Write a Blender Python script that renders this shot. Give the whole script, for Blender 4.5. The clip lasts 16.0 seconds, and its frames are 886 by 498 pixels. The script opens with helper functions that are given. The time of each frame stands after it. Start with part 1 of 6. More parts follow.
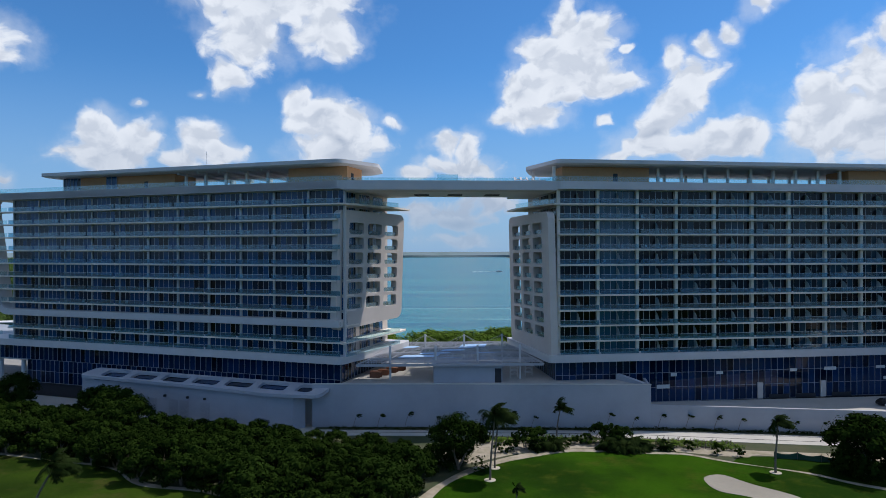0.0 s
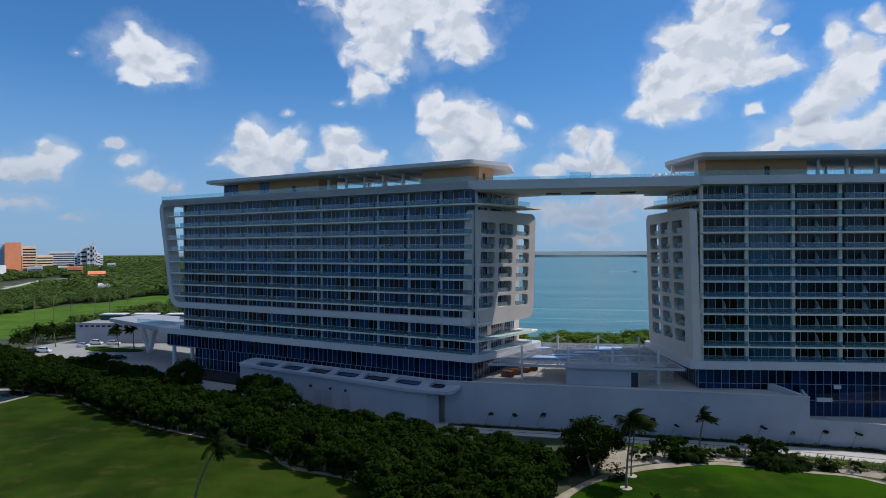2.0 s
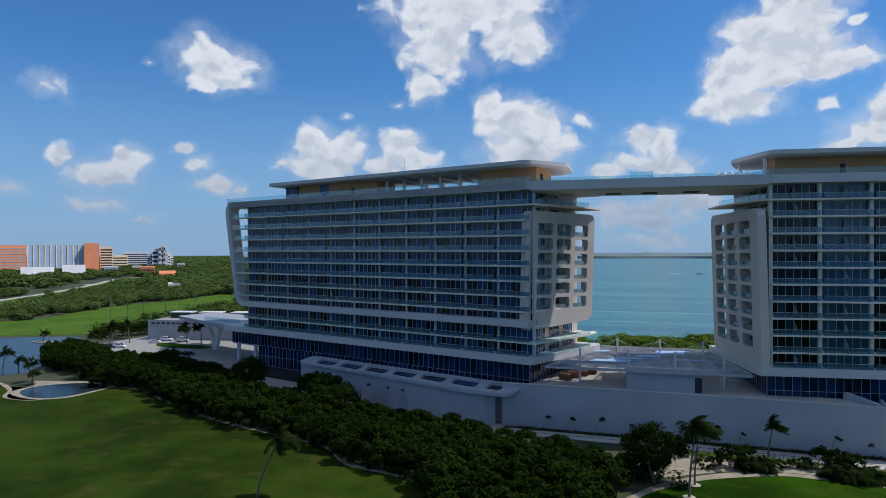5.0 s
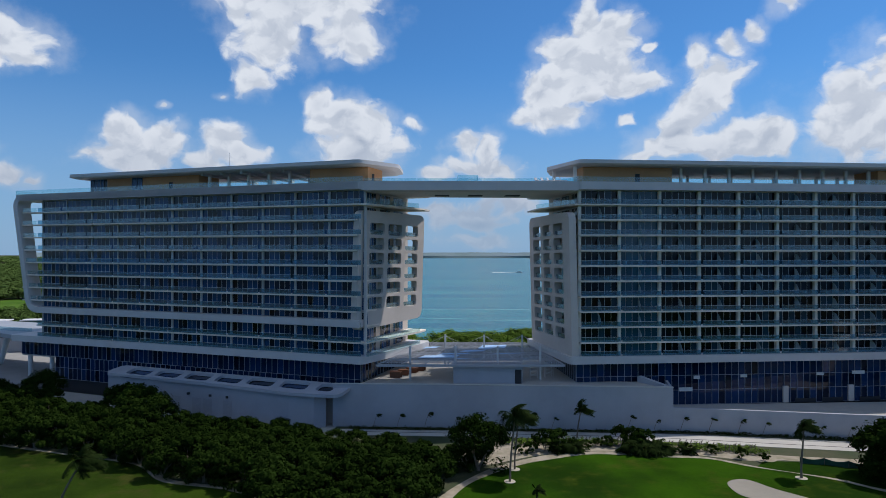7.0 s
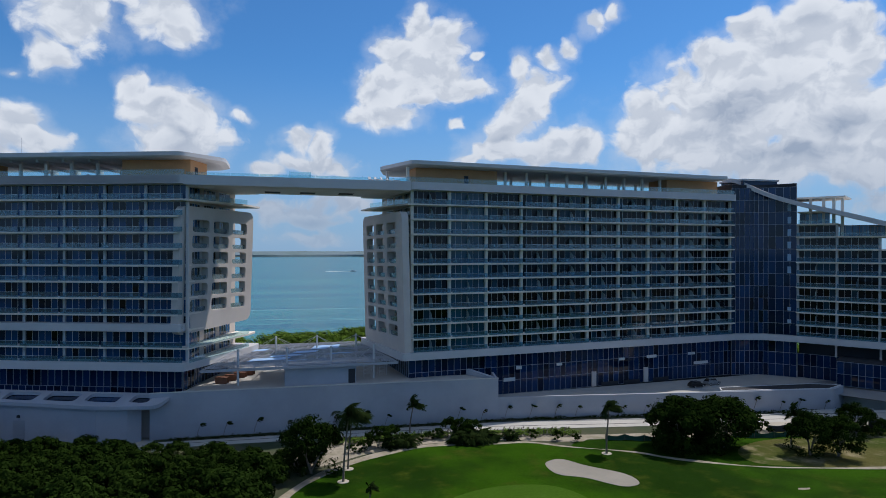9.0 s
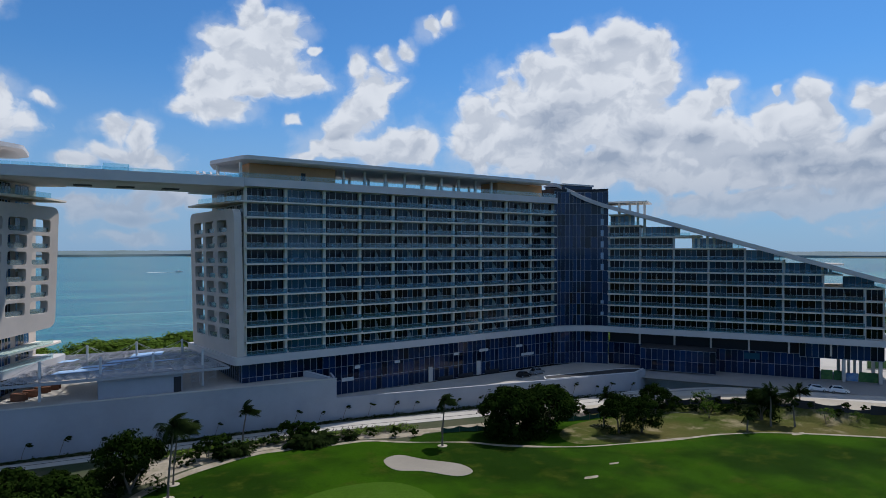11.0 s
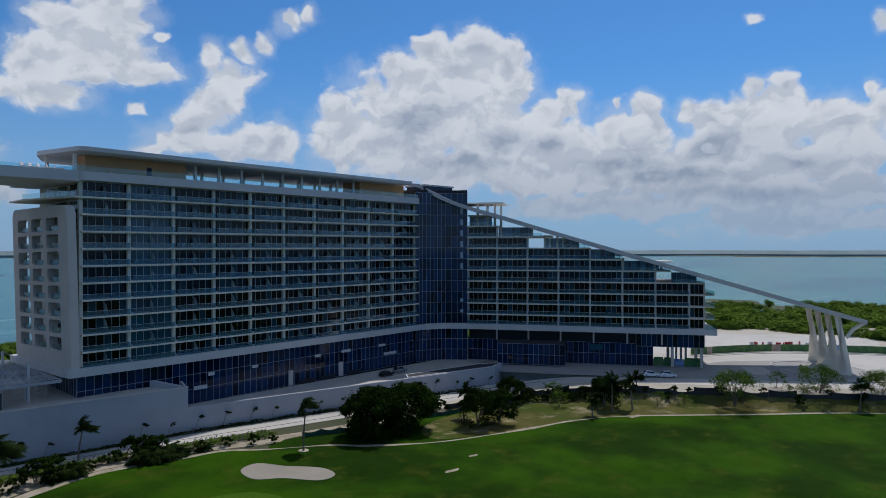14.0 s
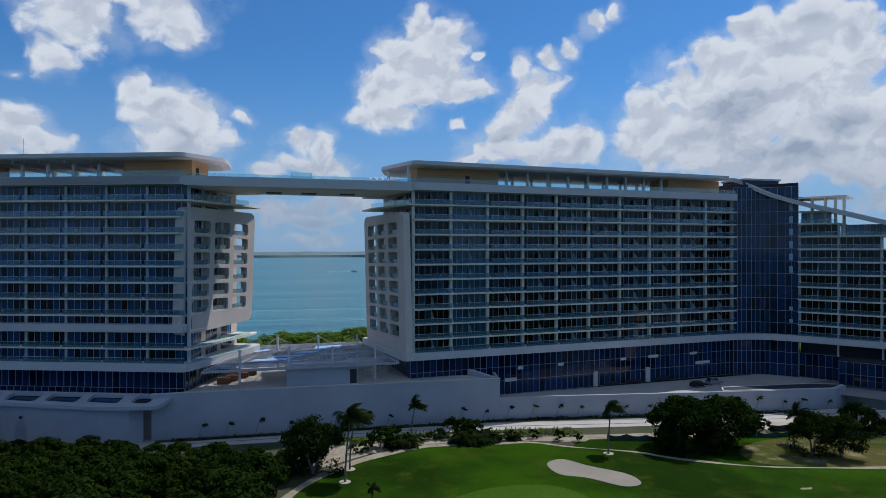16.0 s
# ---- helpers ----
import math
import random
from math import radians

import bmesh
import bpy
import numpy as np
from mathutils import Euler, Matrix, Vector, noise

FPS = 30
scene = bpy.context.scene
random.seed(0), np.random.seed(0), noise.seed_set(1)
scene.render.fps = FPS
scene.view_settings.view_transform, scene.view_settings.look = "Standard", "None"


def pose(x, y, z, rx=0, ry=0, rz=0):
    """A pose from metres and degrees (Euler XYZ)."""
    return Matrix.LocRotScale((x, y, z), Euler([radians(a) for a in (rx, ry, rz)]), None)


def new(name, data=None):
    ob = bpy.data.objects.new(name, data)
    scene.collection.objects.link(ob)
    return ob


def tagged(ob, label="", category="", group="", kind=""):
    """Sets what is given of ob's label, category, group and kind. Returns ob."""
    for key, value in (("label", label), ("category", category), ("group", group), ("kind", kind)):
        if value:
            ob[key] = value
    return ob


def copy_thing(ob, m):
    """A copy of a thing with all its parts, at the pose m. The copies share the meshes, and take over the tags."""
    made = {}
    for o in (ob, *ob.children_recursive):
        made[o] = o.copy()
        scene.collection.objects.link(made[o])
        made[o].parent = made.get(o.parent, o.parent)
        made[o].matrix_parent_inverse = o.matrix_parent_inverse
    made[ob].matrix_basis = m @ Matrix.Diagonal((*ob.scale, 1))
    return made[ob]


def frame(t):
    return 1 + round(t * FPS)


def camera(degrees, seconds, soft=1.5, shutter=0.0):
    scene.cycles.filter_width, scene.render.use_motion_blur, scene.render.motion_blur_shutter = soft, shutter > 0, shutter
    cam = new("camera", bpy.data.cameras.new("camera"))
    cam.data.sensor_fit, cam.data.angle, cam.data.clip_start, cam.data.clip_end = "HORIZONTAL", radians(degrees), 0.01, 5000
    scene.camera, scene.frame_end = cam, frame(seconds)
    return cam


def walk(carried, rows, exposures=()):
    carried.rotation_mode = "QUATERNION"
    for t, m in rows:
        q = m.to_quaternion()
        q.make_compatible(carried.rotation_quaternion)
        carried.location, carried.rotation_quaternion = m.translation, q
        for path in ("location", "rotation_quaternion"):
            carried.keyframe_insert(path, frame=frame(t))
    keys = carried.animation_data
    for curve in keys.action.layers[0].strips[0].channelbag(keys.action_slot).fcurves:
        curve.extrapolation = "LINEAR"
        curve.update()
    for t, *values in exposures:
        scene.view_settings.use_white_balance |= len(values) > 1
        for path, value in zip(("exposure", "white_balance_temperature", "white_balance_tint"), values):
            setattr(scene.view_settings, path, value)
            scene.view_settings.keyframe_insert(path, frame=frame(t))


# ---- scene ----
# hovering aircraft camera
cam = camera(70.36, 16.0, soft=0.65)
EYE = 39.5
# seconds, yaw, pitch, roll: the aircraft hovers and only turns
TURNS = [
    (0.0, -1.84, 0.02, 0.1), (0.5, 1.1, 0.0, 0.13), (1.0, 4.05, 0.0, 0.15), (1.5, 7.07, 0.0, 0.16), (2.0, 10.1, 0.0, 0.18),
    (2.5, 13.11, 0.02, 0.2), (3.0, 16.15, 0.05, 0.22), (3.2, 17.42, 0.05, 0.22),
    (3.7, 19.3, 0.07, 0.2), (4.2, 19.6, 0.09, 0.16), (4.7, 17.3, 0.1, 0.11),
    (5.3, 13.13, 0.11, 0.06), (5.5, 11.57, 0.11, 0.05), (6.0, 7.7, 0.11, 0.02), (6.5, 3.84, 0.09, -0.02), (7.0, 0.0, 0.07, -0.04),
    (7.5, -3.83, 0.04, -0.06), (8.0, -7.48, 0.02, -0.06), (8.5, -11.22, 0.0, -0.06), (9.0, -15.08, -0.03, -0.07),
    (9.5, -18.87, -0.05, -0.08), (10.0, -22.53, -0.08, -0.08), (10.2, -24.0, -0.08, -0.08),
    (11.25, -31.6, -0.11, -0.05), (12.3, -38.88, -0.15, 0.0), (12.5, -40.26, -0.16, 0.0), (13.0, -42.46, -0.14, 0.03),
    (13.5, -42.85, -0.14, 0.04), (14.0, -42.23, -0.12, 0.06), (14.5, -36.19, -0.11, 0.06), (15.0, -29.1, -0.07, 0.04),
    (15.5, -22.05, -0.03, 0.04), (16.0, -14.96, -0.01, 0.04)]
walk(cam, [(t, pose(0, 0, EYE, 90 + p, 0, y) @ pose(0, 0, 0, 0, 0, -r)) for t, y, p, r in TURNS], exposures=[(0, -0.24, 6180, 12), (1, -0.3, 6180, 12), (3, -0.4, 6180, 12), (10, -0.38, 6180, 12), (13, -0.58, 6180, 12), (14.5, -0.6, 6120, 12), (16, -0.52, 6050, 12)])

# ---------------------------------------------------------------- sun, sky and clouds
SUN_AZ, SUN_EL = radians(67), radians(58)      # azimuth from +y towards +x
sun = new("sun", bpy.data.lights.new("sun", "SUN"))
sun.data.energy, sun.data.angle, sun.data.color = 4.5, radians(0.53), (1.0, 0.95, 0.88)
sun_way = Vector((math.sin(SUN_AZ) * math.cos(SUN_EL), math.cos(SUN_AZ) * math.cos(SUN_EL), math.sin(SUN_EL)))
sun.matrix_world = Matrix.Translation((0, 0, 300)) @ sun_way.to_track_quat("Z", "Y").to_matrix().to_4x4()


class Nodes:
    """Short words for building node trees."""

    def __init__(self, tree):
        self.t = tree

    def add(self, kind, ins=(), **props):
        n = self.t.nodes.new(kind)
        for k, v in props.items():
            setattr(n, k, v)
        for k, v in dict(ins).items():
            self.put(n.inputs[k], v)
        return n

    def put(self, socket, v):
        if isinstance(v, bpy.types.NodeSocket):
            self.t.links.new(v, socket)
        else:
            socket.default_value = v

    def math(self, op, a, b=0.0, c=0.0, clamp=False):
        return self.add("ShaderNodeMath", {0: a, 1: b, 2: c}, operation=op, use_clamp=clamp).outputs[0]

    def vec(self, op, a, b=(0, 0, 0), out=0):
        return self.add("ShaderNodeVectorMath", {0: a, 1: b}, operation=op).outputs[out]

    def noise(self, v, scale, detail=4.0, rough=0.55, dims="3D"):
        return self.add("ShaderNodeTexNoise", {"Vector": v, "Scale": scale, "Detail": detail, "Roughness": rough}, noise_dimensions=dims).outputs[0]

    def ramp(self, v, a, b, lo=0.0, hi=1.0, smooth=True):
        return self.add("ShaderNodeMapRange", {"Value": v, "From Min": a, "From Max": b, "To Min": lo, "To Max": hi},
                        interpolation_type="SMOOTHSTEP" if smooth else "LINEAR").outputs[0]

    def mix(self, f, a, b):
        n = self.add("ShaderNodeMix", data_type="RGBA")
        self.put(n.inputs[0], f), self.put(n.inputs[6], a), self.put(n.inputs[7], b)
        return n.outputs[2]


# cloud puffs: azimuth, height (tangent), half width, half height, density; one list for each bank, and one for the shaded bases
CLOUDS_WEST = [
    (-47.4, 0.224, 3.39, 0.035, 0.1), (-35.2, 0.281, 3.91, 0.049, 0.75), (-33.3, 0.250, 2.82, 0.026, 0.45), (-36.3, 0.254, 2.50, 0.034, 0.6), (-40.1, 0.276, 1.08, 0.012, 0.3),
    (-46.4, 0.129, 1.15, 0.022, 0.7), (-41.8, 0.135, 2.09, 0.023, 0.75), (-44.3, 0.104, 3.61, 0.032, 0.6), (-37.7, 0.147, 0.98, 0.013, 0.6), (-36.6, 0.127, 1.36, 0.015, 0.65),
    (-35.2, 0.099, 1.84, 0.021, 0.6), (-33.3, 0.095, 1.41, 0.015, 0.4), (-40.5, 0.046, 2.56, 0.012, 0.35), (-49.9, 0.079, 1.78, 0.019, 0.3), (-43.9, 0.064, 4.44, 0.020, 0.35)]
CLOUDS_NORTH = [
    (-12.8, 0.387, 7.19, 0.043, 1), (-15.3, 0.325, 3.86, 0.054, 0.85), (-8.7, 0.340, 3.04, 0.045, 0.9), (-18.2, 0.360, 1.54, 0.031, 0.6), (-16.9, 0.262, 2.32, 0.040, 0.55),
    (-19.4, 0.234, 1.54, 0.013, 0.35), (-11.0, 0.229, 1.63, 0.027, 0.95), (-8.7, 0.201, 3.04, 0.037, 1), (-6.4, 0.196, 2.00, 0.034, 0.95), (-7.7, 0.157, 3.78, 0.040, 1),
    (-2.7, 0.198, 1.95, 0.013, 0.4)]
CLOUDS_ROOF = [
    (-26.8, 0.167, 1.99, 0.028, 0.9), (-24.0, 0.159, 2.27, 0.031, 0.95), (-26.0, 0.134, 4.00, 0.027, 0.9), (-18.7, 0.165, 1.80, 0.029, 0.95), (-18.2, 0.145, 2.83, 0.025, 0.9),
    (-21.0, 0.135, 2.05, 0.018, 0.7), (-29.3, 0.134, 1.22, 0.013, 0.5), (-24.1, 0.212, 0.51, 0.008, 0.5), (1.8, 0.168, 1.30, 0.024, 0.9), (3.9, 0.161, 1.59, 0.030, 0.9),
    (3.4, 0.132, 4.11, 0.021, 0.85), (5.7, 0.126, 2.66, 0.021, 0.6), (-0.8, 0.122, 2.39, 0.017, 0.5), (2.5, 0.056, 5.09, 0.030, 0.75), (6.1, 0.067, 2.65, 0.025, 0.6),
    (-0.3, 0.061, 2.38, 0.022, 0.55), (3.4, 0.014, 5.49, 0.021, 0.4)]
CLOUDS_EAST = [
    (12.9, 0.354, 1.63, 0.038, 0.9), (15.0, 0.331, 2.79, 0.037, 0.95), (10.9, 0.311, 2.31, 0.034, 0.95), (13.4, 0.269, 4.84, 0.043, 1), (9.3, 0.248, 2.32, 0.038, 1),
    (16.5, 0.254, 3.02, 0.025, 0.9), (9.8, 0.208, 3.60, 0.023, 0.9), (18.0, 0.306, 1.25, 0.013, 0.6), (6.8, 0.203, 1.29, 0.013, 0.6), (16.5, 0.196, 1.01, 0.012, 0.55)]
CLOUDS_PLUME = [
    (22.1, 0.284, 1.21, 0.028, 0.85), (23.3, 0.252, 2.38, 0.033, 0.9), (22.1, 0.218, 2.41, 0.030, 0.9), (24.8, 0.301, 1.41, 0.026, 0.65), (26.6, 0.315, 1.38, 0.021, 0.55),
    (28.7, 0.345, 1.57, 0.025, 0.7), (30.2, 0.362, 1.31, 0.017, 0.5), (21.2, 0.189, 2.43, 0.031, 0.9), (20.0, 0.159, 3.44, 0.028, 0.9), (27.1, 0.158, 2.29, 0.032, 0.95),
    (23.8, 0.156, 2.61, 0.033, 0.85), (17.5, 0.143, 2.50, 0.013, 0.6)]
CLOUDS_TOWER = [
    (41.4, 0.309, 1.65, 0.029, 1), (45.7, 0.317, 2.31, 0.034, 1), (48.0, 0.295, 2.04, 0.038, 1), (43.7, 0.280, 4.12, 0.045, 1.1), (38.5, 0.272, 2.05, 0.036, 1),
    (36.0, 0.240, 1.52, 0.032, 0.95), (49.3, 0.260, 1.93, 0.038, 1), (33.2, 0.221, 0.90, 0.021, 0.85), (41.6, 0.217, 7.72, 0.067, 1.2), (33.5, 0.183, 3.01, 0.043, 1),
    (31.5, 0.170, 1.49, 0.033, 0.9), (37.5, 0.162, 6.13, 0.045, 1.1), (46.8, 0.180, 5.64, 0.054, 1.1), (53.6, 0.224, 1.59, 0.027, 1), (51.3, 0.208, 2.27, 0.034, 1),
    (51.8, 0.161, 4.02, 0.046, 1.05)]
CLOUDS_SOUTH = [
    (57.8, 0.218, 0.48, 0.012, 0.6), (57.5, 0.188, 1.69, 0.028, 0.85), (60.1, 0.209, 1.41, 0.027, 0.95), (60.6, 0.182, 1.40, 0.027, 0.9), (59.2, 0.154, 3.32, 0.035, 1),
    (63.6, 0.198, 1.35, 0.022, 0.9), (65.1, 0.186, 2.43, 0.032, 1), (69.0, 0.225, 0.83, 0.018, 0.9), (71.0, 0.225, 1.00, 0.020, 1), (69.8, 0.201, 2.86, 0.030, 1),
    (68.6, 0.163, 5.02, 0.045, 1.05), (73.8, 0.186, 1.33, 0.022, 0.95), (73.0, 0.195, 0.77, 0.014, 0.8), (74.9, 0.161, 2.96, 0.038, 1), (76.7, 0.205, 0.71, 0.018, 0.8),
    (77.4, 0.178, 1.40, 0.025, 0.9)]
CLOUDS_LOW = [
    (71.8, 0.119, 5.52, 0.035, 1), (63.4, 0.127, 5.42, 0.034, 0.95), (53.8, 0.12, 9.93, 0.04, 0.95), (43.7, 0.122, 9.27, 0.036, 0.95), (65.6, 0.092, 10.96, 0.032, 0.95),
    (73.8, 0.074, 7.58, 0.031, 0.95), (58.7, 0.066, 11.92, 0.024, 0.95), (71.8, 0.036, 9.86, 0.022, 0.95), (68.6, 0.333, 1.46, 0.016, 0.3), (77.8, 0.296, 1.39, 0.029, 0.5),
    (90, 0.2, 9, 0.08, 0.9), (104, 0.25, 9, 0.08, 0.8)]
CLOUD_SHADE = [
    (39.3, 0.194, 3.85, 0.058, 0.75), (47.3, 0.167, 4.61, 0.040, 0.6), (43.7, 0.136, 8.24, 0.027, 0.6), (65.6, 0.148, 3.07, 0.037, 0.8), (57.8, 0.127, 7.22, 0.024, 0.75),
    (71.8, 0.119, 2.76, 0.035, 0.5), (62.0, 0.107, 8.28, 0.020, 0.8), (67.7, 0.074, 13.57, 0.020, 0.6), (51.8, 0.165, 3.02, 0.027, 0.4), (13.4, 0.224, 4.59, 0.027, 0.45),
    (20.9, 0.176, 2.92, 0.026, 0.4), (-12.2, 0.319, 4.10, 0.027, 0.5), (-7.9, 0.170, 3.03, 0.020, 0.4), (3.2, 0.043, 5.50, 0.024, 0.6)]

world = bpy.data.worlds.new("sky")
scene.world = world
world.use_nodes = True
world.node_tree.nodes.clear()
N = Nodes(world.node_tree)
sky = N.add("ShaderNodeTexSky", sky_type="NISHITA", sun_disc=False, sun_elevation=SUN_EL, sun_rotation=SUN_AZ, altitude=0.0,
            air_density=1.0, dust_density=0.2, ozone_density=2.0)
clear = N.vec("MULTIPLY", sky.outputs[0], (0.62, 1.19, 1.66))
way = N.add("ShaderNodeTexCoord").outputs["Generated"]
xyz = N.add("ShaderNodeSeparateXYZ", {0: way}).outputs
flat = N.math("SQRT", N.math("ADD", N.math("MULTIPLY", xyz[0], xyz[0]), N.math("MULTIPLY", xyz[1], xyz[1])))
rise = N.math("DIVIDE", xyz[2], N.math("MAXIMUM", flat, 0.02))
turn = N.math("ARCTAN2", xyz[0], xyz[1])
place = N.add("ShaderNodeCombineXYZ", {0: turn, 1: rise, 2: 0.0}).outputs[0]
warp = N.add("ShaderNodeTexNoise", {"Vector": place, "Scale": 14.0, "Detail": 3.0}, noise_dimensions="2D").outputs["Color"]
bent = N.vec("ADD", place, N.vec("MULTIPLY", N.vec("SUBTRACT", warp, (0.5, 0.5, 0.5)), (0.045, 0.035, 0.0)))


def heap(banks, soft):
    """Rounded puffs joined: above 0 inside the cloud, falling off outside."""
    total = None
    for bank in banks:
        for az, up, w, h, dense in bank:
            kx, ky = 1 / radians(w), 1 / h
            rel = N.add("ShaderNodeVectorMath", {0: bent, 1: (kx, ky, 0), 2: (-radians(az) * kx, -up * ky, 0)}, operation="MULTIPLY_ADD").outputs[0]
            puff = N.math("MULTIPLY_ADD", N.vec("LENGTH", rel, out=1), -0.9, 0.9 - 0.8 * (1 - min(dense, 1.1)))
            total = puff if total is None else N.math("SMOOTH_MAX", total, puff, soft)
    return total


body = heap((CLOUDS_WEST, CLOUDS_NORTH, CLOUDS_ROOF, CLOUDS_EAST, CLOUDS_PLUME, CLOUDS_TOWER, CLOUDS_SOUTH, CLOUDS_LOW), 0.25)
shaded = heap((CLOUD_SHADE,), 0.2)
# fair-weather clouds all round outside the named banks; unseen, added to brighten the fronts
around = N.noise(N.vec("MULTIPLY", place, (1.0, 2.2, 1.0)), 4.5, 3.0, 0.5, "2D")
outside = N.math("MAXIMUM", N.ramp(turn, 1.75, 1.95), N.ramp(turn, -0.85, -1.0))
over = N.math("MULTIPLY", N.math("MAXIMUM", outside, N.ramp(rise, 0.46, 0.6)), N.math("MULTIPLY_ADD", N.ramp(rise, 0.25, 0.6), 1.05, N.ramp(around, 0.5, 0.75, -1.3, -0.1)))
body = N.math("MAXIMUM", body, N.math("SUBTRACT", over, N.math("MULTIPLY", N.math("SUBTRACT", 1.0, N.math("MAXIMUM", outside, N.ramp(rise, 0.46, 0.6))), 2.0)))


def fleece(at, detail):
    """Heaped cloud: rounded lumps and a finer fringe, about 0 on the mean."""
    lumps = N.add("ShaderNodeTexVoronoi", {"Vector": N.vec("MULTIPLY", at, (1.0, 1.2, 1.0)), "Scale": 24.0, "Detail": 1.0, "Roughness": 0.5}, voronoi_dimensions="2D", feature="SMOOTH_F1", normalize=True).outputs["Distance"]
    fringe = N.noise(N.vec("MULTIPLY", at, (1.0, 1.2, 1.0)), 17.0, detail, 0.56, "2D")
    return N.math("MULTIPLY_ADD", lumps, -0.7, N.math("ADD", fringe, -0.28))


near_fleece = fleece(bent, 8.0)
thick = N.math("MULTIPLY_ADD", body, 1.7, N.math("MULTIPLY_ADD", near_fleece, 1.9, 0.26))
dense_part = N.ramp(thick, 0.0, 0.7)
veil = N.math("MULTIPLY", N.ramp(N.math("MULTIPLY_ADD", N.noise(place, 16.0, 6.0, 0.6, "2D"), 1.2, body), 0.1, 1.0), 0.4)
cover = N.math("MULTIPLY", N.math("MAXIMUM", dense_part, veil), N.ramp(rise, 0.0, 0.1, 0.6, 1.0))
# the upper sides of the heaps are lit, the undersides and the low banks are shaded
slope = N.math("SUBTRACT", fleece(bent, 4.0), fleece(N.vec("ADD", bent, (-0.004, 0.014, 0.0)), 4.0))
lit = N.ramp(slope, -0.16, 0.12)
lit = N.math("MULTIPLY_ADD", N.ramp(thick, 0.8, 2.3, 0.0, 0.35), -1.0, N.math("MULTIPLY_ADD", lit, 0.45, 0.55))
lit = N.math("SUBTRACT", lit, N.math("MULTIPLY", N.ramp(N.math("MULTIPLY_ADD", near_fleece, 0.5, shaded), -0.05, 0.7), 0.75), clamp=True)
lit = N.math("MAXIMUM", lit, N.ramp(thick, 0.4, 0.9, 0.8, 0.0))
lit = N.math("MULTIPLY", lit, N.ramp(rise, 0.04, 0.2, 0.35, 1.0))
shade_tint = N.mix(N.ramp(rise, 0.02, 0.26), (4.2, 5.3, 6.9, 1), (5.6, 6.5, 7.9, 1))
cloud_tint = N.mix(lit, shade_tint, (11.2, 11.7, 12.2, 1))
hazed = N.mix(N.ramp(rise, -0.01, 0.3, 0.8, 0.0), clear, (3.9, 5.9, 9.0, 1))
shown = N.mix(cover, hazed, cloud_tint)
back = N.add("ShaderNodeBackground", {"Color": shown, "Strength": 0.085})
N.t.links.new(back.outputs[0], N.add("ShaderNodeOutputWorld").inputs[0])


# ---------------------------------------------------------------- materials
def material(name, colour, rough=0.7, metal=0.0, vary=0.12, grain=3.0, stain=0.25, bump=0.0, bump_scale=8.0, per_object=0.0, second=None, ior=1.45, big=0.12):
    """A plain rough surface: colour with grain, larger stains, a fine relief and a change from piece to piece."""
    m = bpy.data.materials.new(name)
    m.use_nodes = True
    n = Nodes(m.node_tree)
    p = m.node_tree.nodes["Principled BSDF"]
    where = n.add("ShaderNodeNewGeometry").outputs["Position"]
    fine = n.noise(where, grain, 5.0, 0.6)
    large = n.noise(where, big, 4.0, 0.6)
    other = second or tuple(c * 0.6 for c in colour)
    tone = n.mix(n.ramp(large, 0.35, 0.7, 0.0, 1.0 if second else stain), (*colour, 1), (*other, 1))
    gain = n.math("MULTIPLY_ADD", fine, 2 * vary, 1 - vary)
    if per_object:
        gain = n.math("MULTIPLY", gain, n.math("MULTIPLY_ADD", n.add("ShaderNodeObjectInfo").outputs["Random"], per_object, 1 - per_object / 2))
    tone = n.vec("SCALE", tone)
    n.put(tone.node.inputs["Scale"], gain)
    n.put(p.inputs["Base Color"], tone)
    n.put(p.inputs["Roughness"], n.ramp(fine, 0.3, 0.7, max(rough - 0.08, 0.02), min(rough + 0.08, 1)))
    p.inputs["Metallic"].default_value, p.inputs["IOR"].default_value = metal, ior
    if bump:
        b = n.add("ShaderNodeBump", {"Height": n.noise(where, bump_scale, 5.0, 0.6), "Strength": 0.6, "Distance": bump})
        n.put(p.inputs["Normal"], b.outputs[0])
    return m


def glazing(name, colour, rough=0.04, ior=2.0, vary=0.6, wave=0.0, curtain=None, share=0.0):
    """Dark tinted window glass: a dark body with a clear reflection; on a share of the panes a second body colour
    stands for drawn curtains and reflected sky.
    """
    m = bpy.data.materials.new(name)
    m.use_nodes = True
    n = Nodes(m.node_tree)
    p = m.node_tree.nodes["Principled BSDF"]
    r = n.add("ShaderNodeObjectInfo").outputs["Random"]
    c = n.vec("SCALE", (*colour,))
    n.put(c.node.inputs["Scale"], n.math("MULTIPLY_ADD", r, vary * 2, 1 - vary))
    if curtain:
        c = n.mix(n.ramp(r, 1 - share, 1 - share + 0.01), c, (*curtain, 1))
    n.put(p.inputs["Base Color"], c)
    p.inputs["Roughness"].default_value, p.inputs["IOR"].default_value = rough, ior
    if wave:
        where = n.add("ShaderNodeNewGeometry").outputs["Position"]
        b = n.add("ShaderNodeBump", {"Height": n.noise(where, 0.5, 2.0), "Strength": 0.3, "Distance": wave})
        n.put(p.inputs["Normal"], b.outputs[0])
    return m


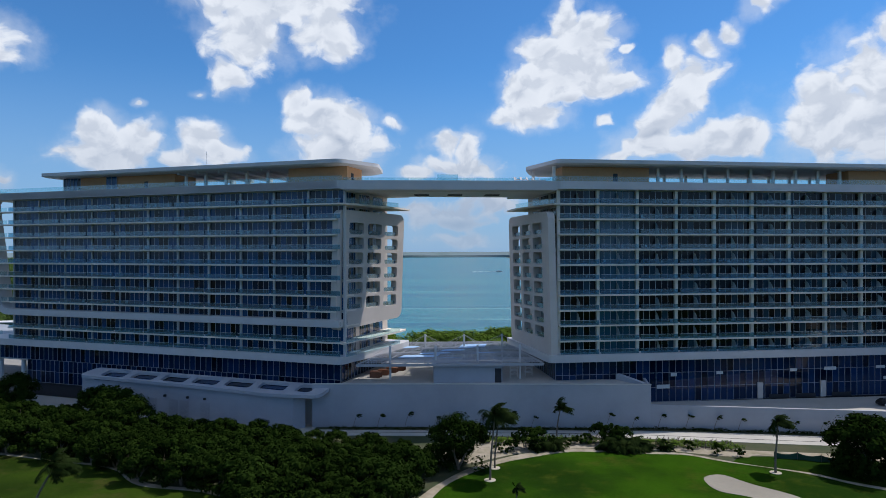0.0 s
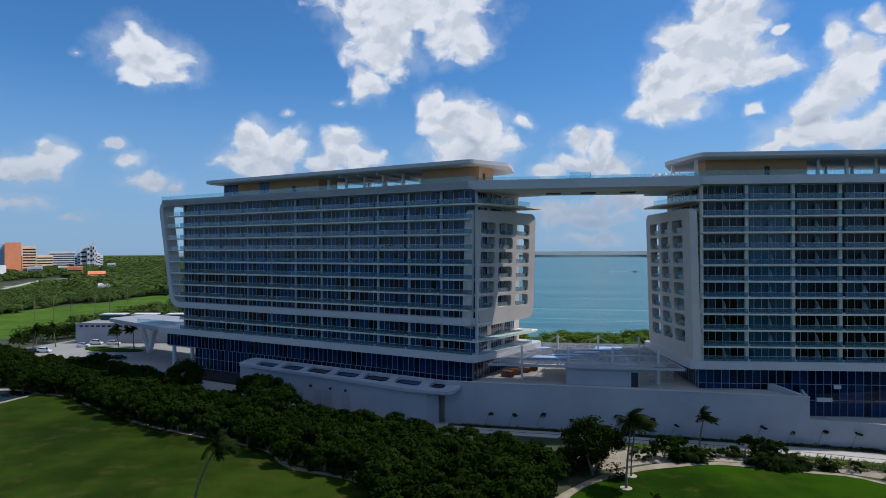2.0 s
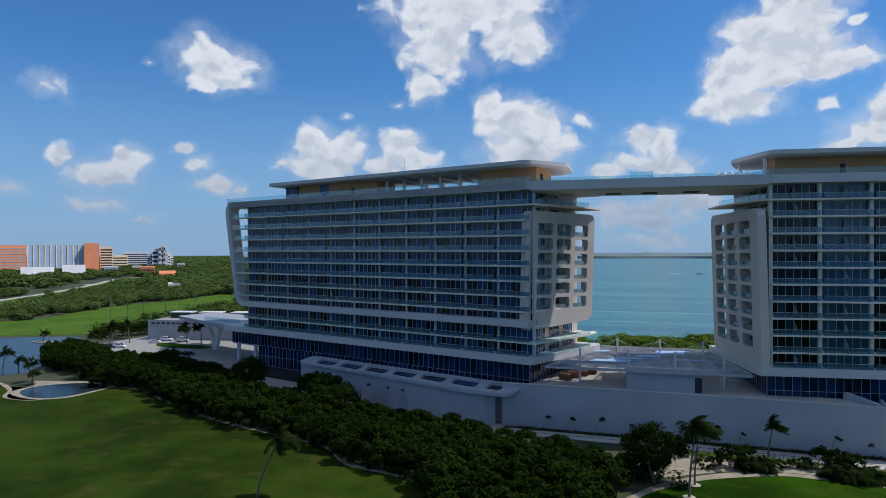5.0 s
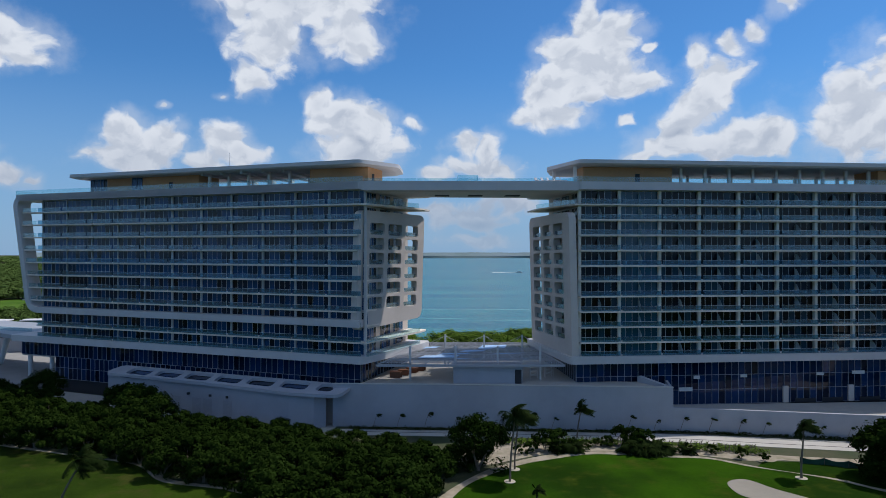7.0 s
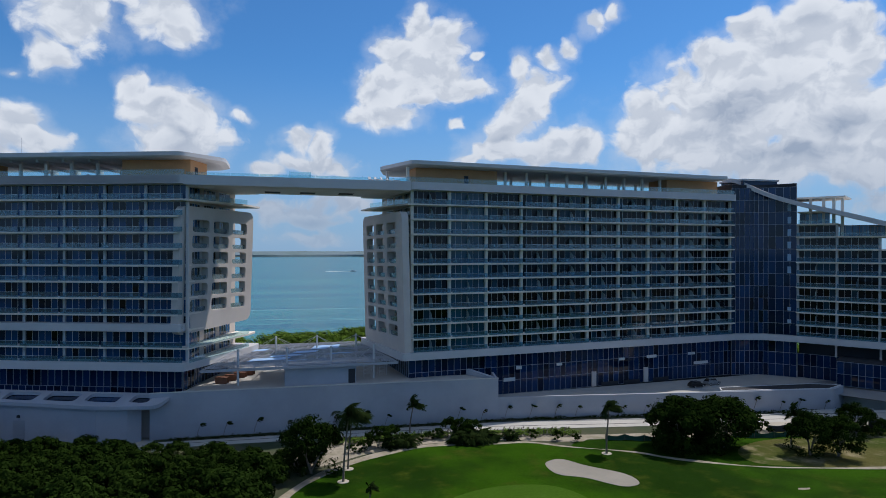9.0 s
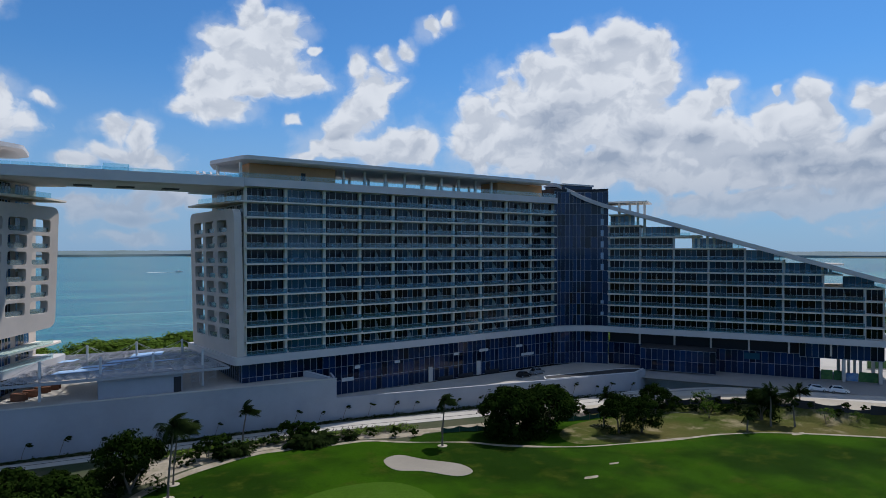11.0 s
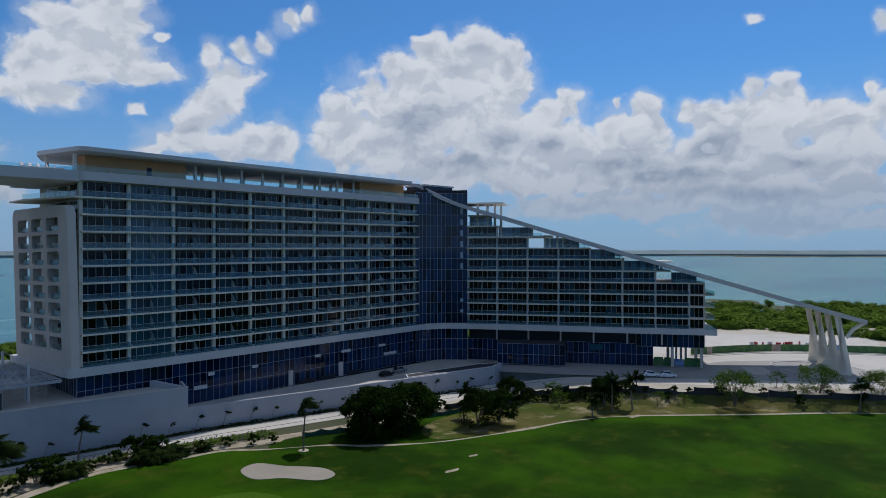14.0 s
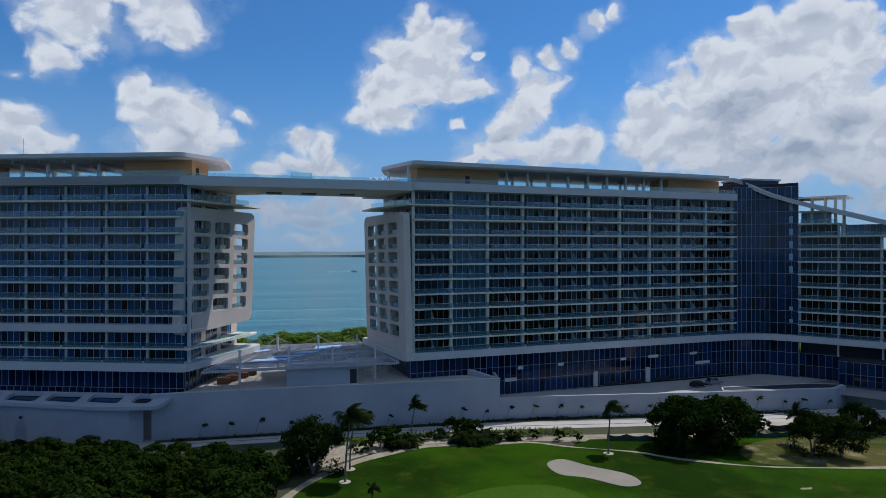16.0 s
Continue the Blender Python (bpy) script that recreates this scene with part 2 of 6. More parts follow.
def clear_glass(name, tint, gloss=0.12, solid=0.12):
    """Thin tinted railing glass: mostly see-through, with a reflection and a little body."""
    m = bpy.data.materials.new(name)
    m.use_nodes = True
    n = Nodes(m.node_tree)
    n.t.nodes.clear()
    thru = n.add("ShaderNodeBsdfTransparent", {"Color": (*tint, 1)})
    body = n.add("ShaderNodeBsdfDiffuse", {"Color": (*[c * 0.75 for c in tint], 1)})
    shine = n.add("ShaderNodeBsdfGlossy", {"Color": (1, 1, 1, 1), "Roughness": 0.03})
    edge = n.math("MULTIPLY_ADD", n.add("ShaderNodeLayerWeight", {"Blend": 0.35}).outputs["Facing"], 0.2, gloss)
    a = n.add("ShaderNodeMixShader", {0: solid, 1: thru.outputs[0], 2: body.outputs[0]})
    b = n.add("ShaderNodeMixShader", {0: edge, 1: a.outputs[0], 2: shine.outputs[0]})
    n.t.links.new(b.outputs[0], n.add("ShaderNodeOutputMaterial").inputs[0])
    return m


def leafage(name, dark, light, mottle=0.35):
    """Leaves: tones that change from clump to clump and from plant to plant, and a little from leaf to leaf."""
    m = bpy.data.materials.new(name)
    m.use_nodes = True
    n = Nodes(m.node_tree)
    p = m.node_tree.nodes["Principled BSDF"]
    geo = n.add("ShaderNodeNewGeometry").outputs
    clump = n.ramp(n.noise(geo["Position"], mottle, 3.0, 0.6), 0.35, 0.68)
    plant_tone = n.add("ShaderNodeObjectInfo").outputs["Random"]
    tone = n.math("MULTIPLY_ADD", geo["Random Per Island"], 0.2, n.math("MULTIPLY_ADD", plant_tone, 0.35, n.math("MULTIPLY", clump, 0.45)))
    n.put(p.inputs["Base Color"], n.mix(tone, (*dark, 1), (*light, 1)))
    p.inputs["Roughness"].default_value = 0.6
    p.inputs["Specular IOR Level"].default_value = 0.0
    return m


def turf(name, colours):
    """Mown grass: three greens mixed at two scales, with a short nap."""
    m = bpy.data.materials.new(name)
    m.use_nodes = True
    n = Nodes(m.node_tree)
    p = m.node_tree.nodes["Principled BSDF"]
    where = n.add("ShaderNodeNewGeometry").outputs["Position"]
    a = n.ramp(n.noise(where, 0.035, 4.0, 0.6), 0.38, 0.62)
    b = n.ramp(n.noise(where, 0.16, 6.0, 0.65), 0.5, 0.75)
    c = n.noise(where, 2.2, 4.0, 0.7)
    tone = n.mix(b, n.mix(a, (*colours[0], 1), (*colours[1], 1)), (*colours[2], 1))
    tone = n.vec("SCALE", tone)
    n.put(tone.node.inputs["Scale"], n.math("MULTIPLY_ADD", c, 0.9, 0.55))
    n.put(p.inputs["Base Color"], tone)
    p.inputs["Roughness"].default_value = 0.85
    p.inputs["Specular IOR Level"].default_value = 0.02
    swell = n.add("ShaderNodeBump", {"Height": n.noise(where, 0.045, 2.0, 0.5), "Strength": 1.0, "Distance": 5.0})
    nap = n.add("ShaderNodeBump", {"Height": n.noise(where, 4.0, 5.0, 0.75), "Strength": 0.7, "Distance": 0.12, "Normal": swell.outputs[0]})
    n.put(p.inputs["Normal"], nap.outputs[0])
    return m


def sea(name, shallow, deep, ripple, wave_scale, shine=0.5, lines=0.0):
    """Water: shoals and weed in broad patches, long wind streaks, pale lines of foam, and ripples."""
    m = bpy.data.materials.new(name)
    m.use_nodes = True
    n = Nodes(m.node_tree)
    p = m.node_tree.nodes["Principled BSDF"]
    where = n.add("ShaderNodeNewGeometry").outputs["Position"]
    patch = n.noise(n.vec("MULTIPLY", where, (0.8, 2.2, 1.0)), 0.0032, 6.0, 0.6)
    streak = n.noise(n.vec("MULTIPLY", where, (0.2, 2.0, 1.0)), 0.014, 5.0, 0.65)
    tone = n.mix(n.ramp(n.math("MULTIPLY_ADD", streak, 0.6, n.math("MULTIPLY", patch, 0.9)), 0.6, 0.92), (*shallow, 1), (*deep, 1))
    if lines:
        far_line = n.noise(n.vec("MULTIPLY", where, (0.06, 1.6, 1.0)), 0.011, 3.0, 0.5)
        tone = n.mix(n.ramp(n.math("ABSOLUTE", n.math("SUBTRACT", far_line, 0.56)), 0.0, 0.007, lines, 0.0), tone, (0.30, 0.42, 0.42, 1))
    n.put(p.inputs["Base Color"], tone)
    p.inputs["Roughness"].default_value = 0.25
    p.inputs["IOR"].default_value, p.inputs["Specular IOR Level"].default_value = 1.33, shine
    b = n.add("ShaderNodeBump", {"Height": n.noise(where, wave_scale, 3.0, 0.6), "Strength": 1.0, "Distance": ripple})
    n.put(p.inputs["Normal"], b.outputs[0])
    return m


CONCRETE = material("pale_concrete", (0.78, 0.70, 0.60), 0.8, vary=0.10, grain=1.2, stain=0.25, bump=0.01)
FASCIA = material("grey_painted_fascia", (0.57, 0.545, 0.53), 0.6, vary=0.05, grain=0.6, stain=0.2)
SHELL = material("warm_grey_render", (0.60, 0.53, 0.47), 0.75, vary=0.06, grain=0.8, stain=0.25)
RENDER_WALL = material("white_rendered_wall", (0.38, 0.39, 0.42), 0.85, vary=0.07, grain=0.5, stain=0.28, bump=0.01)
WOOD = material("timber_cladding", (0.60, 0.30, 0.12), 0.6, vary=0.14, grain=1.5, stain=0.4)
# near-black for dark parts; in cores and openings it paints the unlit inside
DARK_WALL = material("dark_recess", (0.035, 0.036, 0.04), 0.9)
MULLION = material("grey_mullion", (0.58, 0.58, 0.58), 0.5, metal=0.1)
DARK_MULLION = material("blue_grey_mullion", (0.27, 0.29, 0.33), 0.5, metal=0.2)
WHITE_METAL = material("white_steel", (0.62, 0.62, 0.61), 0.5, stain=0.12)
# blue bodies paint the reflected sky, besides any drawn curtains
PANE_WEST = glazing("sky_toned_pane", (0.006, 0.028, 0.068), ior=1.38, vary=0.9, curtain=(0.013, 0.064, 0.16), share=0.5)
PANE_EAST = glazing("grey_tinted_pane", (0.003, 0.006, 0.011), ior=1.33, vary=0.95, curtain=(0.020, 0.055, 0.085), share=0.2)
PANE_TEAL = glazing("teal_tinted_pane", (0.018, 0.080, 0.125), ior=1.45, vary=0.3)
# clear glass whose blue sky reflection is put into the body colour
PANE_SKY = glazing("sky_reflection_pane", (0.045, 0.13, 0.21), ior=1.5, vary=0.7)
PANE_CURTAIN = glazing("blue_curtain_wall_pane", (0.004, 0.020, 0.062), ior=1.4, vary=0.7)
RAIL_GLASS = clear_glass("teal_railing_glass", (0.42, 0.66, 0.76), gloss=0.03, solid=0.10)
DECK_GLASS = clear_glass("pale_aqua_glass", (0.78, 0.91, 0.93), gloss=0.03, solid=0.05)
LATTICE_GLASS = clear_glass("grey_green_glass", (0.50, 0.62, 0.64), gloss=0.03, solid=0.35)
FROST = clear_glass("frosted_screen", (0.62, 0.74, 0.76), gloss=0.02, solid=0.75)
ASPHALT = material("pale_concrete_road", (0.47, 0.44, 0.39), 0.9, vary=0.1, grain=1.0, stain=0.3, bump=0.01)
KERB = material("kerb_concrete", (0.5, 0.49, 0.46), 0.9)
PATH_SAND = material("trodden_sand", (0.34, 0.29, 0.22), 0.95, vary=0.25, grain=1.5, second=(0.22, 0.19, 0.12), big=0.4)
SAND = material("pale_sand", (0.43, 0.38, 0.30), 0.95, vary=0.15, grain=2.0, stain=0.4, bump=0.04, bump_scale=3)
BUNKER_SAND = material("grey_bunker_sand", (0.28, 0.25, 0.20), 0.95, vary=0.15, grain=2.0, stain=0.3, bump=0.04, bump_scale=3)
SOIL = material("sandy_scrub_soil", (0.060, 0.060, 0.028), 0.95, vary=0.3, grain=0.6, second=(0.028, 0.046, 0.013), bump=0.08, bump_scale=2)
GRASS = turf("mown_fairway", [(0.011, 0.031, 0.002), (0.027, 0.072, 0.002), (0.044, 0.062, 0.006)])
# browner turf than GRASS, its colour also dulled to stand in for cloud shade
GRASS_WEST = turf("cloud_dulled_fairway", [(0.014, 0.028, 0.003), (0.030, 0.054, 0.005), (0.050, 0.052, 0.012)])
GREEN = turf("putting_green", [(0.040, 0.090, 0.007), (0.047, 0.100, 0.008), (0.055, 0.105, 0.013)])
ROUGH_GRASS = turf("dry_rough_grass", [(0.048, 0.070, 0.012), (0.095, 0.088, 0.028), (0.28, 0.235, 0.14)])
LAGOON = sea("turquoise_lagoon", (0.042, 0.185, 0.175), (0.018, 0.100, 0.135), 0.25, 0.3, 0.22, 0.28)
OCEAN = sea("deep_blue_sea", (0.012, 0.06, 0.13), (0.008, 0.045, 0.11), 0.25, 0.3, 0.22)
POND = sea("dark_pond", (0.02, 0.035, 0.045), (0.015, 0.03, 0.035), 0.02, 1.5)
BARK = material("grey_bark", (0.16, 0.13, 0.10), 0.9, vary=0.3, grain=6)
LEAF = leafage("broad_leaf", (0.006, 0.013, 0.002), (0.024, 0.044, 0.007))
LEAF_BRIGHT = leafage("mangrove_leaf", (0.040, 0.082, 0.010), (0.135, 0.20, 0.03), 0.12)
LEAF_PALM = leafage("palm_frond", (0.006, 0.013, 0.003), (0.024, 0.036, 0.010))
LEAF_DRY = leafage("thin_grey_leaf", (0.10, 0.10, 0.05), (0.17, 0.17, 0.09))
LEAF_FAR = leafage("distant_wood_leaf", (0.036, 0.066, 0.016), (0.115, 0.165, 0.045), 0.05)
# distance haze is mixed into the shore's pale blue-grey base colour
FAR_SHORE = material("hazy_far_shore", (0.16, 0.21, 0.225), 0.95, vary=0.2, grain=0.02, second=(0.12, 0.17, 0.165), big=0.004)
CANOPY_METAL = material("grey_white_canopy_steel", (0.40, 0.40, 0.42), 0.5, stain=0.2)
DRIVE = material("grey_paved_drive", (0.30, 0.29, 0.275), 0.9, vary=0.1, grain=1.0, stain=0.3)
LEAF_POSTER = material("printed_foliage", (0.04, 0.13, 0.04), 0.6, vary=0.5, grain=1.6, second=(0.10, 0.2, 0.05), big=0.5)
POSTER_WARM = material("printed_warm_scene", (0.35, 0.22, 0.17), 0.6, vary=0.4, grain=1.2, second=(0.5, 0.42, 0.36), big=0.5)
POSTER_BLUE = material("printed_blue_scene", (0.08, 0.2, 0.45), 0.6, vary=0.4, grain=1.2, second=(0.3, 0.4, 0.5), big=0.5)
TARP = material("blue_tarpaulin", (0.34, 0.50, 0.72), 0.6, vary=0.15, grain=1.0)
NETTING = material("green_netting", (0.02, 0.07, 0.045), 0.9, vary=0.3, grain=2.0)
CAR_WHITE = material("white_car_paint", (0.75, 0.75, 0.75), 0.25, vary=0.02, stain=0.05)
CAR_DARK = material("black_car_paint", (0.012, 0.012, 0.015), 0.2, vary=0.02, stain=0.05)
CAR_GREY = material("grey_car_paint", (0.22, 0.23, 0.24), 0.25, vary=0.02, stain=0.05)
CAR_GLASS = glazing("car_window", (0.01, 0.012, 0.015), ior=1.6)
RUBBER = material("tyre_rubber", (0.015, 0.015, 0.015), 0.9)
ORANGE_WALL = material("terracotta_hotel_wall", (0.85, 0.29, 0.13), 0.85, vary=0.08, grain=0.05)
CREAM_WALL = material("cream_hotel_wall", (0.8, 0.6, 0.4), 0.85, vary=0.08, grain=0.05)
FAR_WHITE = material("white_hotel_wall", (0.62, 0.61, 0.6), 0.85, vary=0.08, grain=0.05)
PALE_LOUVRE = material("grey_metal_door", (0.33, 0.34, 0.36), 0.5, vary=0.06)
RED_PLASTIC = material("red_plastic", (0.35, 0.02, 0.03), 0.5)
FAR_GLASS = material("pale_blue_glass_front", (0.30, 0.42, 0.55), 0.35, vary=0.1, grain=0.05)
CREAM = material("cream_concrete", (0.78, 0.72, 0.62), 0.8, vary=0.06, grain=0.8, stain=0.2)
FOAM = material("white_foam", (0.85, 0.87, 0.87), 0.9)
CRATE = material("brown_timber_crate", (0.20, 0.085, 0.045), 0.8, vary=0.2)


# ---------------------------------------------------------------- mesh helpers
def mesh_of(bm, mat, name="mesh", smooth=False):
    me = bpy.data.meshes.new(name)
    bmesh.ops.recalc_face_normals(bm, faces=bm.faces)
    bm.to_mesh(me)
    bm.free()
    me.materials.append(mat)
    if smooth:
        me.polygons.foreach_set("use_smooth", [True] * len(me.polygons))
    return me


def part(name, bm, mat, parent, label="", m=None, smooth=False):
    """One mesh object under a thing or a part."""
    me = bm if isinstance(bm, bpy.types.Mesh) else mesh_of(bm, mat, name, smooth)
    ob = new(name, me)
    ob.parent = parent
    if m is not None:
        ob.matrix_basis = m
    return tagged(ob, label=label)


def thing(name, m, label, category, group="", kind=""):
    """An Empty at the base of a thing made of parts."""
    ob = new(name)
    ob.empty_display_size = 0.5
    ob.matrix_basis = m
    return tagged(ob, label, category, group, kind)


def solid(name, bm, mat, label, category="", kind="", group="", m=None, smooth=False):
    ob = part(name, bm, mat, None, label, m, smooth)
    return tagged(ob, category=category, kind=kind, group=group)


def box(bm, x0, x1, y0, y1, z0, z1):
    v = [bm.verts.new(c) for c in ((x0, y0, z0), (x1, y0, z0), (x1, y1, z0), (x0, y1, z0), (x0, y0, z1), (x1, y0, z1), (x1, y1, z1), (x0, y1, z1))]
    for f in ((0, 3, 2, 1), (4, 5, 6, 7), (0, 1, 5, 4), (1, 2, 6, 5), (2, 3, 7, 6), (3, 0, 4, 7)):
        bm.faces.new([v[i] for i in f])
    return bm


def boxes(*list_of):
    bm = bmesh.new()
    for b in list_of:
        box(bm, *b)
    return bm


def prism(points, z0, z1, bm=None):
    """A flat polygon (x, y) raised from z0 to z1."""
    bm = bm or bmesh.new()
    lo = [bm.verts.new((x, y, z0)) for x, y in points]
    hi = [bm.verts.new((x, y, z1)) for x, y in points]
    bm.faces.new(lo[::-1])
    bm.faces.new(hi)
    n = len(points)
    for i in range(n):
        bm.faces.new((lo[i], lo[(i + 1) % n], hi[(i + 1) % n], hi[i]))
    bmesh.ops.triangulate(bm, faces=[f for f in bm.faces if len(f.verts) > 4])
    return bm


def rounded(points, r, steps=5):
    """The polygon with its corners rounded by about r."""
    out, n = [], len(points)
    for i in range(n):
        a, b, c = (Vector(points[j % n]).to_2d() for j in (i - 1, i, i + 1))
        d = min(r, (a - b).length * 0.45, (c - b).length * 0.45)
        p, q = b + (a - b).normalized() * d, b + (c - b).normalized() * d
        for k in range(steps + 1):
            t = k / steps
            out.append(tuple(p * (1 - t) ** 2 + b * 2 * t * (1 - t) + q * t * t))
    return out


def smooth_line(points, steps=6, closed=False):
    """A Catmull-Rom line through the points."""
    P = [Vector(p) for p in points]
    n, out = len(P), []
    for i in range(n if closed else n - 1):
        a, b, c, d = ((P[(i + k) % n] if closed else P[min(max(i + k, 0), n - 1)]) for k in (-1, 0, 1, 2))
        for s in range(steps):
            t = s / steps
            out.append(tuple(0.5 * (2 * b + (c - a) * t + (2 * a - 5 * b + 4 * c - d) * t * t + (3 * b - a - 3 * c + d) * t ** 3)))
    return out if closed else out + [tuple(P[-1])]


def sheet(points, z, thick=0.3):
    return prism(points, z - thick, z)


def ribbon(line, width, z, thick=0.3, bm=None):
    """A strip along a line of (x, y) or (x, y, height); width may be a number or a function of the share along it."""
    bm = bm or bmesh.new()
    rows, n = [], len(line)
    for i, p in enumerate(line):
        a, b = Vector(line[max(i - 1, 0)][:2]), Vector(line[min(i + 1, n - 1)][:2])
        d = (b - a).normalized()
        side = Vector((-d.y, d.x)) * (width(i / (n - 1)) if callable(width) else width) / 2
        up = z + (p[2] if len(p) > 2 else 0)
        c = Vector(p[:2])
        rows.append([bm.verts.new((*(c + side * s), h)) for s, h in ((1, up), (-1, up), (-1, up - thick), (1, up - thick))])
    for a, b in zip(rows, rows[1:]):
        for k in range(4):
            bm.faces.new((a[k], a[(k + 1) % 4], b[(k + 1) % 4], b[k]))
    bm.faces.new(rows[0][::-1])
    bm.faces.new(rows[-1])
    return bm


def tube(points, radii, sides=6, bm=None):
    """A tapered round bar along points."""
    bm = bm or bmesh.new()
    rings = []
    for i, p in enumerate(points):
        p = Vector(p)
        d = (Vector(points[min(i + 1, len(points) - 1)]) - Vector(points[max(i - 1, 0)])).normalized()
        x = d.orthogonal().normalized()
        y = d.cross(x)
        r = radii[i] if hasattr(radii, "__len__") else radii
        rings.append([bm.verts.new(p + (x * math.cos(a) + y * math.sin(a)) * r) for a in (2 * math.pi * k / sides for k in range(sides))])
    for a, b in zip(rings, rings[1:]):
        for k in range(sides):
            bm.faces.new((a[k], a[(k + 1) % sides], b[(k + 1) % sides], b[k]))
    bm.faces.new(rings[0][::-1])
    bm.faces.new(rings[-1])
    return bm


def sweep_frame(line, half, y0, y1, bm=None):
    """A flat band of depth y0..y1 that follows a line in the x-z plane; half its width to each side."""
    bm = bm or bmesh.new()
    rows, n = [], len(line)
    for i, p in enumerate(line):
        a, b = Vector(line[max(i - 1, 0)]), Vector(line[min(i + 1, n - 1)])
        d = (b - a).normalized()
        s = Vector((-d.y, d.x)) * half
        c = Vector(p)
        o, q = c + s, c - s
        rows.append([bm.verts.new(v) for v in ((o.x, y0, o.y), (q.x, y0, q.y), (q.x, y1, q.y), (o.x, y1, o.y))])
    for a, b in zip(rows, rows[1:]):
        for k in range(4):
            bm.faces.new((a[k], a[(k + 1) % 4], b[(k + 1) % 4], b[k]))
    bm.faces.new(rows[0][::-1])
    bm.faces.new(rows[-1])
    return bm


def pierced_panel(outline, holes, thick):
    """A panel in the x-z plane, from y = 0 to y = thick, with openings through it."""
    bm = bmesh.new()
    edges = []
    for loop in (outline, *holes):
        vs = [bm.verts.new((x, 0, z)) for x, z in loop]
        edges += [bm.edges.new((vs[i], vs[(i + 1) % len(vs)])) for i in range(len(vs))]
    bmesh.ops.triangle_fill(bm, use_beauty=True, use_dissolve=False, edges=edges)
    faces = list(bm.faces)
    made = bmesh.ops.extrude_face_region(bm, geom=faces)
    bmesh.ops.translate(bm, vec=(0, thick, 0), verts=[g for g in made["geom"] if isinstance(g, bmesh.types.BMVert)])
    return bm


# ---------------------------------------------------------------- hotel towers
LEVEL = [50.0 - 3.5 * k for k in range(10)]          # upper faces of the balcony slabs
DECK_LOW, DECK_TOP = 53.2, 55.0
BAND_LOW, BAND_TOP = 13.6, 15.3
TERRACE = 3.5


def pane_mesh(w, h, mat):
    return mesh_of(boxes((0.03, w - 0.03, 0.0, 0.04, 0.03, h - 0.03)), mat, "pane")


def window_mesh(width, high, count):
    """Frame and mullions of a sliding glass front that fills one bay."""
    w = width / count
    bars = [(0, width, 0, 0.10, 0, 0.12), (0, width, 0, 0.10, high - 0.14, high)]
    bars += [(max(i * w - 0.045, 0), min(i * w + 0.045, width), 0.0, 0.09, 0.12, high - 0.14) for i in range(count + 1)]
    return mesh_of(boxes(*bars), MULLION, "window")


def railing_mesh(width):
    bm = boxes((0.04, width / 2 - 0.02, 0, 0.03, 0.05, 1.08), (width / 2 + 0.02, width - 0.04, 0, 0.03, 0.05, 1.08))
    return mesh_of(bm, RAIL_GLASS, "balcony_railing")


def top_rail_mesh(width):
    return mesh_of(boxes((0.0, width, -0.02, 0.05, 1.08, 1.13)), MULLION, "top_rail")


def screen_mesh():
    """A balcony divider of frosted glass with a curved front edge."""
    bm = bmesh.new()
    side = [(0.0, 0.0), (1.75, 0.0), (1.75, 2.6), (1.35, 2.55), (0.95, 2.36), (0.6, 2.0), (0.3, 1.55), (0.0, 1.1)]
    a = [bm.verts.new((-0.03, y, z)) for y, z in side]
    b = [bm.verts.new((0.03, y, z)) for y, z in side]
    bm.faces.new(a), bm.faces.new(b[::-1])
    for i in range(8):
        bm.faces.new((a[i], b[i], b[(i + 1) % 8], a[(i + 1) % 8]))
    return mesh_of(bm, FROST, "divider_screen")


SCREEN = screen_mesh()


def balcony_floors(tower, x_left, bay, cells, pane_mats, count, screens, rng):
    """Windows, panes, railings and dividers for every bay and floor. cells: (bay number, floor's slab level, clear height)."""
    win = {}
    rail, top = railing_mesh(bay - 0.4), top_rail_mesh(bay - 0.4)
    panes = {}
    for i, z, high in cells:
        key = round(high, 2)
        if key not in win:
            win[key] = window_mesh(bay - 0.45, high, count)
        mat = pane_mats(i)
        pk = (key, mat.name)
        if pk not in panes:
            panes[pk] = pane_mesh((bay - 0.45) / count, high - 0.26, mat)
        x = x_left + i * bay
        w = part("window", win[key], None, tower, m=pose(x + 0.22, 2.0, z))
        for k in range(count):
            part("pane", panes[pk], None, w, m=pose(k * (bay - 0.45) / count, 0.035, 0.12))
        r = part("balcony_railing", rail, None, tower, m=pose(x + 0.2, 0.08, z))
        part("top_rail", top, None, r)
        if rng.random() < screens:
            part("divider_screen", SCREEN, None, tower, m=pose(x + bay / 2 + rng.uniform(-0.2, 0.2), 0.2, z))


def slabs(tower, spans, thick=0.34, y0=-0.05, y1=2.4):
    for z, a, b in spans:
        part("balcony_slab", boxes((a, b, y0, y1, z - thick, z)), CONCRETE, tower)


def fins(tower, xs, z0, z1s, y0=0.35, half=0.2, mat=None):
    for x, z1 in zip(xs, z1s):
        part("party_wall", boxes((x - half, x + half, y0, 2.2, z0, z1)), mat or CONCRETE, tower)


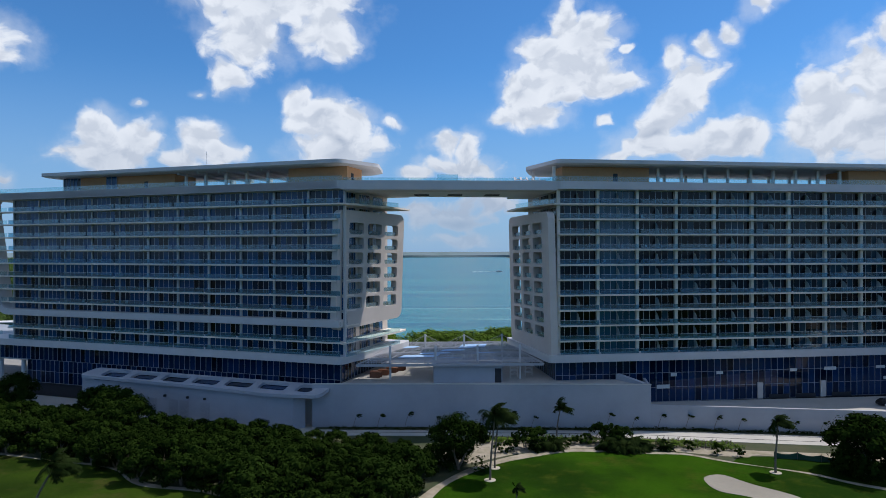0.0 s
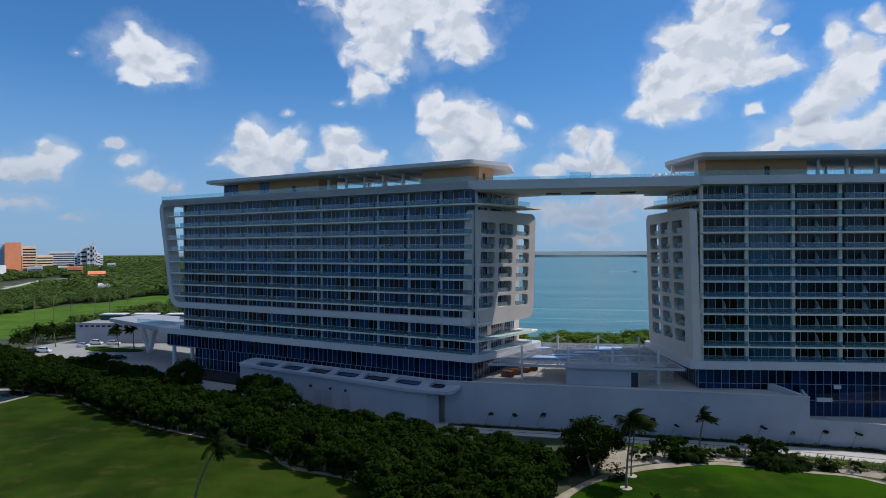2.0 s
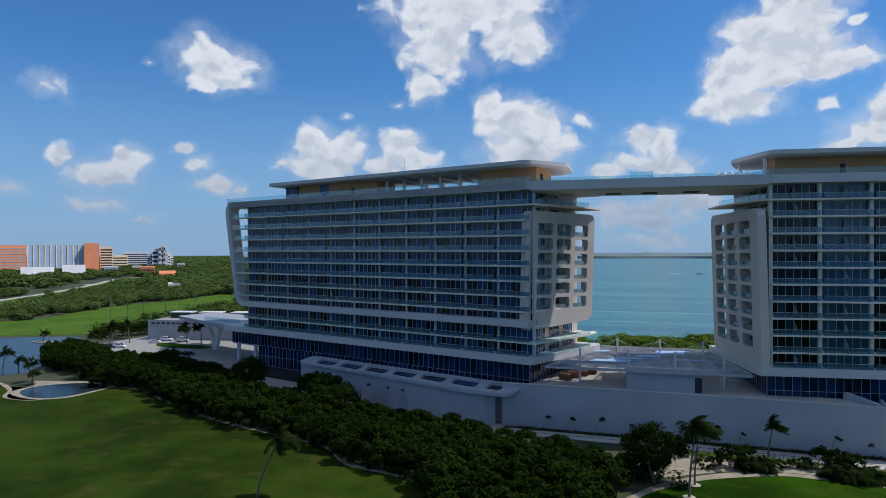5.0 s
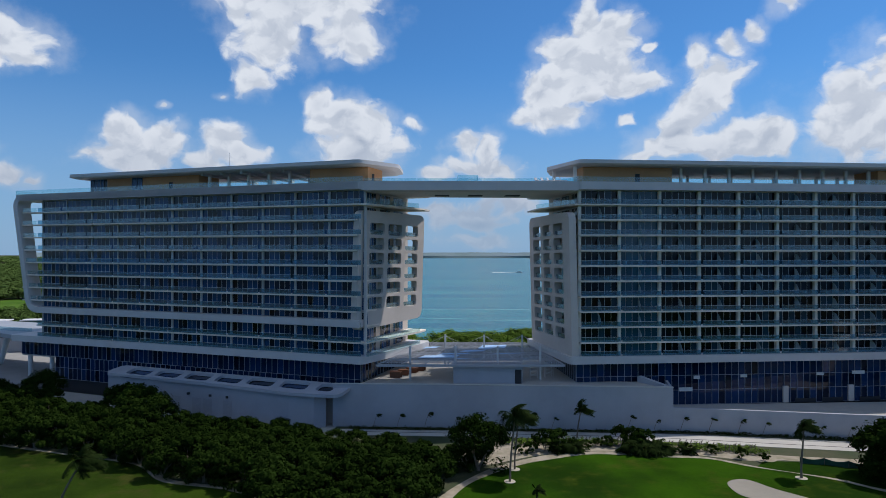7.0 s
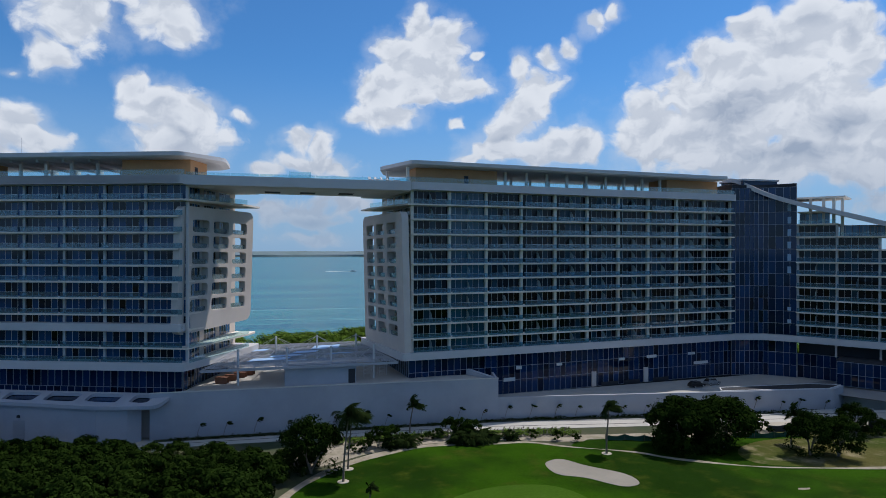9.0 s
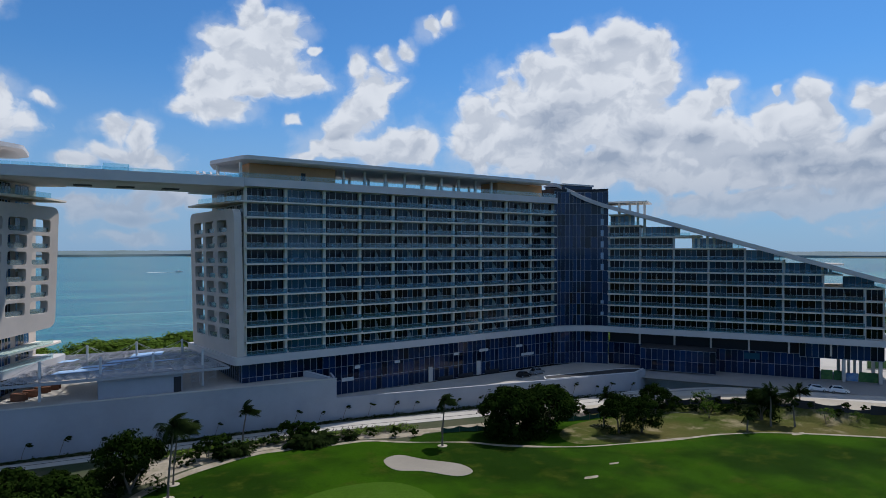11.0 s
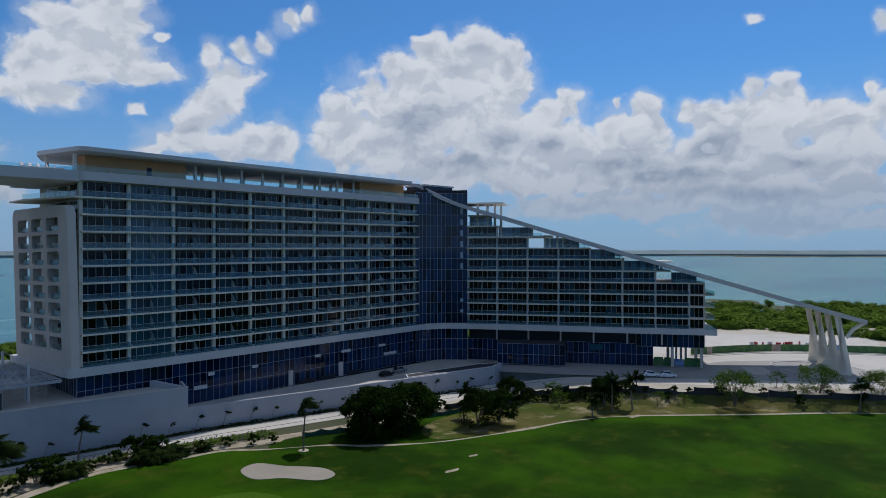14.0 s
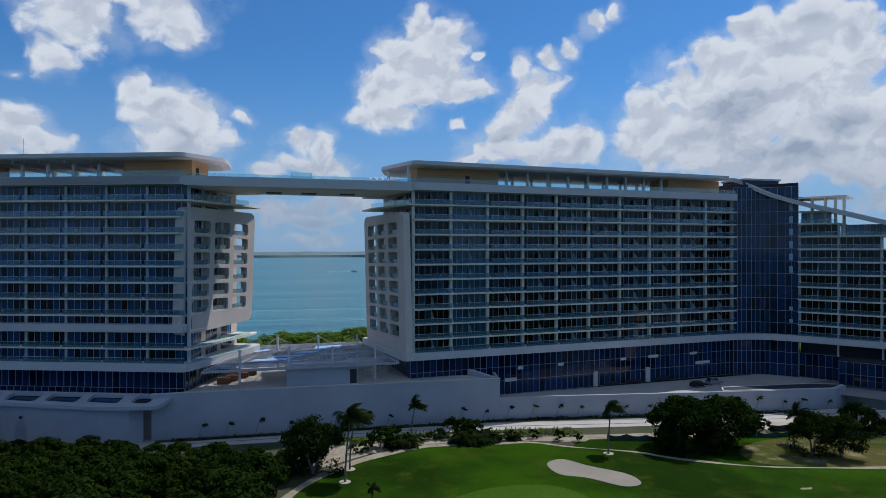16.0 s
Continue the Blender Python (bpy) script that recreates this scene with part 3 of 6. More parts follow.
def curtain_wall(parent, x0, x1, y, z0, rows, step, mat, gap=()):
    """A glazed podium front: a grid of mullions and its panes. rows: heights of the rows of panes."""
    n = max(1, round((x1 - x0) / step))
    w = (x1 - x0) / n
    z1 = z0 + sum(rows)
    bars = [(x0 + i * w - 0.05, x0 + i * w + 0.05, y - 0.12, y + 0.05, z0, z1) for i in range(n + 1)]
    z = z0
    for h in (*rows, 0):
        bars.append((x0, x1, y - 0.10, y + 0.05, z - 0.05, z + 0.05))
        z += h
    grid = part("mullion_grid", boxes(*bars), DARK_MULLION, parent)
    z = z0
    for h in rows:
        pane = pane_mesh(w, h, mat)
        for i in range(n):
            part("pane", pane, None, grid, m=pose(x0 + i * w, y, z))
        z += h
    return grid


def lattice(tower, near, far, z0, z1, cols, rows, first_row, label, lean=1.3):
    """The pierced end wall: a rounded grid of openings in front of the end balconies, leaning out towards the top."""
    n, f = Vector(near), Vector(far)
    L = (f - n).length
    ang = math.degrees(math.atan2(f.y - n.y, f.x - n.x))
    edge_near, edge_far, gap = L * 0.15, L * 0.10, L * 0.058
    w = (L - edge_near - edge_far - (cols - 1) * gap) / cols
    holes = []
    for r in range(rows):
        zt = first_row - 3.5 * r
        for c in range(cols):
            a = edge_near + c * (w + gap)
            holes.append(rounded([(a, zt - 2.75), (a + w, zt - 2.75), (a + w, zt), (a, zt)], 0.7, 4))
    outline = rounded([(0, z0), (L, z0 + 1.5), (L, z1 + 0.2), (0, z1)], 2.2, 6)
    sgn = 1 if far[0] > near[0] else -1
    bm = pierced_panel(outline, holes, 1.7)
    if sgn < 0:
        bmesh.ops.translate(bm, vec=(0, -1.0, 0), verts=bm.verts)
    shear = Matrix.Identity(4)
    k = lean / (z1 - z0) * -sgn
    shear[1][2], shear[1][3] = k, -k * z1
    flip = pose(near[0], near[1], 0, 0, 0, ang)
    shell = part("lattice_wall", bm, SHELL, tower, label, m=flip @ shear)
    rail = mesh_of(boxes((0, w, 0, 0.04, 0, 1.05)), LATTICE_GLASS, "lattice_railing")
    for r in range(rows):
        for c in range(cols):
            part("railing_panel", rail, None, shell, m=pose(edge_near + c * (w + gap), 0.5 if sgn > 0 else 0.1, first_row - 2.75 - 3.5 * r))
    return shell


def roof_deck(tower, outline, glass_line):
    part("deck_band", prism(rounded(outline, 1.6), DECK_LOW, DECK_TOP), FASCIA, tower, "broad grey fascia round the roof deck")
    n = 0
    for a, b in zip(glass_line, glass_line[1:]):
        a, b = Vector(a), Vector(b)
        L = (b - a).length
        k = max(1, round(L / 3.0))
        ang = math.degrees(math.atan2(b.y - a.y, b.x - a.x))
        me = mesh_of(boxes((0.03, L / k - 0.03, -0.02, 0.02, 0, 1.15)), DECK_GLASS, "deck_railing")
        for i in range(k):
            p = a.lerp(b, i / k)
            part("deck_railing", me, None, tower, m=pose(p.x, p.y, DECK_TOP, 0, 0, ang))


def bevelled_roof(outline, z0, z1, inset):
    """A roof plate whose underside is set in, so that its edge tapers."""
    bm = bmesh.new()
    c = sum((Vector(p) for p in outline), Vector((0, 0))) / len(outline)
    lo = [bm.verts.new((*(Vector(p) + (c - Vector(p)).normalized() * inset), z0)) for p in outline]
    mid = [bm.verts.new((*p, z0 + 0.35)) for p in outline]
    hi = [bm.verts.new((*p, z1)) for p in outline]
    n = len(outline)
    bm.faces.new(lo[::-1]), bm.faces.new(hi)
    for a, b in ((lo, mid), (mid, hi)):
        for i in range(n):
            bm.faces.new((a[i], a[(i + 1) % n], b[(i + 1) % n], b[i]))
    bmesh.ops.triangulate(bm, faces=[f for f in bm.faces if len(f.verts) > 4])
    return bm


# west tower: local x along the front (0 at the corner beside the gap, negative away from it), y into the building
rng = random.Random(4)
WEST = pose(-18.4, 142.0, 0, 0, 0, -19.6)
west = thing("hotel_tower", WEST, "eleven-storey hotel block with blue glass fronts and pale balcony slabs", "hotel")
BW = 9.2
XW = -11 * BW
part("core_wall", boxes((XW, -0.5, 2.12, 28, BAND_TOP - 0.3, DECK_LOW)), SHELL, west)
slabs(west, [(z, XW - (5.6 if k < 8 else 0), -1.3 if 20 < z < 48 else 0.0) for k, z in enumerate(LEVEL) if k != 8])
fins(west, [XW + i * BW for i in range(5)], BAND_TOP - 0.1, [DECK_LOW + 0.05] * 5, 1.7, 0.12, FASCIA)
fins(west, [XW + i * BW for i in range(5, 12)], BAND_TOP - 0.1, [DECK_LOW + 0.05] * 7, 1.6, 0.27, FASCIA)
cells = [(i, z, (DECK_LOW if k == 0 else LEVEL[k - 1] - 0.34) - z) for k, z in enumerate(LEVEL) for i in range(11)]
cells += [(i, BAND_TOP, LEVEL[9] - 0.34 - BAND_TOP) for i in range(11)]
balcony_floors(west, XW, BW, cells, lambda i: PANE_WEST, 6, 0.0, rng)
ring = [(-0.5, 54.1)] + [p for p in rounded([(40, 54.1), (-109.4, 54.1), (-103.8, 22.7), (40, 22.7)], 3.4, 8) if p[0] < -60] + [(-0.3, 22.7)]
part("frame_band", sweep_frame(ring, 0.8, -0.55, 3.4), FASCIA, west, "thick rounded grey frame that wraps the end of the block")
end_rail = mesh_of(boxes((0, 5.3, 0, 0.03, 0.05, 1.1)), DECK_GLASS, "end_railing")
for z in LEVEL[:8]:
    part("end_railing", end_rail, None, west, m=pose(XW - 5.5, 0.05, z))
# end balconies on the gap side
for z in LEVEL:
    if z > 48 or z < 20:
        o = [(-0.2, 0.0), (1.2, 0.0), (6.3, 19.2), (6.3, 27.5), (-0.2, 27.5)] if z > 48 else [(-0.2, 0.0), (0.8, 0.0), (5.2, 23), (5.2, 27.5), (-0.2, 27.5)]
        part("end_slab", prism(rounded(o, 0.8), z - 0.4, z), CONCRETE, west)
    else:
        part("end_slab", prism([(-0.48, 2.5), (-0.4, 2.5), (2.9, 23), (-0.48, 23)], z - 0.34, z), CONCRETE, west)
end_win, end_pane = window_mesh(6.0, 2.9, 5), pane_mesh(1.2, 2.64, PANE_WEST)
for z in [*LEVEL, BAND_TOP]:
    for y in (2.4, 10.5, 18.5):
        w = part("window", end_win, None, west, m=pose(-0.42, y, z, 0, 0, 90))
        for k in range(5):
            part("pane", end_pane, None, w, m=pose(k * 1.2, 0.035, 0.12))
for z in (50.0, 18.5, BAND_TOP):
    a, b = Vector((1.2, 0.15)), Vector((6.2, 19.2)) if z > 48 else Vector((5.1, 23))
    L, ang = (b - a).length, math.degrees(math.atan2(b.y - a.y, b.x - a.x))
    me = mesh_of(boxes((0, L, -0.02, 0.02, 0, 1.1)), DECK_GLASS, "end_railing")
    part("end_railing", me, None, west, m=pose(a.x, a.y, z, 0, 0, ang))
lattice(west, (0.2, -0.7), (6.2, 24.4), 20.9, 48.6, 3, 6, 45.9, "warm grey end wall pierced by rounded openings")
part("base_band", prism(rounded([(-111, -0.6), (0.4, -0.6), (5.6, 24), (5.6, 29), (-111, 29)], 1.2), BAND_LOW, BAND_TOP), FASCIA, west)
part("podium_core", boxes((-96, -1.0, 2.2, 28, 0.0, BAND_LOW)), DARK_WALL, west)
curtain_wall(west, -109.0, -1.0, 1.6, 9.7, (3.9,), 1.6, PANE_CURTAIN)
curtain_wall(west, -96.0, -1.0, 1.75, 3.6, (3.05, 3.05), 1.6, PANE_CURTAIN)
end_grid = curtain_wall(west, 0.0, 26.0, 0.0, 9.2, (4.4,), 1.6, PANE_CURTAIN)
end_grid.matrix_basis = pose(-0.9, 2.0, 0, 0, 0, 90)
part("podium_soffit", boxes((-109.0, -96, 1.7, 28, 9.3, 9.68)), SHELL, west)
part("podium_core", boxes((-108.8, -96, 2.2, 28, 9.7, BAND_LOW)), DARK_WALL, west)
for x in (-107.5, -99):
    part("round_column", tube([(x, 3, 0), (x, 3, 9.35)], 0.6, 12), WHITE_METAL, west)
roof_deck(west, [(-109.6, -0.55), (0.6, -0.55), (6.3, 19.2), (6.3, 28), (-109.6, 28)], [(-109.2, 6), (-109.2, -0.2), (-92, -0.2), (0.4, -0.2)])
part("roof_plate", bevelled_roof(rounded([(-89.7, 0), (-0.6, 0), (4.4, 11), (0, 24), (-89.7, 24)], 1.5), 58.8, 60.0, 1.6), FASCIA, west, "thin grey overhanging roof")
part("penthouse_wall", boxes((-16, -0.5, 4.2, 12, DECK_TOP, 58.8)), WOOD, west, "timber-clad penthouse wall")
pent = part("penthouse_wall", boxes((-80, -49, 4.2, 12, DECK_TOP, 58.8)), WOOD, west, "timber-clad penthouse wall")
part("penthouse_door", boxes((-58.6, -57.4, 4.1, 4.19, DECK_TOP, 57.2)), DARK_WALL, pent)
part("penthouse_door", boxes((-0.48, -0.4, 6.2, 7.4, DECK_TOP, 57.4)), DARK_WALL, pent)
gw = curtain_wall(west, -86, -80, 4.3, DECK_TOP, (3.8,), 1.2, PANE_WEST)
curtain_wall(west, -71, -67.5, 4.1, DECK_TOP, (3.8,), 1.75, PANE_WEST)
for x in (-46, -40, -34, -28, -22):
    part("roof_column", boxes((x - 0.3, x + 0.3, 4.5, 5.1, DECK_TOP, 58.8)), CONCRETE, west)
    part("roof_beam", boxes((x - 0.25, x + 0.25, 1.8, 25, 58.2, 58.85)), FASCIA, west)
    part("roof_column", boxes((x + 1.7, x + 2.3, 20, 20.6, DECK_TOP, 58.8)), CONCRETE, west)
part("antenna", tube([(-45.5, 12, 59.9), (-45.5, 12, 65.5)], 0.06, 5), MULLION, west)

# east tower
EAST = pose(31.2, 142.5, 0, 0, 0, 5.4)
east = thing("hotel_tower", EAST, "eleven-storey hotel block with dark glazing and pale concrete balcony slabs", "hotel")
BE = 9.62
part("core_wall", boxes((0.5, 96.2, 2.12, 29.5, BAND_TOP - 0.3, DECK_LOW)), SHELL, east)
slabs(east, [(z, 0.0, 96.4) for z in LEVEL])
fins(east, [0.2] + [i * BE for i in range(1, 11)], BAND_TOP - 0.1, [DECK_LOW + 0.05] * 11, 1.2, 0.34)
cells = [(i, z, (DECK_LOW if k == 0 else LEVEL[k - 1] - 0.34) - z) for k, z in enumerate(LEVEL) for i in range(10)]
cells += [(i, BAND_TOP, LEVEL[9] - 0.34 - BAND_TOP) for i in range(10)]
balcony_floors(east, 0, BE, cells, lambda i: PANE_TEAL if i == 1 else PANE_EAST, 6, 0.8, rng)
for z in LEVEL:
    if z > 48:
        o = [(0.2, 0.0), (-1.2, 0.0), (-5.6, 19.2), (-5.6, 29), (0.2, 29)]
    else:
        o = [(0.48, 2.5), (0.4, 2.5), (-2.6, 26), (0.48, 26)]
    part("end_slab", prism(o, z - 0.36, z), CONCRETE, east)
end_pane_e = pane_mesh(1.2, 2.64, PANE_EAST)
for z in [*LEVEL, BAND_TOP]:
    for y in (2.4, 10.5, 18.5):
        w = part("window", end_win, None, east, m=pose(0.42, y + 6.0, z, 0, 0, -90))
        for k in range(5):
            part("pane", end_pane_e, None, w, m=pose(k * 1.2, 0.035, 0.12))
a, b = Vector((-1.2, 0.15)), Vector((-5.5, 19.2))
me = mesh_of(boxes((0, (b - a).length, -0.02, 0.02, 0, 1.1)), DECK_GLASS, "end_railing")
part("end_railing", me, None, east, m=pose(a.x, a.y, 50.0, 0, 0, math.degrees(math.atan2(b.y - a.y, b.x - a.x))))
lattice(east, (-2.8, -0.4), (-5.5, 26.9), 13.9, 48.2, 3, 8, 45.9, "warm grey end wall pierced by eight rows of rounded openings")
part("base_band", prism(rounded([(-2.6, -0.6), (97, -0.6), (97, 30), (-5.6, 30)], 1.2), BAND_LOW, BAND_TOP), FASCIA, east)
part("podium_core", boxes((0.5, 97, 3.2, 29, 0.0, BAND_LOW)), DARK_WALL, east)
curtain_wall(east, -0.5, 97.0, 1.6, TERRACE, (3.4, 3.4, 3.3), 1.62, PANE_CURTAIN)
end_grid = curtain_wall(east, 0.0, 26.0, 0.0, 9.2, (4.4,), 1.6, PANE_CURTAIN)
end_grid.matrix_basis = pose(-0.5, 27.6, 0, 0, 0, -90)
for x, z, w, h in ((24, 6.6, 3.2, .9), (27.5, 9.4, 1.5, .8), (39, 9.6, 1.6, .7), (58, 9.8, 1.8, .7), (67, 9.9, 3.2, .8), (81, 10, 2.4, .7), (83, 7.2, 5, .8)):
    part("closing_panel", boxes((x, x + w, 1.38, 1.47, z, z + h)), WHITE_METAL, east)
for x in (49.5, 66):
    part("podium_pier", boxes((x, x + 1.3, 1.2, 1.9, TERRACE, 7.4)), SHELL, east)
roof_deck(east, [(-0.9, -0.55), (97, -0.55), (97, 29.5), (-5.8, 29.5), (-5.8, 19)], [(-4.5, 14.8), (-0.7, -0.2), (96, -0.2)])
part("roof_plate", bevelled_roof(rounded([(94.5, 26), (0, 26), (-4.0, 15), (-0.2, 0), (94.5, 0)], 1.5), 58.9, 60.1, 1.6), FASCIA, east, "thin grey overhanging roof")
for a, b in ((2, 23.5), (76, 94)):
    part("penthouse_wall", boxes((a, b, 4.2, 12, DECK_TOP, 58.9)), WOOD, east, "timber-clad penthouse wall")
part("penthouse_door", boxes((14.5, 15.6, 4.1, 4.19, DECK_TOP, 57.4)), DARK_WALL, east)
for i, x in enumerate(range(26, 76, 6)):
    part("roof_column", boxes((x - 0.3, x + 0.3, 4.5, 5.1, DECK_TOP, 58.9)), CONCRETE, east)
    part("roof_column", boxes((x + 2.6, x + 3.2, 19, 19.6, DECK_TOP, 58.9)), CONCRETE, east)
part("roof_column", boxes((-0.4, 0.2, 3.5, 4.1, DECK_TOP, 58.9)), CONCRETE, east)
part("roof_column", boxes((-2.8, -2.2, 13, 13.6, DECK_TOP, 58.9)), CONCRETE, east)
part("upstand_wall", boxes((24, 76, 20.4, 20.7, DECK_TOP, 56.6)), SHELL, east)

# white chairs on some balconies
seat_mesh = mesh_of(boxes((-0.28, 0.28, -0.26, 0.26, 0.38, 0.44)), WHITE_METAL, "seat")
back_mesh = mesh_of(boxes((-0.28, 0.28, 0.24, 0.30, 0.44, 0.95)), WHITE_METAL, "backrest")
leg_mesh = mesh_of(boxes((-0.03, 0.03, -0.03, 0.03, 0.0, 0.38)), WHITE_METAL, "leg")
chair_rng = random.Random(77)
for tower_m, x0, x1 in ((EAST, 3, 93), (WEST, -98, -4)):
    for _ in range(26):
        c = thing("balcony_chair", tower_m @ pose(chair_rng.uniform(x0, x1), 0.9, chair_rng.choice(LEVEL), 0, 0, chair_rng.uniform(0, 360)), "small white chair on a hotel balcony", "chair", "balcony chairs")
        part("seat", seat_mesh, None, c), part("backrest", back_mesh, None, c)
        for dx in (-0.24, 0.24):
            for dy in (-0.22, 0.22):
                part("leg", leg_mesh, None, c, m=pose(dx, dy, 0))

# the bridge between the two roof decks
bridge = thing("sky_bridge", pose(0, 0, 0), "grey sky bridge that joins the two roof decks", "bridge")


def to_world(m, x, y):
    v = m @ Vector((x, y, 0))
    return (v.x, v.y)


pts = [to_world(WEST, 0.2, -0.5), to_world(EAST, -0.6, -0.5), to_world(EAST, -2.6, 17), to_world(WEST, 3.4, 17)]
low = [to_world(WEST, 0.8, 1.2), to_world(EAST, -1.0, 1.2), to_world(EAST, -2.6, 17), to_world(WEST, 3.4, 17)]
bm = bmesh.new()
A = [bm.verts.new((*p, DECK_TOP + 0.02)) for p in pts]
B = [bm.verts.new((*p, DECK_LOW - 0.25)) for p in pts]
C = [bm.verts.new((*p, DECK_LOW - 0.6)) for p in low]
bm.faces.new(A), bm.faces.new(C[::-1])
for a, b in ((A, B), (B, C)):
    for i in range(4):
        bm.faces.new((a[i], b[i], b[(i + 1) % 4], a[(i + 1) % 4]))
part("bridge_deck", bm, FASCIA, bridge)
a, b = Vector(pts[0]), Vector(pts[1])
L, ang = (b - a).length, math.degrees(math.atan2(b.y - a.y, b.x - a.x))
me = mesh_of(boxes((0.03, L / 16 - 0.03, -0.02, 0.02, 0, 1.1)), DECK_GLASS, "deck_railing")
for i in range(16):
    p = a.lerp(b, i / 16)
    part("deck_railing", me, None, bridge, m=pose(p.x, p.y + 4.0, DECK_TOP, 0, 0, ang))
part("glass_lookout", boxes((3.4, 8.2, 147, 147.05, DECK_TOP, 57.0), (3.4, 3.45, 147.05, 153, DECK_TOP, 57.0), (8.15, 8.2, 147.05, 153, DECK_TOP, 57.0)), DECK_GLASS, bridge, "clear glass lookout box")
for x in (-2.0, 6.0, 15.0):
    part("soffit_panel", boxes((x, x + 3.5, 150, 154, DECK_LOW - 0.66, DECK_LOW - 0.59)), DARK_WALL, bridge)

# south wing with its stepped terraces and the long sloping roof
WING = pose(140.7, 143.7, 0, 0, 0, -54.9)
wing = thing("hotel_wing", WING, "stepped hotel wing still under construction with open concrete frames", "hotel")
BG = 9.6
ENDS = [(46.5, 9.6), (43.0, 24.0), (39.5, 38.2), (36.0, 47.8), (32.5, 62.0), (29.0, 71.5), (25.5, 71.5), (22.0, 71.5), (18.5, 71.5)]
slabs(wing, [(z, 0.0, e) for z, e in ENDS], y1=22)
cells = []
for z, e in [*ENDS, (BAND_TOP, 71.5)]:
    above = [(zz, ee) for zz, ee in ENDS if 2.5 < zz - z < 4]
    if above:
        zz, ee = above[0]
        cells += [(i, z, zz - 0.34 - z) for i in range(7) if (i + 1) * BG <= ee + 0.3]
balcony_floors(wing, 0, BG, cells, lambda i: PANE_EAST, 6, 0.5, rng)
fin_top = [46.5, 46.5, 43, 39.5, 39.5, 36, 32.5, 29]
fins(wing, [0.2] + [i * BG for i in range(1, 8)], BAND_TOP - 0.1, fin_top, 1.3, 0.3, FASCIA)
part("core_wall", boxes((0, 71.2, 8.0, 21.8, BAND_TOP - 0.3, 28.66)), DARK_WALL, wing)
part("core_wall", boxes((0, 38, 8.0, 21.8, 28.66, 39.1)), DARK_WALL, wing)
half_win, half_pane = window_mesh(3.9, 3.1, 3), pane_mesh(1.3, 2.84, PANE_EAST)
for z in (25.5, 22.0, 18.5, BAND_TOP):
    w = part("window", half_win, None, wing, m=pose(67.4, 2.0, z))
    for k in range(3):
        part("pane", half_pane, None, w, m=pose(k * 1.3, 0.035, 0.12))
    part("end_wall", boxes((71.2, 71.6, 1.5, 21, z, z + 3.1)), SHELL, wing)
for z in (25.5, 22.0, 18.5):
    part("end_slab", prism(rounded([(71.5, 0), (74.2, 0), (74.2, 20), (71.5, 20)], 1.5), z - 0.3, z), CONCRETE, wing)
    part("end_railing", boxes((71.6, 74.0, 0.1, 0.14, z, z + 1.1), (74.0, 74.04, 0.1, 19, z, z + 1.1)), DECK_GLASS, wing)
part("end_railing", boxes((71.6, 74.4, 0.1, 0.14, BAND_TOP, BAND_TOP + 1.1)), DECK_GLASS, wing)
# concrete frame on the terraces
for x, z0, z1 in ((3, 46.5, 53.6), (6.2, 46.5, 53.6), (8.6, 43, 53.6), (10.6, 43, 53.6), (20.5, 43, 46), (24.5, 39.5, 43.4), (26, 39.5, 43.4), (28.4, 39.5, 43), (30.2, 39.5, 43), (48.3, 32.5, 36.3), (57.6, 32.5, 35.4), (59.5, 32.5, 35)):
    part("bare_column", boxes((x - 0.35, x + 0.35, 3.0, 3.7, z0, z1)), CONCRETE, wing)
part("bare_slab", boxes((-3, 11.4, 2.0, 14, 53.5, 54.0)), CONCRETE, wing)
part("bare_slab", boxes((0, 10, 2.0, 14, 49.6, 50.0)), CONCRETE, wing)
part("bare_slab", boxes((19.5, 26.8, 2.0, 10, 42.7, 43.3)), CONCRETE, wing)
part("bare_slab", boxes((57.3, 62.5, 2.0, 10, 34.9, 35.4)), CONCRETE, wing)
for z, e in ENDS[:6]:
    lo = max([0] + [ee for zz, ee in ENDS if zz > z])
    if e - lo > 4:
        part("terrace_railing", boxes((lo + 0.5, e - 0.1, 0.1, 0.14, z, z + 1.1)), DECK_GLASS, wing)
        curtain_wall(wing, lo + 0.4, min(e - 2, lo + 11), 3.2, z, (2.9,), 1.4, PANE_SKY)
part("base_band", prism(rounded([(-0.5, -0.6), (74.8, -0.6), (74.8, 22), (-0.5, 22)], 0.8), BAND_LOW, BAND_TOP), FASCIA, wing)
curtain_wall(wing, 52.0, 71.5, 1.4, 9.6, (4.0,), 1.5, PANE_CURTAIN)
curtain_wall(wing, 0.0, 57.0, 2.4, TERRACE, (3.4, 3.3), 1.6, PANE_CURTAIN)
curtain_wall(wing, 10.5, 31.0, -5.0, TERRACE + 0.4, (3.0, 3.2), 1.6, PANE_CURTAIN)
part("annex_roof", boxes((10.4, 31.1, -5.1, 2.3, TERRACE + 6.7, TERRACE + 7.0)), DARK_WALL, wing)
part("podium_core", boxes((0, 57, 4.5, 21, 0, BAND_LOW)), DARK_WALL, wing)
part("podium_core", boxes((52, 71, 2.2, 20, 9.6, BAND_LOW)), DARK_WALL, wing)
for x in (62.5, 70.8):
    for y in (2.2, 12):
        part("podium_column", boxes((x - 0.4, x + 0.4, y - 0.4, y + 0.4, TERRACE - 0.4, 9.62)), SHELL, wing)
for x in range(0, 52, 10):
    part("podium_column", boxes((x + 9.2, x + 9.7, 1.2, 1.7, 10.2, BAND_LOW)), SHELL, wing)

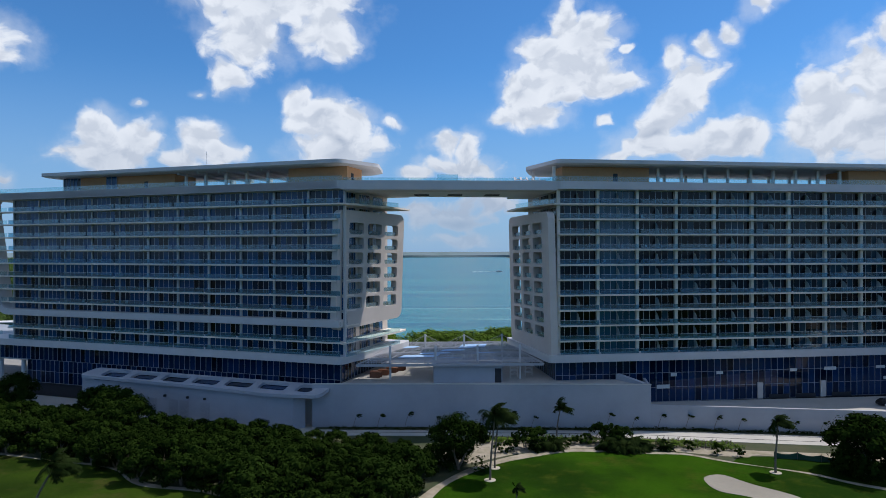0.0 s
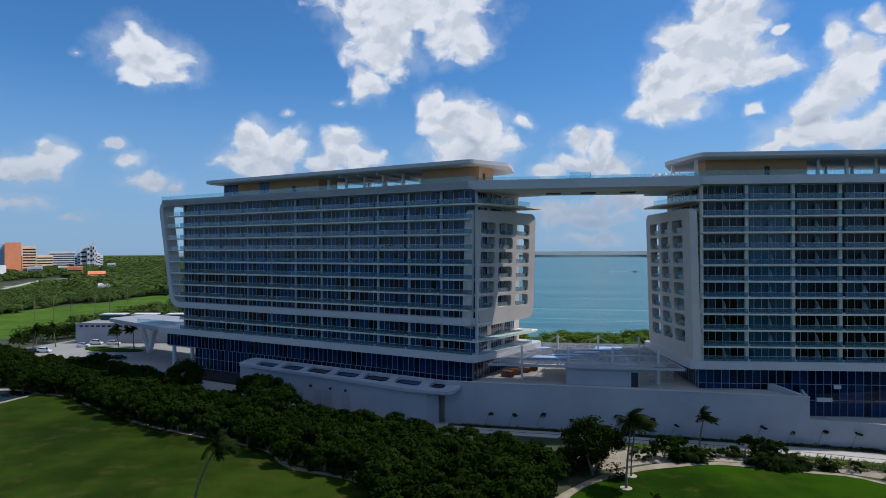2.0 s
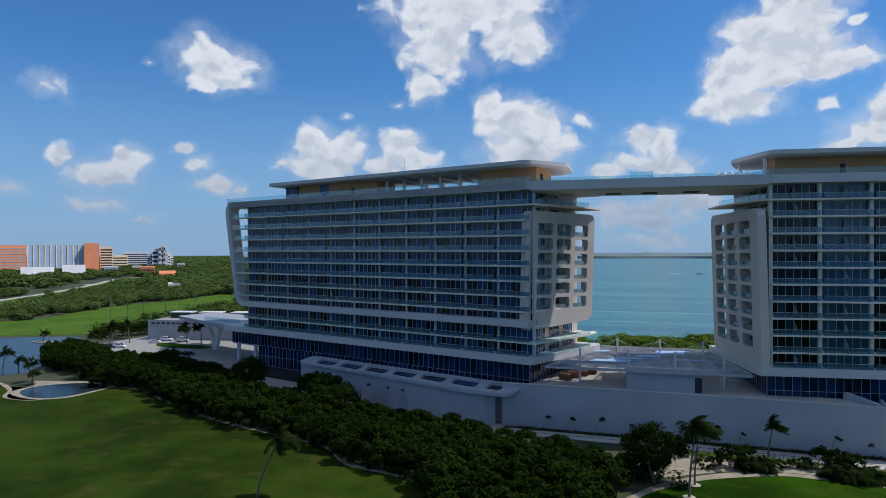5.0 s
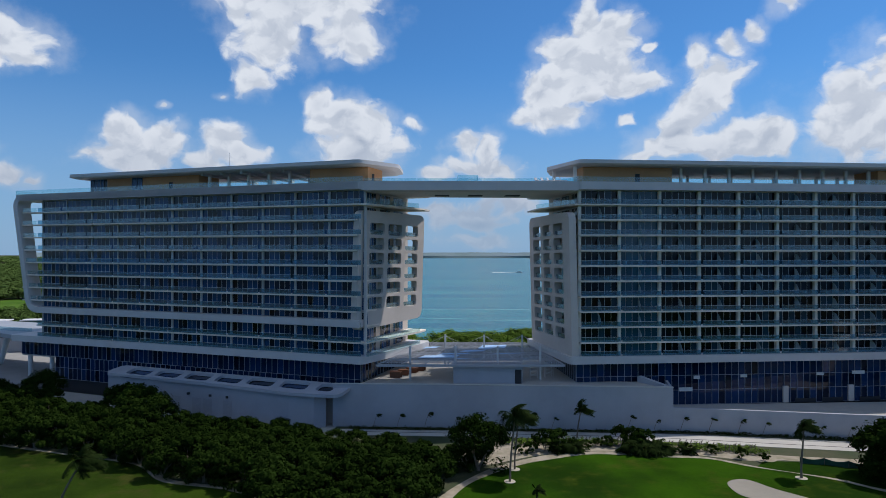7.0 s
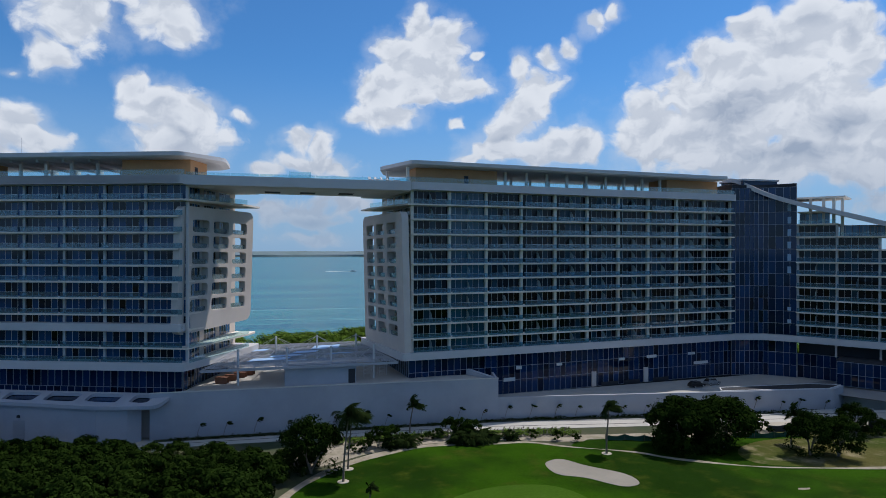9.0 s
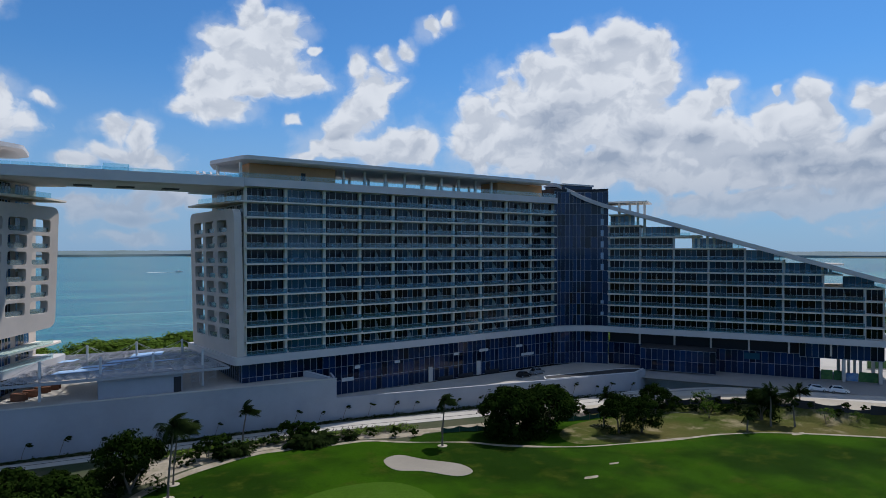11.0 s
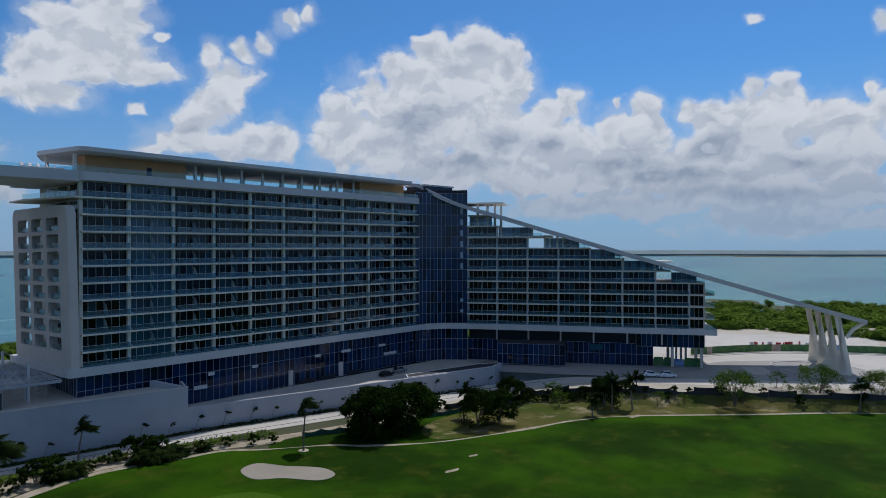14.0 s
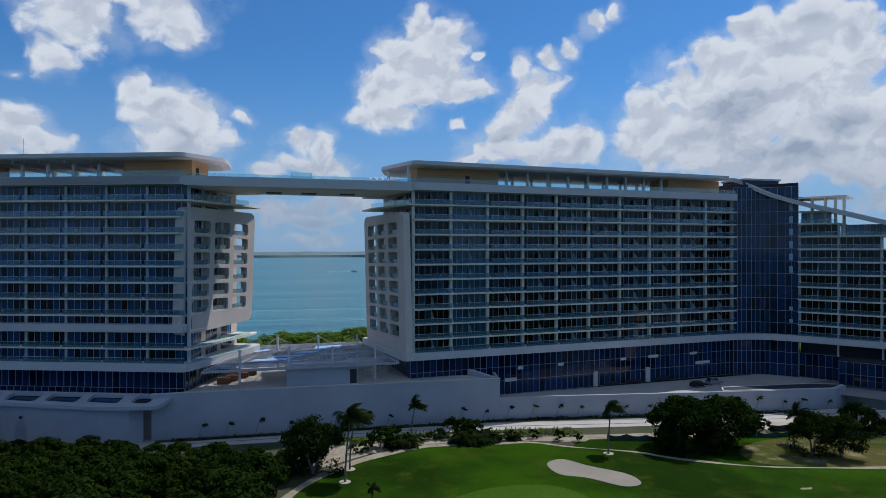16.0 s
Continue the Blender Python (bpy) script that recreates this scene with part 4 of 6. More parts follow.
profile = smooth_line([(-19, 59.6), (-15.5, 59.4), (-12, 57.6), (-6.3, 54.7), (1, 52.0), (11.5, 48.9), (30, 43.2), (72.4, 30.5), (113.2, 18.6)], 6)
roof = thing("sloping_roof", WING, "long grey roof that sweeps down over the terraces to leaning pylons", "roof")
part("roof_sheet", sweep_frame(profile, 0.6, -2.2, 23), FASCIA, roof)


def pylon(v):
    bm = bmesh.new()
    prof = [(106.0, 3.3), (109.9, 3.3), (109.6, 6), (108.5, 12), (107.5, 17), (107.0, 20.5), (105.4, 21.0), (106.0, 17), (107.3, 12), (108.5, 7.5), (108.5, 5.7), (107.7, 4.4), (106.1, 3.9)]
    a = [bm.verts.new((x, v - 0.3, z)) for x, z in prof]
    b = [bm.verts.new((x, v + 0.3, z)) for x, z in prof]
    fa = bm.faces.new(a)
    fb = bm.faces.new(b[::-1])
    for i in range(len(prof)):
        bm.faces.new((a[i], b[i], b[(i + 1) % len(prof)], a[(i + 1) % len(prof)]))
    bmesh.ops.triangulate(bm, faces=[fa, fb])
    return bm


for v in (-0.5, 7.2, 15.2, 23.0):
    part("pylon", pylon(v), CREAM, roof, "leaning cream concrete pylon")
part("bracket", tube([(108.5, -0.5, 14.0), (110.2, -0.5, 16.4), (112.8, -0.5, 18.3)], [0.5, 0.55, 0.7], 4), CREAM, roof)

# curved glass stair tower in the inner corner
corner = thing("glass_corner", pose(0, 0, 0), "curved dark blue curtain wall in the inner corner", "hotel")
arc = smooth_line([to_world(EAST, 96.2, 1.0), (132.2, 151.6), (136.6, 149.4), to_world(WING, 0.0, 1.0)], 1)
arc = [arc[0], *smooth_line(arc, 2)[1:-1], arc[-1]]
for p, q in zip(arc, arc[1:]):
    p, q = Vector(p), Vector(q)
    L, ang = (q - p).length, math.degrees(math.atan2(q.y - p.y, q.x - p.x))
    for z0, rows in ((TERRACE, (3.4, 3.4, 3.3)), (BAND_TOP, (3.2, *(3.5,) * 11))):
        g = curtain_wall(corner, 0, L, 0, z0, rows, 1.55, PANE_CURTAIN)
        g.matrix_basis = pose(p.x, p.y, 0, 0, 0, ang)
    b = part("base_band", boxes((-0.2, L + 0.2, -1.6, 0.6, BAND_LOW, BAND_TOP)), FASCIA, corner)
    b.matrix_basis = pose(p.x, p.y, 0, 0, 0, ang)
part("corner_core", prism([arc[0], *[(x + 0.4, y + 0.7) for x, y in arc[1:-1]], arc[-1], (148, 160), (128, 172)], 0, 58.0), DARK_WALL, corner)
part("stair_head", boxes((131, 143, 153, 162, 58.0, 59.3)), PANE_CURTAIN, corner)
part("stair_head_roof", boxes((130.6, 143.4, 152.6, 162.4, 59.3, 59.8)), FASCIA, corner)

# ---------------------------------------------------------------- ground, water, paving
def shore(x):
    """The lagoon's near shore: its y at a given x."""
    if x > -150:
        return 262 - 0.27 * x + 8 * math.sin(x * 0.021) + 4 * math.sin(x * 0.07)
    return 300 - (x + 150) * 1.55


def ground_height(x, y):
    far = math.hypot(x, y)
    d = y - shore(x)
    if x > 420:
        d = -60 + (x - 420) * 0.5 - abs(y) * 0.2 + 60
    z = 0.0
    if y < -230:
        return max(-4.0, (y + 230) * 0.1)
    if d > -14:
        z = max(-4.0, -0.28 * (d + 8))
        z = min(z, 0.0)
    if far > 3150 + 120 * math.sin(math.atan2(x, y) * 9) and (y > 0):
        z = 2.0
    return z


bm = bmesh.new()
ranges = [0, 40, 80, 110, 140, 170, 200, 215, 230, 240, 250, 260, 270, 280, 290, 300, 315, 330, 350, 370, 390, 410, 430, 450, 480, 520, 580, 660, 760, 900, 1100, 1400, 1800, 2300, 2800, 3050, 3150, 3250, 3500, 4000, 4900]
spokes = 180
rings = []
for r in ranges[1:]:
    ring = []
    for k in range(spokes):
        a = 2 * math.pi * k / spokes
        x, y = r * math.sin(a), r * math.cos(a)
        ring.append(bm.verts.new((x, y, ground_height(x, y))))
    rings.append(ring)
centre = bm.verts.new((0, 0, 0))
for k in range(spokes):
    bm.faces.new((centre, rings[0][k], rings[0][(k + 1) % spokes]))
for a, b in zip(rings, rings[1:]):
    for k in range(spokes):
        bm.faces.new((a[k], b[k], b[(k + 1) % spokes], a[(k + 1) % spokes]))
solid("ground", bm, SOIL, "sandy scrub ground", kind="structure", smooth=True)
bm = bmesh.new()
disc = [bm.verts.new((4950 * math.sin(2 * math.pi * k / 96), 4950 * math.cos(2 * math.pi * k / 96), -0.9)) for k in range(96)]
bm.faces.new(disc)
# sea out of view behind the eye, added for the windows to reflect blue
bs = bmesh.new()
half = [bs.verts.new((x, y, -0.86)) for x, y in ((-3400, -240), (3400, -240), (3400, -3500), (-3400, -3500))]
bs.faces.new(half[::-1])
solid("unseen_ocean", bs, OCEAN, "unseen deep blue sea behind the viewpoint, added for window reflections", kind="structure")
solid("water", bm, LAGOON, "calm turquoise lagoon", kind="structure")

PATH_EAST = smooth_line([(-6, 70), (-2, 92), (2.7, 104.4), (10.6, 113.7), (20.2, 119.6), (30.5, 122.2), (40.8, 120.2), (49.9, 119.2), (57, 114.2), (67.5, 108.2), (73, 102.7), (84, 95.5), (95.4, 91.5), (107.7, 88.3), (118, 86), (131, 79.5), (152, 62), (175.7, 42), (200, 12)], 6)
PATH_WEST = smooth_line([(-20, 70), (-24, 90), (-26.4, 96.7), (-34.9, 103.5), (-47.1, 107.3), (-56.9, 115.8), (-72.6, 121.1), (-92.5, 128.7), (-114, 140.1), (-130.7, 149.4), (-142.8, 149.3), (-144, 141.5), (-147.6, 131.8), (-158, 132), (-166, 140), (-180, 147), (-198, 150), (-240, 140)], 6)
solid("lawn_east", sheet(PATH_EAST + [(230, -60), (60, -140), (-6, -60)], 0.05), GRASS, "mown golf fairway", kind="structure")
solid("lawn_west", sheet(PATH_WEST + [(-260, 60), (-120, -140), (-20, -60)], 0.045), GRASS_WEST, "browner mown golf fairway, dulled for cloud shade", kind="structure")
solid("path_east", ribbon(PATH_EAST, lambda t: (1.9 if t < 0.3 else 0.8) + 0.35 * math.sin(t * 37) + 0.2 * math.sin(t * 91), 0.09, 0.2), PATH_SAND, "worn sandy edge path", kind="structure")
solid("path_west", ribbon(PATH_WEST, lambda t: 0.9 + 0.4 * math.sin(t * 31 + 1) + 0.2 * math.sin(t * 83), 0.09, 0.2), PATH_SAND, "worn sandy edge path", kind="structure")
bunker = smooth_line([(48.2, 106.5), (52, 108), (55, 103.5), (59.5, 98), (59.5, 93.5), (56, 93), (52, 98), (48, 101)], 6, closed=True)
solid("sand_bunker", sheet(bunker, 0.10, 0.1), BUNKER_SAND, "kidney-shaped pale sand bunker", kind="structure")
green = smooth_line([(24, 92), (34, 98), (45, 96), (48, 86), (40, 76), (26, 78)], 6, closed=True)
solid("putting_green", sheet(green, 0.085, 0.1), GREEN, "close-cut bright putting green", kind="structure")
ROAD = smooth_line([(-60, 139, 0), (-30, 138.5, 0), (0, 137, 0), (20, 135.8, 0), (45, 133.6, 0), (70, 129.2, 0), (100, 124, 0), (126, 118.5, 0.5), (145, 104, 2.8), (162, 81.5, 3.38), (187, 51.5, 3.4), (230, 5, 3.4)], 6)
solid("road", ribbon(ROAD, 8.0, 0.06, 1.2), ASPHALT, "pale concrete service road", kind="structure")
wall_kerb = ribbon([(x + 0.6, y + 4.4, z) for x, y, z in ROAD[6:46]], 0.8, 0.16, 0.4)
solid("kerb", wall_kerb, KERB, "raised kerb below the wall", kind="structure")

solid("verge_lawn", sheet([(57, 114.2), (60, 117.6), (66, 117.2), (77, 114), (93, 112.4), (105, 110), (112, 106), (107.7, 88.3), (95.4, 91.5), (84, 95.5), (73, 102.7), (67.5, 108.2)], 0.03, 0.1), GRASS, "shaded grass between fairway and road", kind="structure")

# terraces and retaining walls
solid("terrace_middle", sheet([(-22, 140.3), (0, 139.4), (49.5, 136.75), (49.6, 144.5), (31, 145), (27, 176), (-8, 176), (-18, 144)], 9.2, 9.2), ASPHALT, "pale paved terrace between the towers", kind="structure")
solid("retaining_wall", prism([(-24.5, 139.9), (0, 139.0), (50, 136.4), (50, 136.9), (0, 139.6), (-24.5, 140.5)], 0, 9.6), RENDER_WALL, "tall white rendered retaining wall", kind="structure")
solid("retaining_wall_return", prism([(49.5, 136.9), (50, 136.9), (51.5, 144), (51.0, 144)], 3, 9.6), RENDER_WALL, "return of the white retaining wall", kind="structure")
solid("terrace_east", sheet([(50, 137.2), (131.5, 123.8), (139, 128), (146, 112), (164, 86), (190, 56), (212, 32), (262, 60), (300, 70), (262, 118), (200, 130), (150, 152), (51, 146)], TERRACE, 3.6), ASPHALT, "pale paved forecourt of the hotel", kind="structure")
solid("low_wall", prism([(50, 136.4), (131.8, 123.2), (138, 126.0), (137.7, 126.5), (131.7, 123.9), (50, 137.0)], 0, 5.3), RENDER_WALL, "low white rendered wall along the road", kind="structure")
solid("wall_cap", prism([(104, 128.3), (131.5, 123.9), (137.5, 126.4), (131, 129.5), (106, 131.5)], 5.0, 5.42), DARK_WALL, "dark flat roof with a white rim behind the wall", kind="structure")
solid("pavement_west", sheet([(-196, 190), (-150, 172), (-118, 164), (-100, 190), (-130, 240), (-190, 226)], 3.3, 3.6), DRIVE, "pale paved parking court", kind="structure")


def bank_height(x, y):
    """Height of the sandy bank that falls from the forecourt road to the fairway."""
    i = min(range(36, len(ROAD)), key=lambda k: (ROAD[k][0] - x) ** 2 + (ROAD[k][1] - y) ** 2)
    d = math.hypot(ROAD[i][0] - x, ROAD[i][1] - y)
    return ROAD[i][2] * (1.0 - 0.3 * min(max((d - 4) / 6.5, 0.0), 1.0)) * min(max((13.5 - d) / 3.0, 0.0), 1.0)


bm = bmesh.new()
rows = []
for i in range(37, len(ROAD) - 1):
    p, d = Vector(ROAD[i][:2]), (Vector(ROAD[i + 1][:2]) - Vector(ROAD[i - 1][:2])).normalized()
    out, z = Vector((d.y, -d.x)), ROAD[i][2]
    rows.append([bm.verts.new((*(p + out * o), h)) for o, h in ((3.95, z + 0.05), (10.5, z * 0.7 + 0.02), (10.5, -0.5), (3.95, -0.5))])
for a, b in zip(rows, rows[1:]):
    for k in range(4):
        bm.faces.new((a[k], a[(k + 1) % 4], b[(k + 1) % 4], b[k]))
bm.faces.new(rows[0][::-1]), bm.faces.new(rows[-1])
solid("verge_shoulder", bm, SAND, "sandy shoulder of the forecourt road", kind="structure")
bm = bmesh.new()
rows = []
VERGE = []
for i in range(37, len(ROAD) - 1):
    p, d = Vector(ROAD[i][:2]), (Vector(ROAD[i + 1][:2]) - Vector(ROAD[i - 1][:2])).normalized()
    out, z = Vector((d.y, -d.x)), ROAD[i][2]
    VERGE.append(tuple(p + out * 10.7))
    rows.append([bm.verts.new((*(p + out * o), h)) for o, h in ((10.5, z * 0.7 + 0.01), (14.0 + 0.8 * math.sin(i), 0.05), (14.0, -0.5), (10.5, -0.5))])
for a, b in zip(rows, rows[1:]):
    for k in range(4):
        bm.faces.new((a[k], a[(k + 1) % 4], b[(k + 1) % 4], b[k]))
bm.faces.new(rows[0][::-1]), bm.faces.new(rows[-1])
solid("verge_bank", bm, ROUGH_GRASS, "rough grass bank below the forecourt road", kind="structure")
strip = ribbon([(x + 0.3, y - 0.75) for x, y in ((-24, 139.9), (0, 139.0), (25, 137.7), (50, 136.4), (90, 129.95), (131.5, 123.2))], 1.5, 0.19, 0.3)
solid("planting_strip", strip, SOIL, "dark soil strip at the foot of the wall", kind="structure")
# two near-black lines draw the shadows of the road's low steps
for off in (-1.6, 1.9):
    solid("drain_line", ribbon([(x, y + off, z) for x, y, z in ROAD[6:44]], 0.22, 0.075, 0.05), DARK_WALL, "thin dark line along the road, drawn for a kerb's shadow", kind="structure")


# ---------------------------------------------------------------- plants
def leaf_cloud(rng, centres, per, size, flat=0.75, up=0.0, single=False):
    """Many small leaf sprays round the clump centres; each spray is a bent pair of faces, or one face for far woods."""
    g = np.random.RandomState(rng.randrange(1 << 30))
    c = np.repeat(np.array(centres, float), per, axis=0)
    n = len(c)
    u = g.normal(size=(n, 3)) + (0, 0, 0.25)
    u /= np.linalg.norm(u, axis=1)[:, None]
    d = (c[:, 3] * (0.55 + 0.5 * g.rand(n)))[:, None]
    p = c[:, :3] + u * d * (1, 1, flat)
    nm = u + np.stack([g.uniform(-.55, .55, n), g.uniform(-.55, .55, n), g.uniform(-.3, .7, n) + up], 1)
    nm /= np.linalg.norm(nm, axis=1)[:, None]
    a = np.cross(nm, g.normal(size=(n, 3)))
    a /= np.linalg.norm(a, axis=1)[:, None] + 1e-9
    b = np.cross(nm, a)
    s = (size * g.uniform(0.6, 1.4, n))[:, None]
    if single:
        v = np.stack([p - a * s, p + a * s * 0.7 - b * s * 0.75, p + a * s * 0.7 + b * s * 0.75 - nm * s * 0.2], 1).reshape(-1, 3)
        return v, np.arange(3 * n).reshape(-1, 3)
    v = np.stack([p - a * s, p - b * s * 0.5 - nm * s * 0.12, p + a * s - nm * s * 0.25, p + b * s * 0.5 - nm * s * 0.12], 1).reshape(-1, 3)
    i = (np.arange(n) * 4)[:, None]
    return v, np.concatenate([i + (0, 1, 2), i + (0, 2, 3)], 1).reshape(-1, 3)


def raw_mesh(name, verts, faces, mat):
    me = bpy.data.meshes.new(name)
    me.from_pydata(np.asarray(verts, float).tolist(), [], np.asarray(faces, int).tolist())
    me.materials.append(mat)
    return me


def broad_tree(seed, high, spread, mat, per=70, clumps=26, size=0.34, trunk_r=0.16, low=0.28, single=False):
    """Meshes of a spreading tree: forked trunk, and a crown of leaf clumps with gaps."""
    r = random.Random(seed)
    bm = bmesh.new()
    tips = []
    stems = r.choice((2, 3, 3))
    for k in range(stems):
        a = 6.28 * k / stems + r.uniform(-.5, .5)
        out = spread * r.uniform(0.3, 0.6)
        p0 = Vector((r.uniform(-.15, .15), r.uniform(-.15, .15), 0))
        p1 = Vector((math.cos(a) * out * .35, math.sin(a) * out * .35, high * r.uniform(.25, .35)))
        p2 = Vector((math.cos(a) * out, math.sin(a) * out, high * r.uniform(.6, .75)))
        tube([p0, p1, p2], [trunk_r, trunk_r * .7, trunk_r * .3], 5, bm)
        tips.append(p2)
        for _ in range(2):
            b = a + r.uniform(-1, 1)
            q = p1 + Vector((math.cos(b) * spread * .5, math.sin(b) * spread * .5, high * .35))
            tube([p1, q], [trunk_r * .5, trunk_r * .2], 4, bm)
    trunk = mesh_of(bm, BARK, "trunk")
    centres = []
    for _ in range(clumps):
        a, d = r.uniform(0, 6.28), spread * math.sqrt(r.random()) * 0.85
        top = high * (low + (1 - low) * (1 - (d / spread) ** 2 * 0.55))
        z = r.uniform(high * low, top)
        if r.random() < 0.6:
            z = top * r.uniform(0.82, 0.98)
        centres.append((math.cos(a) * d, math.sin(a) * d, z, spread * r.uniform(0.2, 0.36)))
    return trunk, raw_mesh("crown", *leaf_cloud(r, centres, per, size, single=single), mat)


def plant(name, meshes, x, y, z, s, turn, label, category, group="", names=("trunk", "crown"), sz=None):
    ob = thing(name, pose(x, y, z, 0, 0, turn) @ Matrix.Diagonal((s, s, sz or s, 1)), label, category, group)
    for n, me in zip(names, meshes):
        part(n, me, None, ob)
    return ob


def palm_meshes(seed, high, lean, fronds=22, length=3.0, wind=0.55, mat=None, thick=0.16):
    """A palm bent by the wind: curved ringed trunk and drooping feathered fronds that stream to one side."""
    r = random.Random(seed)
    pts = [Vector((lean * (i / 6) ** 1.6, 0.1 * math.sin(i), high * i / 6)) for i in range(7)]
    trunk = mesh_of(tube(pts, [thick * 1.5, thick * 1.1, thick, thick, thick * .9, thick * .85, thick * .8], 7), BARK, "trunk")
    top = pts[-1]
    verts, faces = [], []
    for k in range(fronds):
        a = 6.28 * k / fronds + r.uniform(-.3, .3)
        up = r.uniform(0.0, 1.5)
        d = Vector((math.cos(a) * (1.0 if math.cos(a) > 0 else 1 - 0.35 * wind), math.sin(a) * 0.8, up)).normalized()
        L = length * r.uniform(.75, 1.15)
        spine = []
        p = top.copy()
        for s in range(7):
            spine.append(p.copy())
            d = (d + Vector((wind * .34 * r.uniform(.7, 1.3), 0.02, -0.26 * r.uniform(.7, 1.4)))).normalized()
            p = p + d * L / 6
        for s in range(6):
            m, q = spine[s], spine[s + 1]
            t = (q - m).normalized()
            side = t.cross(Vector((0, 0, 1)))
            side = side.normalized() if side.length > 0.1 else Vector((1, 0, 0))
            for j in range(4):
                b = m.lerp(q, j / 4)
                w = L * 0.24 * math.sin(math.pi * min((s + j / 4 + 0.6) / 6.6, 1)) + 0.05
                for sg in (1, -1):
                    tip = b + side * sg * w + t * w * 0.5 + Vector((wind * .2 * w, 0, -w * r.uniform(.5, 1.0)))
                    i = len(verts)
                    verts += [b, b + t * 0.17, tip]
                    faces.append((i, i + 1, i + 2))
    return trunk, raw_mesh("fronds", verts, faces, mat or LEAF_PALM)


def inside(p, poly):
    x, y = p
    c = False
    for (x0, y0), (x1, y1) in zip(poly, poly[1:] + poly[:1]):
        if (y0 > y) != (y1 > y) and x < (x1 - x0) * (y - y0) / (y1 - y0) + x0:
            c = not c
    return c


rng = random.Random(11)
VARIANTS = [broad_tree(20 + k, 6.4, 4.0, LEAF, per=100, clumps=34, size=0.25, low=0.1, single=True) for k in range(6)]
DRY = [broad_tree(40 + k, 5.5, 3.0, LEAF_DRY, per=30, clumps=22, size=0.22, low=0.25) for k in range(2)]
# the belt of trees between the two fairways and the hotel wall
BELT = [(x, y) for x, y in PATH_WEST[4:62]][::3] + [(-150, 158), (-165, 180), (-140, 178), (-118, 160), (-92, 154), (-78, 148), (-50, 143), (-34, 137), (0, 132.5), (8, 128), (8, 117), (0, 108), (-4, 96), (-6, 78), (-10, 70)]
spots = []
tries = 0
while len(spots) < 285 and tries < 16000:
    tries += 1
    p = (rng.uniform(-170, 12), rng.uniform(70, 182))
    if inside(p, BELT) and all((p[0] - q[0]) ** 2 + (p[1] - q[1]) ** 2 > 3.5 ** 2 for q in spots):
        spots.append(p)
COURT_EDGE = [(-146, 153), (-160, 160), (-182, 168), (-202, 186), (-199, 194), (-186, 187), (-150, 171), (-118, 163)]
more = 0
for _ in range(4000):
    p = (rng.uniform(-204, -116), rng.uniform(150, 196))
    if more < 46 and inside(p, COURT_EDGE) and all((p[0] - q[0]) ** 2 + (p[1] - q[1]) ** 2 > 3.4 ** 2 for q in spots):
        spots.append(p)
        more += 1
for x, y in spots:
    dry = -22 < x < -3 and 112 < y < 125 and rng.random() < 0.5
    back = (x + 18.4) * 0.3355 + (y - 142) * 0.942
    if x > -95 and back > -15 or x > -40 and y > 130:
        continue
    s = rng.uniform(0.75, 1.12) * (0.66 if x > -95 and back > -24 else 1.0)
    plant("tree", rng.choice(DRY if dry else VARIANTS), x, y, 0, s, rng.uniform(0, 360),
          "thin grey-leaved tree in the belt" if dry else "dense dark green tree in the belt beside the fairway", "tree", "belt of trees")


def woods(name, spots, label, mat, size, per, seed, low=0.15, lift=0.9, flat=0.8):
    """Far woodland nobody could count: many crowns of leaf sprays in one mesh. spots: x, y, ground, height, spread."""
    r = random.Random(seed)
    vs, fs, n = [], [], 0
    for x, y, z, h, w in spots:
        centres = []
        for _ in range(5):
            a, d = r.uniform(0, 6.28), w * 0.55 * math.sqrt(r.random())
            centres.append((x + math.cos(a) * d, y + math.sin(a) * d, z + h * r.uniform(low + 0.3, 0.8), w * r.uniform(0.35, 0.6)))
        v, f = leaf_cloud(r, centres, per, size * w, flat=flat, up=lift, single=True)
        vs.append(v), fs.append(f + n)
        n += len(v)
    return tagged(new(name, raw_mesh(name, np.concatenate(vs), np.concatenate(fs), mat)), label, "trees", kind="stuff")


def scatter(seed, n, x0, x1, y0, y1, keep, h0, h1, w0, w1, z=0.0):
    r = random.Random(seed)
    out = []
    for _ in range(n * 4):
        x, y = r.uniform(x0, x1), r.uniform(y0, y1)
        if keep(x, y):
            out.append((x, y, z, r.uniform(h0, h1), r.uniform(w0, w1)))
        if len(out) >= n:
            break
    return out


# mangroves on the lagoon side of the hotel
woods("mangrove_thicket", scatter(1, 620, -60, 470, 150, 330, lambda x, y: -40 - 0.13 * max(x, 0) < y - shore(x) < -4 and y > 196 - 0.32 * x, 5.5, 9.0, 4.0, 6.5),
      "bright green mangrove thicket along the lagoon shore", LEAF_BRIGHT, 0.085, 140, 5)
woods("mangrove_thicket", scatter(2, 420, 270, 480, 20, 170, lambda x, y: 90 < y + 0.33 * x < 262 - 0.0 * x and math.hypot(x, y) > 292 + 0.1 * y and math.hypot(x, y) < 460, 5.0, 8.5, 4.0, 7.0),
      "bright green mangrove thicket beyond the forecourt", LEAF_BRIGHT, 0.085, 140, 6)

# ---------------------------------------------------------------- between the towers
canopy = thing("terrace_canopy", pose(0, 0, 0), "white slatted canopy on masts with blue tarpaulin patches", "canopy")
CF, CB, CZ = 141.6, 174.5, 13.7


def canopy_x(y):
    t = (y - CF) / (CB - CF)
    return (-15.0 + 10.4 * t, 27.4 - 4.4 * t)


